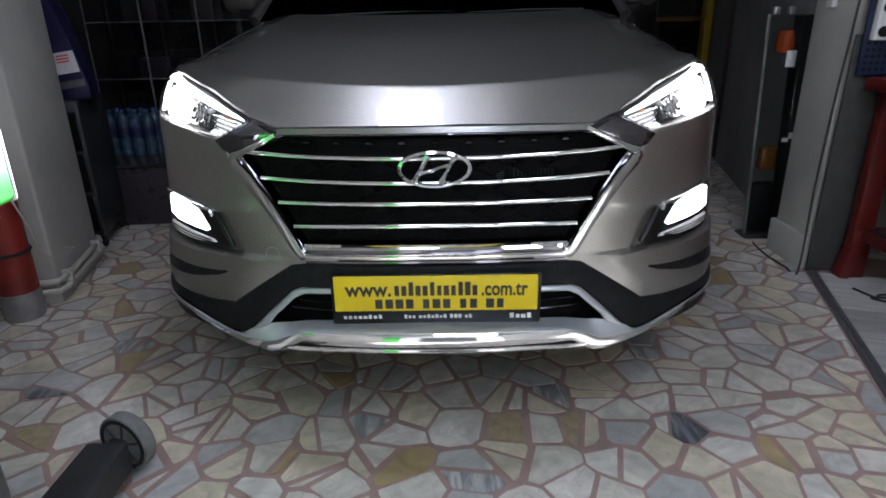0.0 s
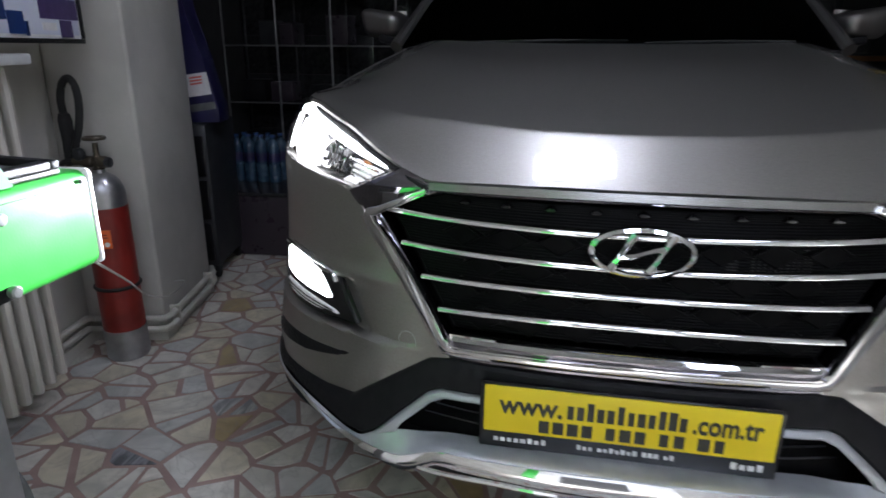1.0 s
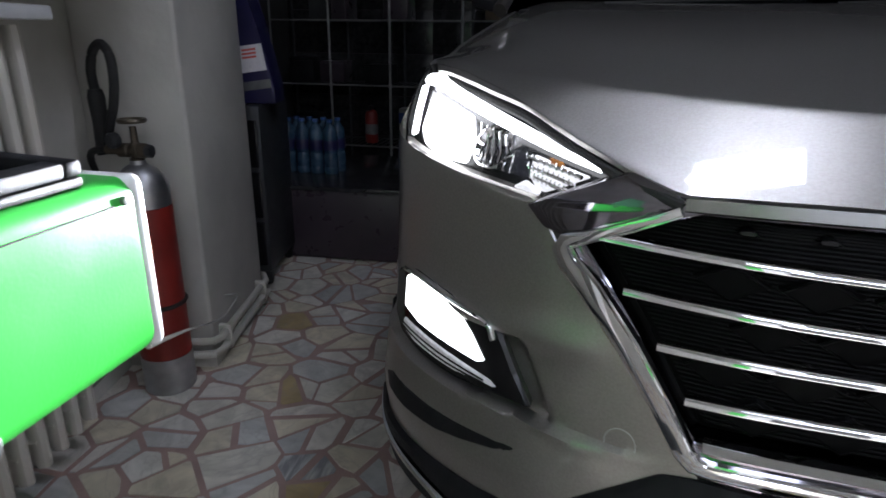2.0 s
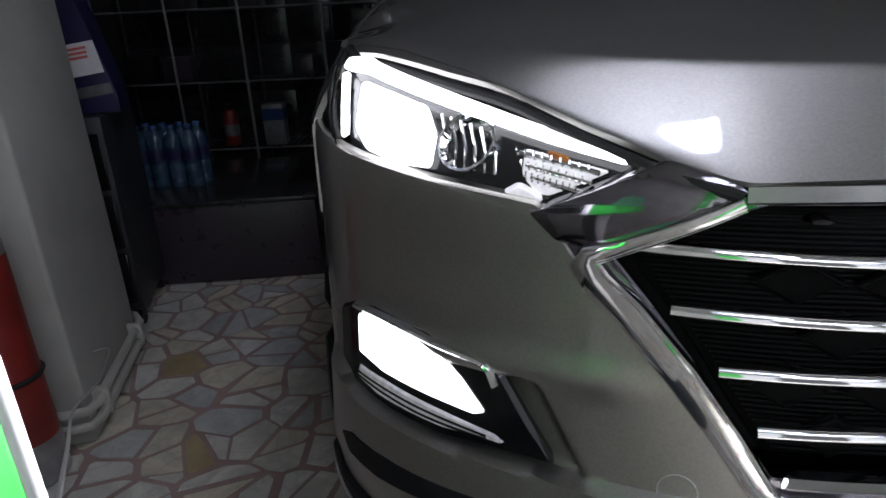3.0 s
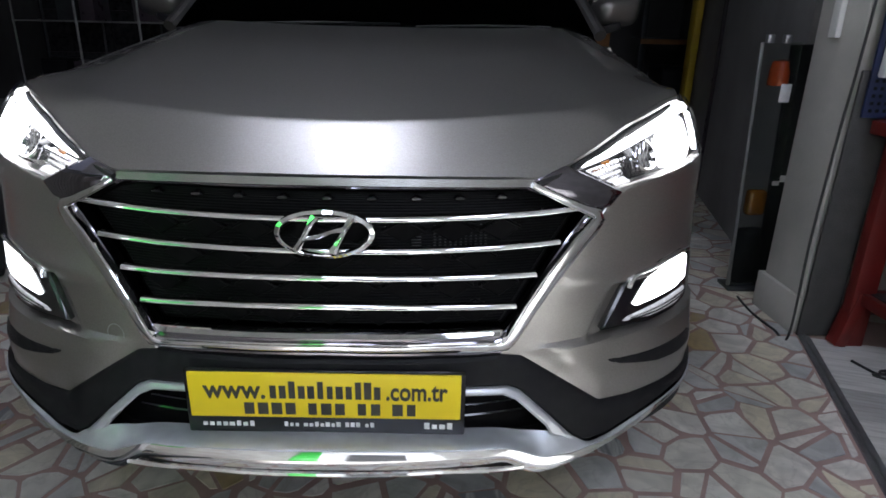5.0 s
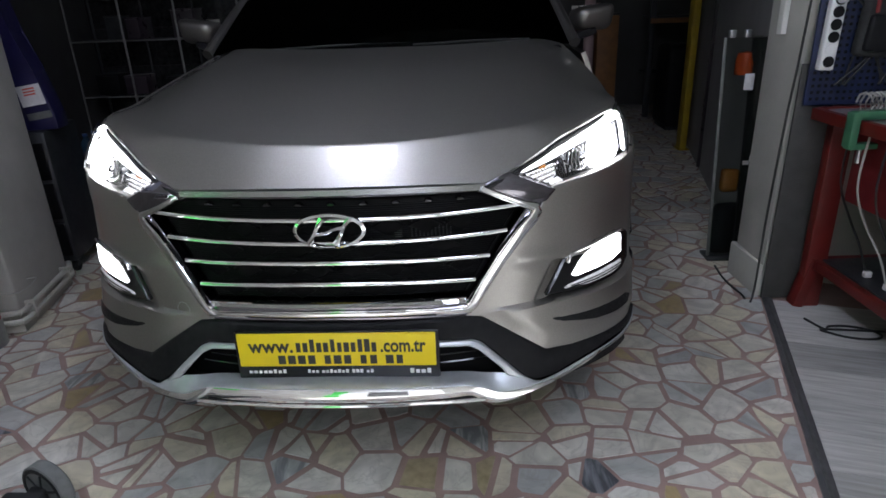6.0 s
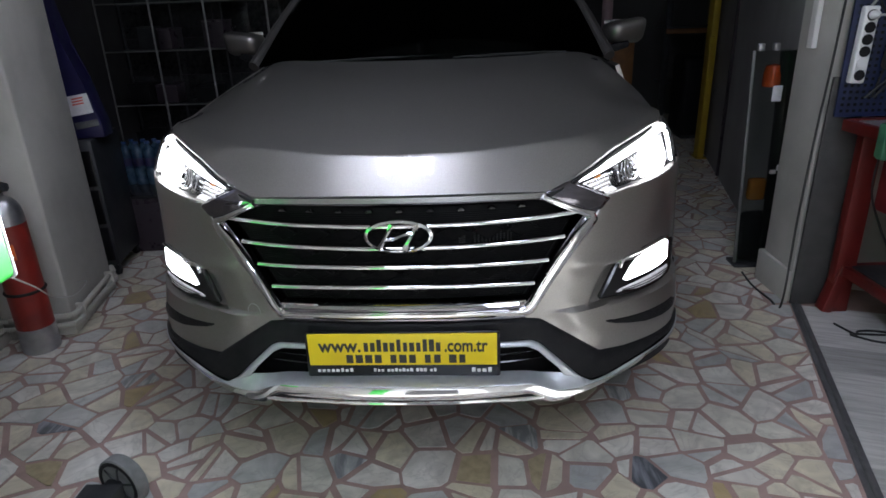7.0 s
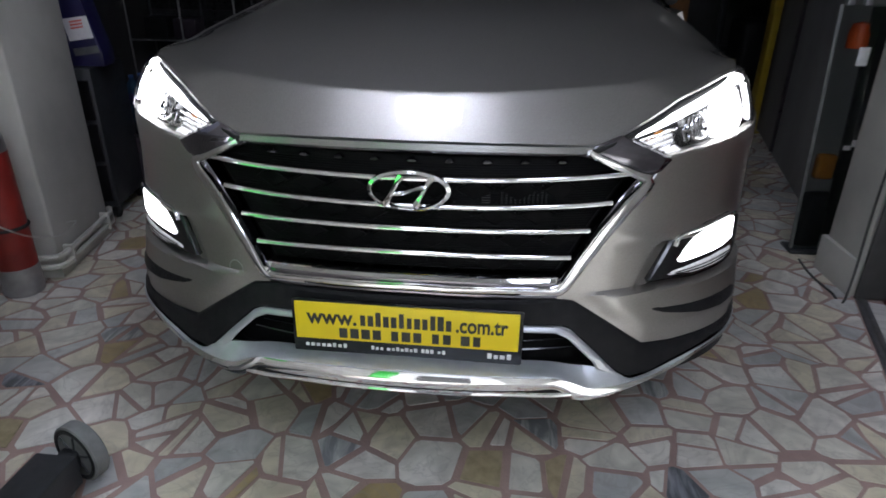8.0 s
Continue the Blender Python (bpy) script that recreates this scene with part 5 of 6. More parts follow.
part("header_pipe", tube([lpos(-1.42, 0.205, 0.17), lpos(-0.40, 0.205, 0.17)], 0.02, 10), M_RADIATOR, radiator)
part("header_pipe", tube([lpos(-1.42, 0.205, 0.99), lpos(-0.40, 0.205, 0.99)], 0.02, 10), M_RADIATOR, radiator)
for a in (-0.52, -1.25):
    for z in (0.26, 0.90):
        part("wall_bracket", bar(lpos(a, 0.205, z), lpos(a, WALL_B, z), 0.02, 0.03, 0.003), M_RADIATOR, radiator)
sill = bmesh.new()
box((0.21, 1.25, 0.03), Matrix.Translation(lpos(-1.01, 0.195, 1.078)) @ pose(0, 0, 0, 0, 0, LTURN), 0.006, 2, sill)
tagged(new("marble_shelf", mesh_of("marble_shelf", finish(sill, True), M_MARBLE)), "white marble shelf fixed above the radiator", "shelf")

pipes = thing("heating_pipes", "two white painted heating pipes along the wall foot", "pipe", lpos(0, -0.02))
for z, o in ((0.105, 0.022), (0.062, 0.026)):
    path = [lpos(-0.30, WALL_B - 0.02, z + 0.02), lpos(-0.06, WALL_B - 0.03, z + 0.015), lpos(-o - 0.008, WALL_B - 0.05, z), lpos(-o - 0.008, 0.03, z), lpos(-o, -o * 0.5, z), lpos(0.01, -o, z), lpos(0.50, -o, z), lpos(0.56, -o + 0.03, z)]
    part("pipe", tube(path, 0.0125, 10), M_RADIATOR, pipes)
for a in (0.06, 0.44):
    part("clip", box((0.02, 0.05, 0.085), Matrix.Translation(lpos(a, -0.015, 0.084)) @ pose(0, 0, 0, 0, 0, LTURN + 90), 0.004), M_RADIATOR, pipes)
structure("baseboard_left", prism([lpos(-0.004, -0.004), lpos(0.524, -0.004), lpos(0.524, 0.0), lpos(0.0, 0.0), lpos(0.0, WALL_B - 0.012), lpos(-4.5, WALL_B - 0.012), lpos(-4.5, WALL_B - 0.022), lpos(-0.004, WALL_B - 0.022)], 0.0, 0.05), M_WALL, "painted skirting at the wall foot", "skirting")

poster = thing("display_box", "shallow wall box with a blue and purple printed poster", "poster", lpos(-0.5, WALL_B - 0.01, 1.12))
pm = lambda a, z, d: Matrix.Translation(lpos(a, 0.095 - d, z)) @ pose(0, 0, 0, 0, 0, LTURN)
part("case", box((0.198, 1.0, 0.60), pm(-0.59, 1.435, -0.101)), M_WHITE, poster)
part("bottom_rail", box((0.014, 1.0, 0.014), pm(-0.59, 1.127, 0.003), 0.002), M_BLACKPLASTIC, poster, "black bottom rail")
part("side_rail", box((0.010, 0.010, 0.59), pm(-0.088, 1.43, 0.003), 0.002), M_BLACKPLASTIC, poster, "black side rail")
part("sheet", box((0.002, 0.97, 0.57), pm(-0.59, 1.43, 0.0005)), M_POSTER, poster)
for a, z, w, h, mt in ((-0.178, 1.163, 0.065, 0.05, M_PURPLE), (-0.205, 1.22, 0.20, 0.06, M_PURPLE), (-0.265, 1.168, 0.07, 0.022, M_LABEL), (-0.42, 1.175, 0.07, 0.06, M_BLUE), (-0.375, 1.16, 0.015, 0.04, M_BLUE), (-0.52, 1.26, 0.12, 0.16, M_BLUE), (-0.68, 1.22, 0.1, 0.08, M_PURPLE)):
    part("print", box((0.002, w, h), pm(a, z, 0.003)), mt, poster)

cabinet = thing("tool_trolley", "black tool trolley behind the pillar", "trolley", (-1.95, 1.74, 0))
tm = pose(-1.97, 1.76, 0, 0, 0, 12)
part("body", box((0.30, 0.42, 0.70), tm @ pose(0, 0, 0.42), 0.012), M_BLACKSTEEL, cabinet)
for k in range(3):
    dr = part("drawer", box((0.27, 0.012, 0.19), tm @ pose(0, -0.213, 0.20 + 0.21 * k), 0.004), M_GLOSSBLACK, cabinet)
    part("drawer_pull", bar(tm @ Vector((-0.09, -0.226, 0.27 + 0.21 * k)), tm @ Vector((0.09, -0.226, 0.27 + 0.21 * k)), 0.012, 0.012, 0.003), M_BLACKPLASTIC, dr)
for sx in (-0.12, 0.12):
    for sy in (-0.17, 0.17):
        part("castor", spin([(0.0, -0.014), (0.030, -0.014), (0.034, 0.0), (0.030, 0.014), (0.0, 0.014)], tm @ pose(sx, sy, 0.034, 0, 90), 14), M_RUBBER, cabinet)
        part("castor_fork", box((0.04, 0.03, 0.04), tm @ pose(sx, sy, 0.054), 0.004), M_BLACKSTEEL, cabinet)

charger = thing("battery_charger", "navy plastic machine with a white label on a trolley", "charger", (-1.92, 1.72, 0.77))
bm = bmesh.new()
prof = [(-0.16, 0.772), (0.205, 0.772), (0.205, 0.84), (0.155, 1.06), (0.095, 1.24), (0.065, 1.49), (-0.16, 1.49)]
fr = [bm.verts.new(tm @ Vector((x, -0.16, z))) for x, z in prof]
bk = [bm.verts.new(tm @ Vector((x, -0.02, z))) for x, z in prof]
bm.faces.new(fr)
bm.faces.new(bk[::-1])
for i in range(len(prof)):
    j = (i + 1) % len(prof)
    bm.faces.new((fr[i], bk[i], bk[j], fr[j]))
bmesh.ops.bevel(bm, geom=bm.edges[:], offset=0.008, segments=2, profile=0.5, affect="EDGES")
part("housing", finish(bm, True), M_NAVY, charger)
part("label", box((0.112, 0.002, 0.100), tm @ pose(0.118, -0.1625, 0.945, 0, -8)), M_LABEL, charger, "white paper label with red print")
for k in range(3):
    part("print", box((0.056, 0.001, 0.008), tm @ pose(0.115, -0.1642, 0.978 - 0.014 * k, 0, -8)), M_LABELRED, charger)
part("label", box((0.115, 0.002, 0.034), tm @ pose(0.135, -0.1625, 0.845, 0, -8)), M_ALUDIM, charger, "grey label")
part("handle", tube(spline([tm @ Vector((0.03, -0.1, 1.46)), tm @ Vector((0.07, -0.1, 1.51)), tm @ Vector((-0.1, -0.1, 1.54)), tm @ Vector((-0.12, -0.1, 1.48))], 4), 0.012, 8), M_BLACKPLASTIC, charger)

# back left: low dark cabinet with water bottles, wire rack, black tiles
low = thing("low_cabinet", "low slate grey cabinet with a glossy top", "cabinet", (-1.75, 2.2, 0))
lm = pose(-1.81, 2.37, 0, 0, 0, 4)
part("body", box((1.15, 0.80, 0.335), lm @ pose(0, 0, 0.1725), 0.006), M_SLATE, low)
part("top", box((1.17, 0.82, 0.02), lm @ pose(0, 0, 0.352), 0.004), M_TILEBLACK, low, "glossy dark top")

pack = thing("bottle_pack", "shrink-wrapped pack of blue water bottles on the cabinet", "water bottles", (-1.95, 2.32, 0.362))
for i in range(4):
    for j in range(2):
        bx, by = -2.005 + 0.0755 * i + 0.01 * j, 2.26 + 0.076 * j
        bt = part("bottle", spin([(0.0, 0.0), (0.034, 0.0), (0.0375, 0.008), (0.0375, 0.030), (0.035, 0.036), (0.0375, 0.044), (0.0375, 0.095), (0.034, 0.103), (0.0375, 0.112), (0.0375, 0.190), (0.036, 0.208), (0.030, 0.226), (0.020, 0.240), (0.014, 0.247), (0.014, 0.258), (0.0, 0.258)], pose(bx, by, 0.3625), 14), M_WATER, pack, "clear blue bottle")
        part("cap", spin([(0.015, 0.258), (0.015, 0.272), (0.0, 0.272)], pose(bx, by, 0.3625), 10), M_CAP, bt)
        part("label", spin([(0.0381, 0.120), (0.0381, 0.170), (0.037, 0.170), (0.037, 0.120)], pose(bx, by, 0.3625), 14), M_NAVY, bt, "dark blue paper band")
riser = thing("wall_riser", "pale painted riser pipe in the dim back corner", "pipe", (-2.68, 3.0, 0))
part("pipe", tube([(-2.71, 3.0, 0.0), (-2.695, 3.0, 0.9), (-2.68, 3.0, 2.8)], 0.034, 12), M_WALL, riser)
for z in (0.55, 1.75):
    part("bracket", tube([(-2.70, 3.0, z), (-2.70, 3.0, z + 0.03)], 0.041, 12), M_BLACKSTEEL, riser)

tilewall = thing("tiled_wall", "glossy black tiles with pale joints on the back wall", "wall", (-1.6, 3.4, 0), kind="structure")
TW = pose(-1.9, 3.85, 0, 0, 0, 0)
part("joint", box((3.2, 0.06, 2.8), TW @ pose(0, 0.05, 1.4)), M_SLATE, tilewall, "grout")
one = box((0.296, 0.012, 0.296), None, 0.0025)
tile_mesh = mesh_of("tile", one, M_TILEBLACK)
for i in range(10):
    for j in range(9):
        t = new("tile", tile_mesh)
        t.parent = tilewall
        t.matrix_basis = Matrix.Translation((1.6, -3.4, 0)) @ TW @ pose(-1.4 + 0.3 * i, 0.016, 0.15 + 0.3 * j)

SHELF_Z = (0.305, 0.71, 1.12, 1.465, 1.85)
rack = thing("wire_rack", "chromed wire shelf rack with parts and boxes on it", "rack", (-1.75, 3.2, 0))
RX0, RX1, RY0, RY1 = -2.66, -0.90, 3.38, 3.72
for x in (RX0, -2.24, -1.82, -1.34, RX1):
    for y in (RY0, RY1):
        part("post", tube([(x, y, 0.0), (x, y, 1.95)], 0.0085, 8), M_WIRE if y == RY0 else M_BLACKSTEEL, rack)
        for z in SHELF_Z:
            part("clip_ring", tube([(x, y, z - 0.012), (x, y, z + 0.010)], 0.0125, 8), M_WIRE if y == RY0 else M_BLACKSTEEL, rack)
for z in SHELF_Z:
    bm = tube([(RX0, RY0, z), (RX1, RY0, z)], 0.006, 6)
    part("front_rail", finish(bm, True), M_WIRE, rack)
    bm = tube([(RX0, RY1, z), (RX1, RY1, z)], 0.006, 6)
    for k in range(40):
        x = RX0 + (RX1 - RX0) * (k + 0.5) / 40
        tube([(x, RY0, z + 0.004), (x, RY1, z + 0.004)], 0.002, 4, bm)
    part("wire_shelf", finish(bm, True), M_BLACKSTEEL, rack)
ext = thing("fire_extinguisher", "small red fire extinguisher standing on the wire rack", "fire extinguisher", (-2.0, 3.50, 0.313))
part("tank", spin([(0.0, 0.0), (0.042, 0.0), (0.045, 0.006), (0.045, 0.19), (0.036, 0.215), (0.016, 0.226), (0.0, 0.226)], pose(-2.0, 3.50, 0.3125), 18), M_CYLRED, ext)
part("label", spin([(0.0456, 0.06), (0.0456, 0.13), (0.044, 0.13), (0.044, 0.06)], pose(-2.0, 3.50, 0.3125), 18), M_WIRE, ext, "pale label")
part("lever", box((0.018, 0.075, 0.03), pose(-2.0, 3.48, 0.553), 0.004), M_BLACKPLASTIC, ext)
kit = thing("detergent_box", "upright white and blue carton on the wire rack", "carton", (-1.71, 3.47, 0.313))
part("carton", box((0.13, 0.10, 0.25), pose(-1.71, 3.47, 0.438), 0.003), M_WIRE, kit)
part("band", box((0.1306, 0.1006, 0.07), pose(-1.71, 3.47, 0.50)), M_BLUE, kit, "blue printed band")
rnd = random.Random(5)
for z in SHELF_Z[:4]:
    x = RX0 + 0.08
    while x < RX1 - 0.15:
        w, h, d = rnd.uniform(0.07, 0.2), rnd.uniform(0.06, 0.2), rnd.uniform(0.12, 0.24)
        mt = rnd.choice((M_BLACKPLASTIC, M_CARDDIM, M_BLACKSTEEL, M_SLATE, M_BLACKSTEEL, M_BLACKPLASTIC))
        if rnd.random() < 0.7 and not (z < 0.4 and -2.3 < x < -1.6):
            bx = thing("parts_box", "small dark parts box on the wire rack", "box", (x + w / 2, 3.56, z + 0.008), "boxes on the rack")
            part("carton", box((w, d, h), pose(x + w / 2, 3.56, z + 0.0075 + h / 2), 0.004), mt, bx)
            part("lid", box((w + 0.004, d + 0.004, 0.012), pose(x + w / 2, 3.56, z + 0.0075 + h + 0.006), 0.002), mt, bx)
        x += w + rnd.uniform(0.02, 0.09)

# ---- right side: glass stand, black board, mat, bench ----
stand = thing("glass_stand", "narrow glass stand with metal edge and orange lamps behind", "display stand", (1.662, 1.63, 0))
pane = part("glass", box((0.165, 0.006, 1.085), pose(1.645, 1.630, 0.563, 0, -2.7, 0)), M_PANE, stand, "clear glass")
pane.visible_shadow = False
part("edge_profile", bar((1.586, 1.63, 0.02), (1.537, 1.63, 1.105), 0.014, 0.014, 0.002), M_ALUDIM, stand, "dull metal edge profile")
part("back_board", box((0.105, 0.02, 1.095), pose(1.752, 1.660, 0.553, 0, -2.5, 0), 0.003), M_BLACKPLASTIC, stand, "black board")
for x in (1.505, 1.575):
    part("clamp", box((0.03, 0.03, 0.035), pose(x + 0.062, 1.63, 1.12), 0.006), M_ALU, stand, "metal clamp")
part("beacon", spin([(0.0, 0.0), (0.045, 0.0), (0.045, 0.06), (0.036, 0.10), (0.0, 0.11)], pose(1.668, 1.690, 0.930), 18), M_BEACON, stand, "orange lamp")
part("tag", box((0.045, 0.003, 0.075), pose(1.668, 1.620, 0.904), 0.001), M_LABEL, stand, "white paper tag")
part("beacon", box((0.09, 0.05, 0.12), pose(1.662, 1.675, 0.413), 0.02, 3), M_AMBER, stand, "amber lamp")
part("tag", box((0.03, 0.003, 0.03), pose(1.737, 1.620, 0.537), 0.001), M_LABEL, stand, "white tag")
part("tag", box((0.03, 0.003, 0.02), pose(1.707, 1.620, 0.516), 0.001), M_LABEL, stand, "white tag")
part("bag", box((0.14, 0.08, 0.28), pose(1.682, 1.700, 0.145, 0, 0, 10), 0.035, 3), M_BLACKPLASTIC, stand, "black bag")
part("foot", box((0.25, 0.12, 0.016), pose(1.702, 1.660, 0.008), 0.003), M_BLACKSTEEL, stand)

mat = thing("rubber_mat", "dark grey rubber mat leaning against the pillar", "mat", (1.757, 1.16, 0))
part("sheet", box((0.145, 0.014, 1.025), pose(1.735, 1.160, 0.5145, 1.0, 0.0, 0), 0.004), M_MAT, mat)

cable = thing("power_cable", "black power cable running down the pillar to the floor", "cable", (1.718, 1.241, 0))
part("cord", tube(spline([(1.673, 1.169, 2.6), (1.670, 1.169, 1.6), (1.658, 1.169, 1.1), (1.643, 1.169, 0.8), (1.630, 1.166, 0.4), (1.603, 1.121, 0.02), (1.588, 1.201, 0.008), (1.575, 1.37, 0.006), (1.59, 1.53, 0.006)], 6), 0.005, 8), M_CABLE, cable)

BO, BU = Vector((1.832, 1.105, 0)), Vector((-0.05, 1.0, 0)).normalized()      # far front leg of the bench, and the way it runs
BN = Vector((BU.y, -BU.x, 0))
BTURN = math.degrees(math.atan2(BU.y, BU.x)) - 90


def bpos(a, b, z=0.0):
    p = BO + BU * a + BN * b
    return Vector((p.x, p.y, z))


bench = thing("workbench", "red steel workbench with a grey top beside the pillar", "workbench", bpos(-0.55, 0.25))
BA0, BA1, BB0, BB1, BZ = -1.15, 0.0, -0.115, 0.50, 0.843
bt = Matrix.Translation(bpos((BA0 + BA1) / 2, (BB0 + BB1) / 2, BZ)) @ pose(0, 0, 0, 0, 0, BTURN)
part("top", box((BB1 - BB0 - 0.06, BA1 - BA0 - 0.06, 0.02), bt @ pose(0, 0, 0.010), 0.003), M_SATIN, bench, "grey steel top")
for a0, b0, a1, b1 in ((BA0, BB0, BA1, BB0), (BA0, BB1, BA1, BB1), (BA0, BB0 + 0.016, BA0, BB1 - 0.016), (BA1, BB0 + 0.016, BA1, BB1 - 0.016)):
    part("top_rail", bar(bpos(a0, b0, BZ), bpos(a1, b1, BZ), 0.03, 0.045, 0.004), M_RED, bench, "red steel rail")
for a0, b0, a1, b1 in ((BA0, 0.0, BA1, 0.0), (BA0, BB1, BA1, BB1), (BA0, 0.0, BA0, BB1), (BA1, 0.0, BA1, BB1)):
    part("lower_rail", bar(bpos(a0, b0, 0.20), bpos(a1, b1, 0.20), 0.03, 0.045, 0.004), M_RED, bench, "red steel rail")
for a in (BA0, BA1):
    for b, o in ((0.0, -0.02), (BB1, 0.0)):
        part("leg", bar(bpos(a, b, 0.0), bpos(a, b, BZ - 0.024), 0.085, 0.05, 0.005), M_RED, bench, "red steel leg")
        part("foot_gusset", bar(bpos(a, b + 2.6 * o, 0.0), bpos(a, b, 0.22), 0.06, 0.046, 0.004), M_RED, bench, "red steel gusset")
part("apron", box((0.012, BA1 - BA0 - 0.1, 0.30), Matrix.Translation(bpos((BA0 + BA1) / 2, 0.045, 0.645)) @ pose(0, 0, 0, 0, 0, BTURN), 0.002), M_REDDARK, bench, "dark red front panel")
part("lower_shelf", box((BB1 - 0.04, BA1 - BA0 - 0.04, 0.012), Matrix.Translation(bpos((BA0 + BA1) / 2, BB1 / 2, 0.218)) @ pose(0, 0, 0, 0, 0, BTURN), 0.002), M_BLACKSTEEL, bench, "dark lower shelf")
part("back_panel", box((0.012, BA1 - BA0, 0.5), Matrix.Translation(bpos((BA0 + BA1) / 2, BB1 - 0.04, 0.52)) @ pose(0, 0, 0, 0, 0, BTURN), 0.002), M_BLACKSTEEL, bench, "dark rear panel")

peg = thing("pegboard", "blue perforated steel tool board above the bench", "tool board", rpos(1.1, 0.6, 0.86))
# the board stands across the end of the bench
PB = pose(1.987, 1.125, 1.30)
part("sheet", box((0.62, 0.012, 0.86), PB, 0.003), M_PEG, peg)
bm = bmesh.new()
for i in range(24):
    for j in range(33):
        box((0.011, 0.003, 0.011), PB @ pose(-0.288 + 0.025 * i, -0.0068, -0.405 + 0.025 * j), 0, 2, bm)
part("hole_grid", finish(bm), M_BLACKPLASTIC, peg, "grid of square holes")
part("frame_rail", box((0.64, 0.03, 0.03), PB @ pose(0, 0, 0.44), 0.003), M_RED, peg, "red top rail")

strip = thing("socket_strip", "white socket strip with six outlets on the blue board", "socket strip", PB @ Vector((-0.24, -0.02, 0)))
SM = PB @ pose(-0.264, -0.026, -0.150, 0, 1.5, 0) @ Matrix.Scale(0.87, 4)
part("body", box((0.062, 0.042, 0.33), SM, 0.008, 3), M_WHITE, strip)
for k in range(6):
    o = part("outlet", spin([(0.0, 0.0), (0.0215, 0.0), (0.0235, 0.003), (0.0235, 0.006), (0.0, 0.006)], SM @ pose(0, -0.0205, -0.128 + 0.051 * k, 90), 18), M_BLACKPLASTIC if k != 1 else M_WHITE, strip, "round outlet")
part("cord", tube(spline([SM @ Vector((0, 0, 0.165)), SM @ Vector((0.01, -0.01, 0.20)), SM @ Vector((-0.04, 0.0, 0.23)), SM @ Vector((-0.09, 0.015, 0.19)), SM @ Vector((-0.10, 0.02, 0.30))], 6), 0.005, 8), M_CABLEGREY, strip)
plug = thing("plug_lead", "grey lead plugged into the socket strip", "cable", SM @ Vector((0, -0.03, 0.12)))
part("plug", spin([(0.0, 0.0), (0.019, 0.0), (0.017, 0.03), (0.007, 0.045), (0.0, 0.045)], SM @ pose(0, -0.0265, 0.128, 90), 14), M_WHITE, plug)
part("cord", tube(spline([SM @ Vector((0, -0.07, 0.128)), SM @ Vector((0.05, -0.09, 0.14)), SM @ Vector((0.07, -0.06, 0.24)), SM @ Vector((0.06, -0.02, 0.36))], 6), 0.0045, 8), M_CABLEGREY, plug)

rnd = random.Random(8)
for k in range(7):
    x0 = -0.205 + 0.04 * k
    lead = thing("tool_lead", "dark test lead hung on the blue board", "cable", PB @ Vector((x0, -0.02, 0.2)), "leads on the board")
    pts = [PB @ Vector((x0 + rnd.uniform(-0.05, 0.08) * i * 0.3, -0.025 - 0.012 * rnd.random(), 0.25 - 0.12 * i)) for i in range(6)]
    part("cord", tube(spline(pts, 5), 0.0045, 6), rnd.choice((M_CABLE, M_CABLE, M_CABLEGREY)), lead)
    part("hook", tube([PB @ Vector((x0, -0.006, 0.255)), PB @ Vector((x0, -0.035, 0.25)), PB @ Vector((x0, -0.038, 0.27))], 0.003, 6), M_WIRE, lead)
for k in range(4):
    sp = thing("cable_coil", "dark coiled cable hung on the blue board", "cable", PB @ Vector((0.02 + 0.08 * k, -0.03, 0.05)), "coils on the board")
    c = PB @ Vector((0.03 + 0.085 * k, -0.03, 0.02 - 0.1 * (k % 2)))
    for r in (0.05, 0.056, 0.062):
        part("loop", tube([c + (PB.to_3x3() @ Vector((r * math.cos(a), -0.008 * (r - 0.05) * 100, r * 1.2 * math.sin(a)))) for a in [i / 20 * math.tau for i in range(20)]], 0.0045, 6, closed=True), M_CABLE, sp)

pouch = thing("tool_pouch", "dark fabric tool pouch hung on the blue board", "pouch", PB @ Vector((-0.06, -0.03, -0.12)))
part("bag", box((0.17, 0.05, 0.30), PB @ pose(-0.085, -0.034, -0.10, 0, 4, 0), 0.02, 3), M_SEAT, pouch)
part("pocket", box((0.14, 0.03, 0.13), PB @ pose(-0.088, -0.066, -0.165, 0, 4, 0), 0.012, 3), M_BLACKPLASTIC, pouch)
for k in range(3):
    part("tool_grip", tube([PB @ Vector((-0.13 + 0.04 * k, -0.058, -0.09)), PB @ Vector((-0.135 + 0.045 * k, -0.066, 0.015 + 0.02 * k))], 0.008, 8), (M_REDDARK, M_BLACKPLASTIC, M_ALUDIM)[k], pouch)
vise = thing("bench_clamp", "green painted bench clamp fixed to the bench edge", "clamp", bpos(-0.20, BB0 - 0.02, BZ))
VM = Matrix.Translation(bpos(-0.29, BB0 - 0.012, BZ)) @ pose(0, 0, 0, 0, 0, BTURN)
part("jaw", box((0.12, 0.042, 0.03), VM @ pose(0.03, 0, 0.04), 0.006), M_CLAMP, vise)
part("body", box((0.03, 0.045, 0.125), VM @ pose(-0.022, 0, -0.01), 0.006), M_CLAMP, vise)
part("foot", box((0.10, 0.042, 0.022), VM @ pose(0.02, 0, -0.068), 0.005), M_CLAMP, vise)
part("screw", tube([VM @ Vector((0.02, 0, -0.06)), VM @ Vector((0.02, 0, -0.13))], 0.008, 8), M_ALU, vise, "bare metal screw")
spring = thing("coiled_hose", "clear coiled air hose lying on the bench", "hose", bpos(-0.20 + 0.05, 0.0, BZ + 0.05))
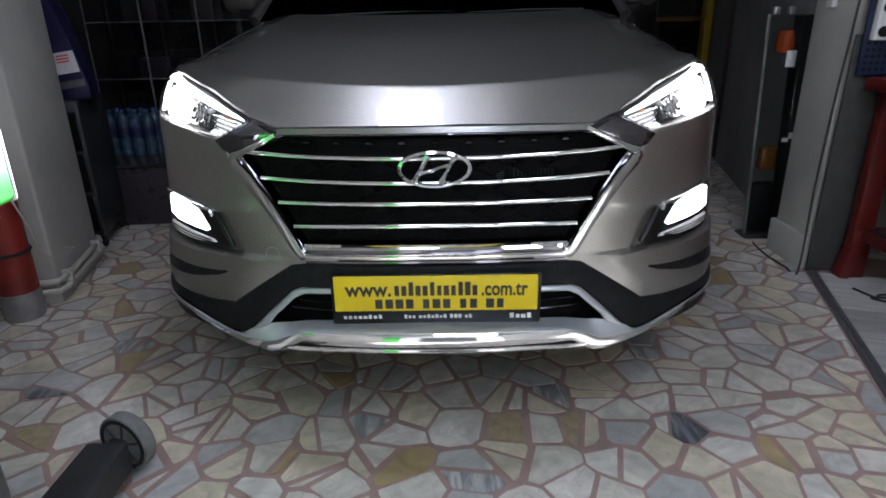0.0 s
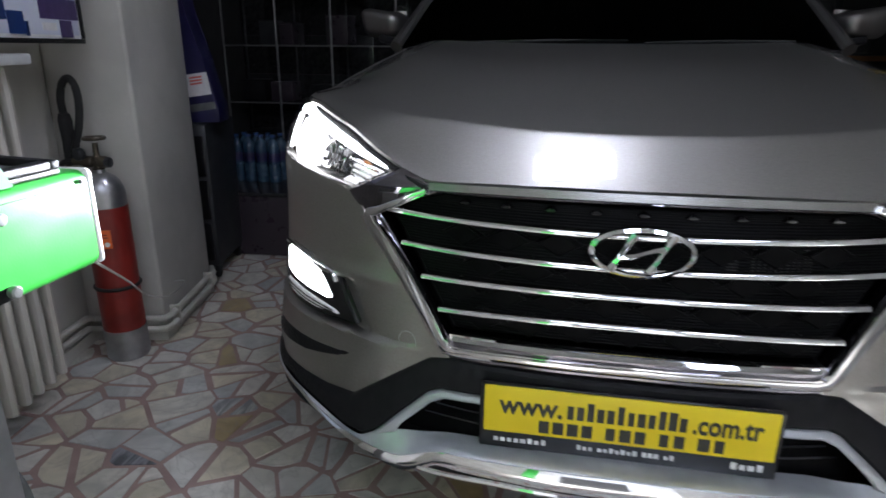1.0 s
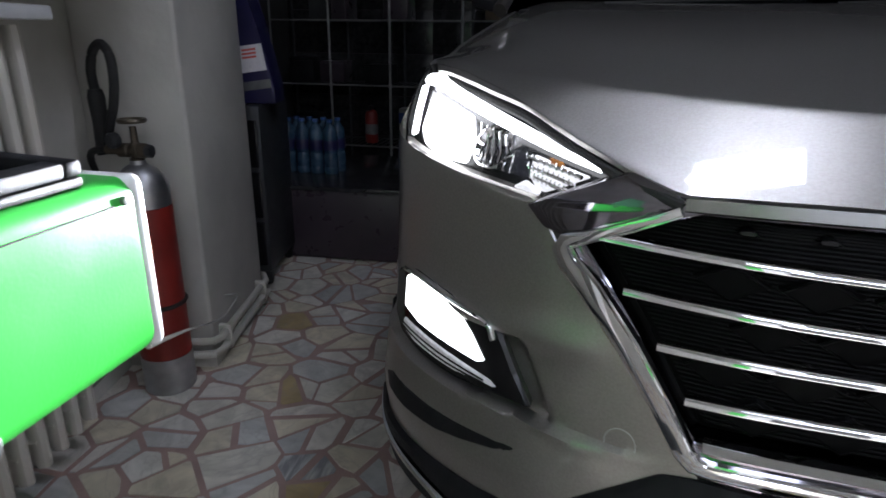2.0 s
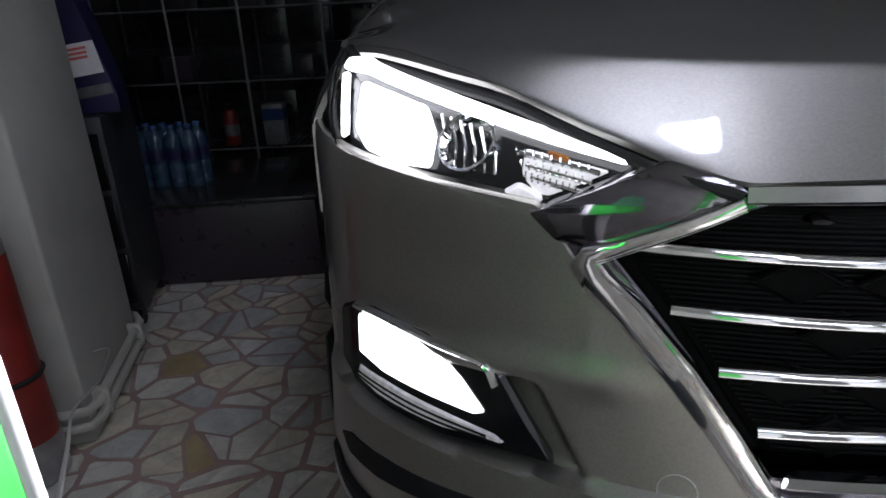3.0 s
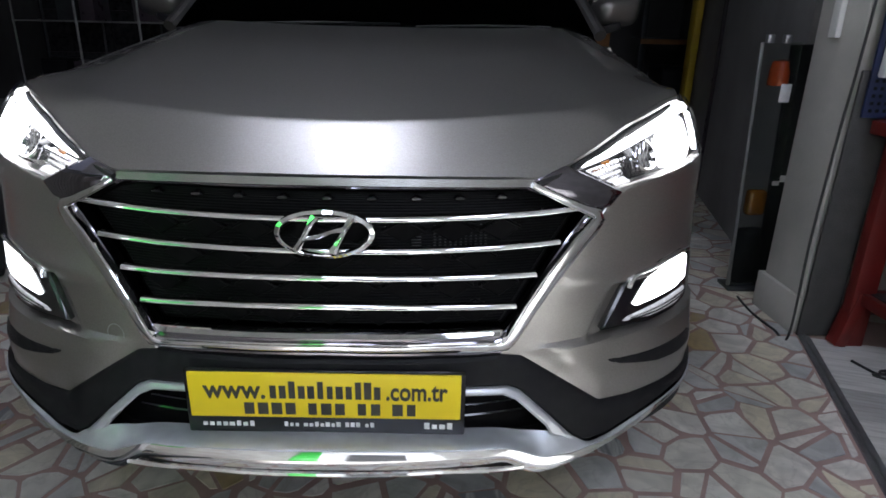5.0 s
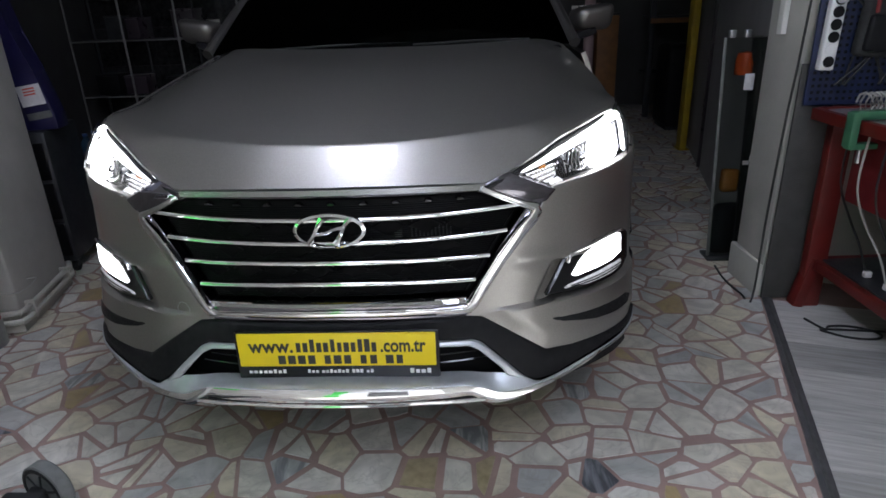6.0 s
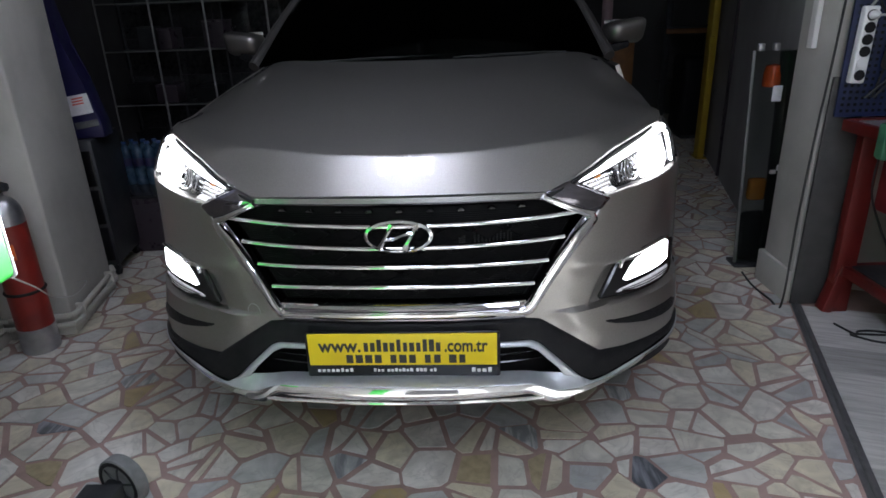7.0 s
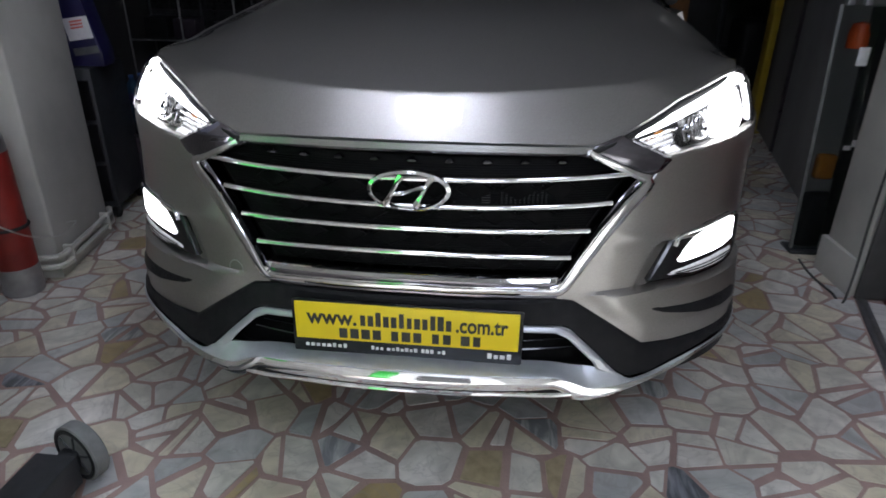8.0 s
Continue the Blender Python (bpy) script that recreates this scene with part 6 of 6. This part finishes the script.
part("coil", tube([bpos(-0.25 + 0.06 + 0.004 * math.sin(i), -0.06 + 0.0022 * i, BZ + 0.062 + 0.04 * math.sin(i / 8 * math.tau)) + BU * (0.04 * math.cos(i / 8 * math.tau)) for i in range(88)], 0.004, 6), M_CABLEGREY, spring)
reel = thing("motor_unit", "black motor unit on the lower bench shelf", "motor", bpos(-0.35, 0.25, 0.224))
part("drum", spin([(0.0, -0.09), (0.10, -0.09), (0.12, -0.07), (0.12, 0.07), (0.10, 0.09), (0.0, 0.09)], Matrix.Translation(bpos(-0.30, 0.25, 0.364)) @ pose(0, 0, 0, 0, 90, BTURN), 24), M_BLACKSTEEL, reel)
part("base", box((0.2, 0.18, 0.02), Matrix.Translation(bpos(-0.30, 0.25, 0.234)) @ pose(0, 0, 0, 0, 0, BTURN), 0.004), M_BLACKSTEEL, reel)
for k in range(3):
    cb = thing("loose_cable", "loose cable hanging from the bench", "cable", bpos(-0.2 - 0.12 * k, 0.0, 0.6), "cables under the bench")
    part("cord", tube(spline([bpos(-0.22 - 0.10 * k, -0.10, BZ - 0.024), bpos(-0.20 - 0.1 * k, -0.09, 0.62), bpos(-0.17 - 0.1 * k, 0.0, 0.45), bpos(-0.18 - 0.12 * k, 0.05, 0.35), bpos(-0.22 - 0.12 * k, 0.08, 0.225)], 6), 0.0045, 6), (M_CABLE, M_CABLEGREY, M_CABLE)[k], cb)
    part("connector", box((0.03, 0.02, 0.025), Matrix.Translation(bpos(-0.22 - 0.12 * k, 0.08, 0.238)), 0.004), M_LABEL, cb, "white connector")
ring = thing("floor_cable", "loop of black cable lying on the laminate floor", "cable", rpos(1.0, 0.3, 0.005))
part("cord", tube(spline([rpos(1.06, 0.14, 0.006)] + [rpos(0.98 + 0.05 * math.sin(a), 0.30 - 0.10 * math.cos(a), 0.006) for a in [i / 10 * math.tau for i in range(11)]] + [rpos(1.03, 0.5, 0.006)], 5), 0.005, 8), M_CABLE, ring)

# ---- back right: yellow post, far things in the dim ----
ypost = thing("yellow_post", "yellow painted steel lift post beside the wall", "post", (2.26, 4.25, 0))
part("column", box((0.056, 0.12, 2.6), pose(2.245, 4.19, 1.30), 0.006), M_POSTYELLOW, ypost)
part("base_plate", box((0.09, 0.16, 0.012), pose(2.25, 4.19, 0.006), 0.002), M_POSTYELLOW, ypost)
part("bracket", box((0.04, 0.02, 0.09), pose(2.222, 4.12, 1.01), 0.004), M_POSTYELLOW, ypost)
pink = thing("pink_post", "pale pink painted post in the dim back room", "post", (1.607, 5.5, 0))
part("column", tube([(1.607, 5.5, 0.0), (1.607, 5.5, 2.8)], 0.055, 14), M_PINK, pink)
part("collar", tube([(1.607, 5.5, 0.0), (1.607, 5.5, 0.03)], 0.08, 14), M_PINK, pink)
shelf = thing("far_shelf", "orange shelf beam of a rack in the dim back room", "rack", (2.35, 5.8, 0))
for x in (2.20, 2.82):
    part("upright", box((0.06, 0.06, 1.6), pose(x + 0.15, 5.85, 0.80), 0.004), M_BLACKSTEEL, shelf)
part("beam", box((0.68, 0.04, 0.05), pose(2.66, 5.80, 1.04), 0.004), M_RUST, shelf, "dull orange beam")
for z in (0.45, 1.05):
    part("board", box((0.66, 0.4, 0.02), pose(2.66, 6.00, z + 0.03), 0.002), M_BLACKSTEEL, shelf)
crate = thing("crate", "dull orange crate in the dim back room", "crate", (1.83, 5.6, 0))
part("body", box((0.22, 0.26, 1.12), pose(1.81, 5.65, 0.56), 0.008), M_RUST, crate)
part("lid", box((0.23, 0.27, 0.02), pose(1.81, 5.65, 1.131), 0.004), M_BLACKSTEEL, crate)
machine = thing("floor_machine", "black covered machine in the dim back room", "machine", (2.50, 5.25, 0))
part("body", box((0.50, 0.45, 0.80), pose(2.57, 5.25, 0.43), 0.05, 3), M_BLACKPLASTIC, machine)
part("foot", box((0.44, 0.40, 0.03), pose(2.57, 5.25, 0.015), 0.004), M_BLACKSTEEL, machine)
conduit = thing("wall_conduit", "grey cable conduit running down the dim wall", "conduit", (2.15, 3.45, 0))
part("channel", bar((2.150, 3.45, 0.02), (2.150, 3.45, 2.8), 0.03, 0.03, 0.004), M_SLATE, conduit)
# ---- headlamp tester: green box on a black wheeled stand ----
tester = thing("headlamp_tester", "green headlamp tester on a black wheeled stand", "headlamp tester", (-1.05, -0.45, 0))
GX0, GX1, GY0, GY1, GZ0, GZ1 = -1.288, -0.868, -0.765, -0.212, 0.781, 0.935
bm = box((GX1 - GX0, GY1 - GY0 - 0.004, GZ1 - GZ0), pose((GX0 + GX1) / 2, (GY0 + GY1 - 0.004) / 2, (GZ0 + GZ1) / 2), 0.016, 4)
body = part("body", bm, M_GREEN, tester, "bright green enamelled body")
part("front_rim", box((GX1 - GX0 + 0.0016, 0.020, GZ1 - GZ0 + 0.0016), pose((GX0 + GX1) / 2, GY1 - 0.0110, (GZ0 + GZ1) / 2), 0.009, 3), M_WHITE, tester, "white front rim")
part("lens", box((GX1 - GX0 - 0.06, 0.006, GZ1 - GZ0 - 0.04), pose((GX0 + GX1) / 2, GY1 + 0.001, (GZ0 + GZ1) / 2), 0.002), M_CHROME, tester, "large front lens")
part("seam", box((0.0014, GY1 - GY0 - 0.05, 0.0014), pose(GX1 + 0.0002, (GY0 + GY1 - 0.03) / 2, GZ1 - 0.019)), M_BLACKPLASTIC, tester)
# the black lid lifts a little at its far side and frames a grey screen
LID = pose(GX1 - 0.008, -0.447, 0.9395, 0, 2.0, 0)
cover = part("top_cover", box((0.37, 0.36, 0.008), LID @ pose(-0.185, 0, 0), 0.003), M_BLACKPLASTIC, tester, "black top cover")
for x, y, w, d in ((-0.185, 0.172, 0.37, 0.016), (-0.185, -0.172, 0.37, 0.016), (-0.010, 0, 0.020, 0.328), (-0.362, 0, 0.016, 0.328)):
    part("lid_rail", box((w, d, 0.012), LID @ pose(x, y, 0.0105), 0.003), M_BLACKPLASTIC, cover)
part("screen", box((0.30, 0.30, 0.004), LID @ pose(-0.20, 0, 0.0062), 0.001), M_ALUDIM, cover, "grey screen")
fl = bmesh.new()
pr = [(-0.358, 0.935), (-0.665, 0.935), (-0.665, 1.14), (-0.461, 1.14)]
A = [fl.verts.new((GX1 - 0.001, y, z)) for y, z in pr]
B = [fl.verts.new((GX1 - 0.006, y, z)) for y, z in pr]
fl.faces.new(A)
fl.faces.new(B[::-1])
for i in range(4):
    fl.faces.new((A[i], B[i], B[(i + 1) % 4], A[(i + 1) % 4]))
part("side_flap", finish(fl), M_PALEGREEN, tester, "pale green side flap")
for y, z in ((-0.397, 0.899), (-0.397, 0.798)):
    part("slot", box((0.002, 0.030, 0.019), pose(GX1 - 0.0002, y - 0.010, z - 0.002), 0.0008), M_BLACKPLASTIC, tester, "dark oblong slot")
    part("knob", spin([(0.0, 0.0), (0.008, 0.0), (0.009, 0.003), (0.009, 0.010), (0.007, 0.012), (0.0, 0.0125)], pose(GX1, y, z, 0, 90, 0), 16), M_ALUDIM, tester, "grey screw knob")
for y in (-0.241, -0.398):
    part("rivet", spin([(0.0, 0.0), (0.004, 0.0), (0.0035, 0.004), (0.0, 0.005)], pose(GX1 - 0.001, y, 0.918, 0, 90, 0), 10), M_ALUDIM, tester)
part("mast", box((0.10, 0.12, 0.69), pose(-0.995, -0.44, 0.435), 0.006), M_SATIN, tester, "silver mast")
part("carriage", box((0.16, 0.16, 0.02), pose(-1.0, -0.44, 0.776), 0.004), M_BLACKSTEEL, tester)
part("cross_beam", bar((-1.40, -0.47, 0.10), (-0.903, -0.47, 0.075), 0.07, 0.06, 0.006), M_BLACKSTEEL, tester, "black base beam")
part("cross_beam", bar((-1.40, -0.90, 0.10), (-1.40, -0.10, 0.10), 0.07, 0.06, 0.006), M_BLACKSTEEL, tester)
ARM0, ARM1 = Vector((-0.850, -1.00, 0.075)), Vector((-0.850, -0.165, 0.075))
part("arm", bar(ARM0, ARM1, 0.105, 0.085, 0.004), M_BLACKSTEEL, tester, "black base arm")
part("arm_bracket", box((0.05, 0.06, 0.05), pose(-0.845, -0.148, 0.072), 0.006), M_BLACKSTEEL, tester)
for x, y, turn in ((-0.832, -0.108, -20), (-1.40, -0.04, -20), (-1.40, -0.96, -20)):
    wm = pose(x, y, 0.080, 90, 0, turn)
    w = part("wheel", spin([(0.060, -0.020), (0.076, -0.021), (0.080, -0.016), (0.080, 0.016), (0.077, 0.019), (0.060, 0.019)], wm, 36), M_TYREGREY, tester, "grey rubber wheel")
    part("wheel_ring", spin([(0.062, 0.0), (0.062, 0.0205), (0.066, 0.0215), (0.073, 0.0208), (0.075, 0.0185), (0.075, 0.0)], wm, 36), M_BLACKPLASTIC, w, "black ring")
    part("hub", spin([(0.0, 0.021), (0.014, 0.022), (0.017, 0.015), (0.058, 0.0135), (0.063, 0.017), (0.063, -0.012), (0.0, -0.012)], wm, 28), M_HUB, w, "dark olive spoked hub")
    for k in range(6):
        a = k / 6 * math.tau + 0.3
        part("spoke", bar(wm @ Vector((0.014 * math.cos(a), 0.014 * math.sin(a), 0.017)), wm @ Vector((0.060 * math.cos(a), 0.060 * math.sin(a), 0.0165)), 0.012, 0.006, 0.001), M_BLACKSTEEL, w)
part("tester_cable", tube(spline([(-0.872, -0.235, 0.785), (-1.094, 0.10, 0.608), (-1.362, 0.50, 0.39), (-1.50, 0.78, 0.262), (-1.565, 0.93, 0.222), (-1.615, 1.05, 0.21), (-1.66, 1.05, 0.205)], 8), 0.0024, 6), M_CABLEGREY, tester, "thin grey cable to the wall")

# ---- crazy paving ----
paving = thing("paving", "crazy paving of pale marble offcuts in reddish mortar", "floor", (0, 0, 0), kind="structure")
rnd = random.Random(21)
X0, X1, Y0, Y1 = -2.4, 3.1, -3.6, 6.5
CELL = 0.132
seeds = []
for i in range(int((X1 - X0) / CELL)):
    for j in range(int((Y1 - Y0) / CELL)):
        seeds.append((X0 + CELL * (i + 0.5 + rnd.uniform(-0.48, 0.48)), Y0 + CELL * (j + 0.5 + rnd.uniform(-0.48, 0.48))))
bins = {}
for s in seeds:
    bins.setdefault((int((s[0] - X0) / CELL), int((s[1] - Y0) / CELL)), []).append(s)


def clip(poly, n, d):
    """The part of a convex polygon where n.p <= d."""
    out = []
    for i in range(len(poly)):
        a, b = poly[i - 1], poly[i]
        fa, fb = n[0] * a[0] + n[1] * a[1] - d, n[0] * b[0] + n[1] * b[1] - d
        if (fa <= 0) != (fb <= 0):
            t = fa / (fa - fb)
            out.append((a[0] + t * (b[0] - a[0]), a[1] + t * (b[1] - a[1])))
        if fb <= 0:
            out.append(b)
    return out


def poly_area(p):
    return 0.5 * abs(sum(a[0] * b[1] - b[0] * a[1] for a, b in zip(p, p[1:] + p[:1])))


def cells():
    for s in seeds:
        ci, cj = int((s[0] - X0) / CELL), int((s[1] - Y0) / CELL)
        poly = [(s[0] - 0.3, s[1] - 0.3), (s[0] + 0.3, s[1] - 0.3), (s[0] + 0.3, s[1] + 0.3), (s[0] - 0.3, s[1] + 0.3)]
        for i in range(ci - 2, ci + 3):
            for j in range(cj - 2, cj + 3):
                for o in bins.get((i, j), ()):
                    if o is not s:
                        n = (o[0] - s[0], o[1] - s[1])
                        poly = clip(poly, n, n[0] * (o[0] + s[0]) / 2 + n[1] * (o[1] + s[1]) / 2)
        if len(poly) < 3:
            continue
        if poly_area(poly) > 0.013 and rnd.random() < 0.55:
            a = rnd.uniform(0, math.pi)
            c = (sum(p[0] for p in poly) / len(poly), sum(p[1] for p in poly) / len(poly))
            n = (math.cos(a), math.sin(a))
            d = n[0] * c[0] + n[1] * c[1] + rnd.uniform(-0.02, 0.02)
            for q in (clip(poly, n, d), clip(poly, (-n[0], -n[1]), -d)):
                if len(q) > 2:
                    yield q
        else:
            yield poly


def shrink(poly, g):
    """The convex polygon with each side moved in by about g."""
    if area2(poly) < 0:
        poly = poly[::-1]
    out = [tuple(p) for p in poly]
    for a, b in zip(poly, poly[1:] + poly[:1]):
        L = math.dist(a, b)
        if L < 1e-5:
            continue
        n = ((b[1] - a[1]) / L, -(b[0] - a[0]) / L)
        out = clip(out, n, n[0] * a[0] + n[1] * a[1] - g * rnd.uniform(0.4, 1.9))
        if len(out) < 3:
            return []
    return out


MARKED = [((-1.24, 0.24), M_STONE_DARK), ((-1.20, 0.55), M_STONE_GREY), ((-1.05, 0.53), M_STONE_GREY), ((-0.30, 0.085), M_STONE_GREY), ((0.397, 0.199), M_STONE_GREY),
          ((0.19, 0.076), M_STONE_OCHRE), ((0.405, 0.06), M_STONE_OCHRE), ((-1.17, -0.025), M_STONE_OCHRE), ((0.962, 0.147), M_STONE_DARK), ((0.727, 0.451), M_STONE_GREY), ((0.05, -0.2), M_STONE_GREY)]
far = bmesh.new()
near = []
for poly in cells():
    c = (sum(p[0] for p in poly) / len(poly), sum(p[1] for p in poly) / len(poly))
    off = (c[0] - RC.x) * RN.x + (c[1] - RC.y) * RN.y
    if off > 0.15 and c[1] < 1.2:
        continue
    if c[1] < 1.3:
        poly = clip(poly, (RN.x, RN.y), RN.x * RC.x + RN.y * RC.y - 0.002)
    q = shrink(poly, 0.0072)
    for chop in range(2):
        if len(q) > 3 and rnd.random() < 0.6:
            k = rnd.randrange(len(q))
            a, b, d = Vector(q[k - 1]), Vector(q[k]), Vector(q[(k + 1) % len(q)])
            n = ((b - a).normalized() + (b - d).normalized())
            if n.length > 0.2:
                n = n.normalized()
                q = clip(q, (n.x, n.y), n.dot(b) - rnd.uniform(0.003, 0.011))
    if len(q) < 3 or poly_area(q) < 0.0008:
        continue
    cc = (sum(p[0] for p in q) / len(q), sum(p[1] for p in q) / len(q))
    if -0.55 < cc[1] < 1.25 and -1.75 < cc[0] < 1.65 and len(near) < 300 and (cc[1] < 0.55 or abs(cc[0]) > 0.75):
        near.append((cc, q))
    else:
        zt = rnd.uniform(-0.0006, 0.0006)
        top = [far.verts.new((p[0], p[1], zt)) for p in q]
        bot = [far.verts.new((p[0], p[1], -0.018)) for p in q]
        far.faces.new(top)
        for i in range(len(q)):
            j = (i + 1) % len(q)
            far.faces.new((top[i], bot[i], bot[j], top[j]))
rest = part("stones", finish(far), M_STONE_FAR, paving, "pale marble offcuts")
tagged(rest, kind="stuff")
chosen = {}
for spot, mt in MARKED:
    k = min(range(len(near)), key=lambda i: math.dist(near[i][0], spot))
    chosen[k] = mt
for k, (cc, q) in enumerate(near):
    bm = bmesh.new()
    zt = rnd.uniform(-0.0006, 0.0006)
    top = [bm.verts.new((p[0] - cc[0], p[1] - cc[1], zt)) for p in q]
    bot = [bm.verts.new((p[0] - cc[0], p[1] - cc[1], -0.018)) for p in q]
    bm.faces.new(top)
    for i in range(len(q)):
        j = (i + 1) % len(q)
        bm.faces.new((top[i], bot[i], bot[j], top[j]))
    ob = new("stone", mesh_of("stone", finish(bm), chosen.get(k, M_STONE)))
    ob.parent = paving
    ob.location = (cc[0], cc[1], 0)
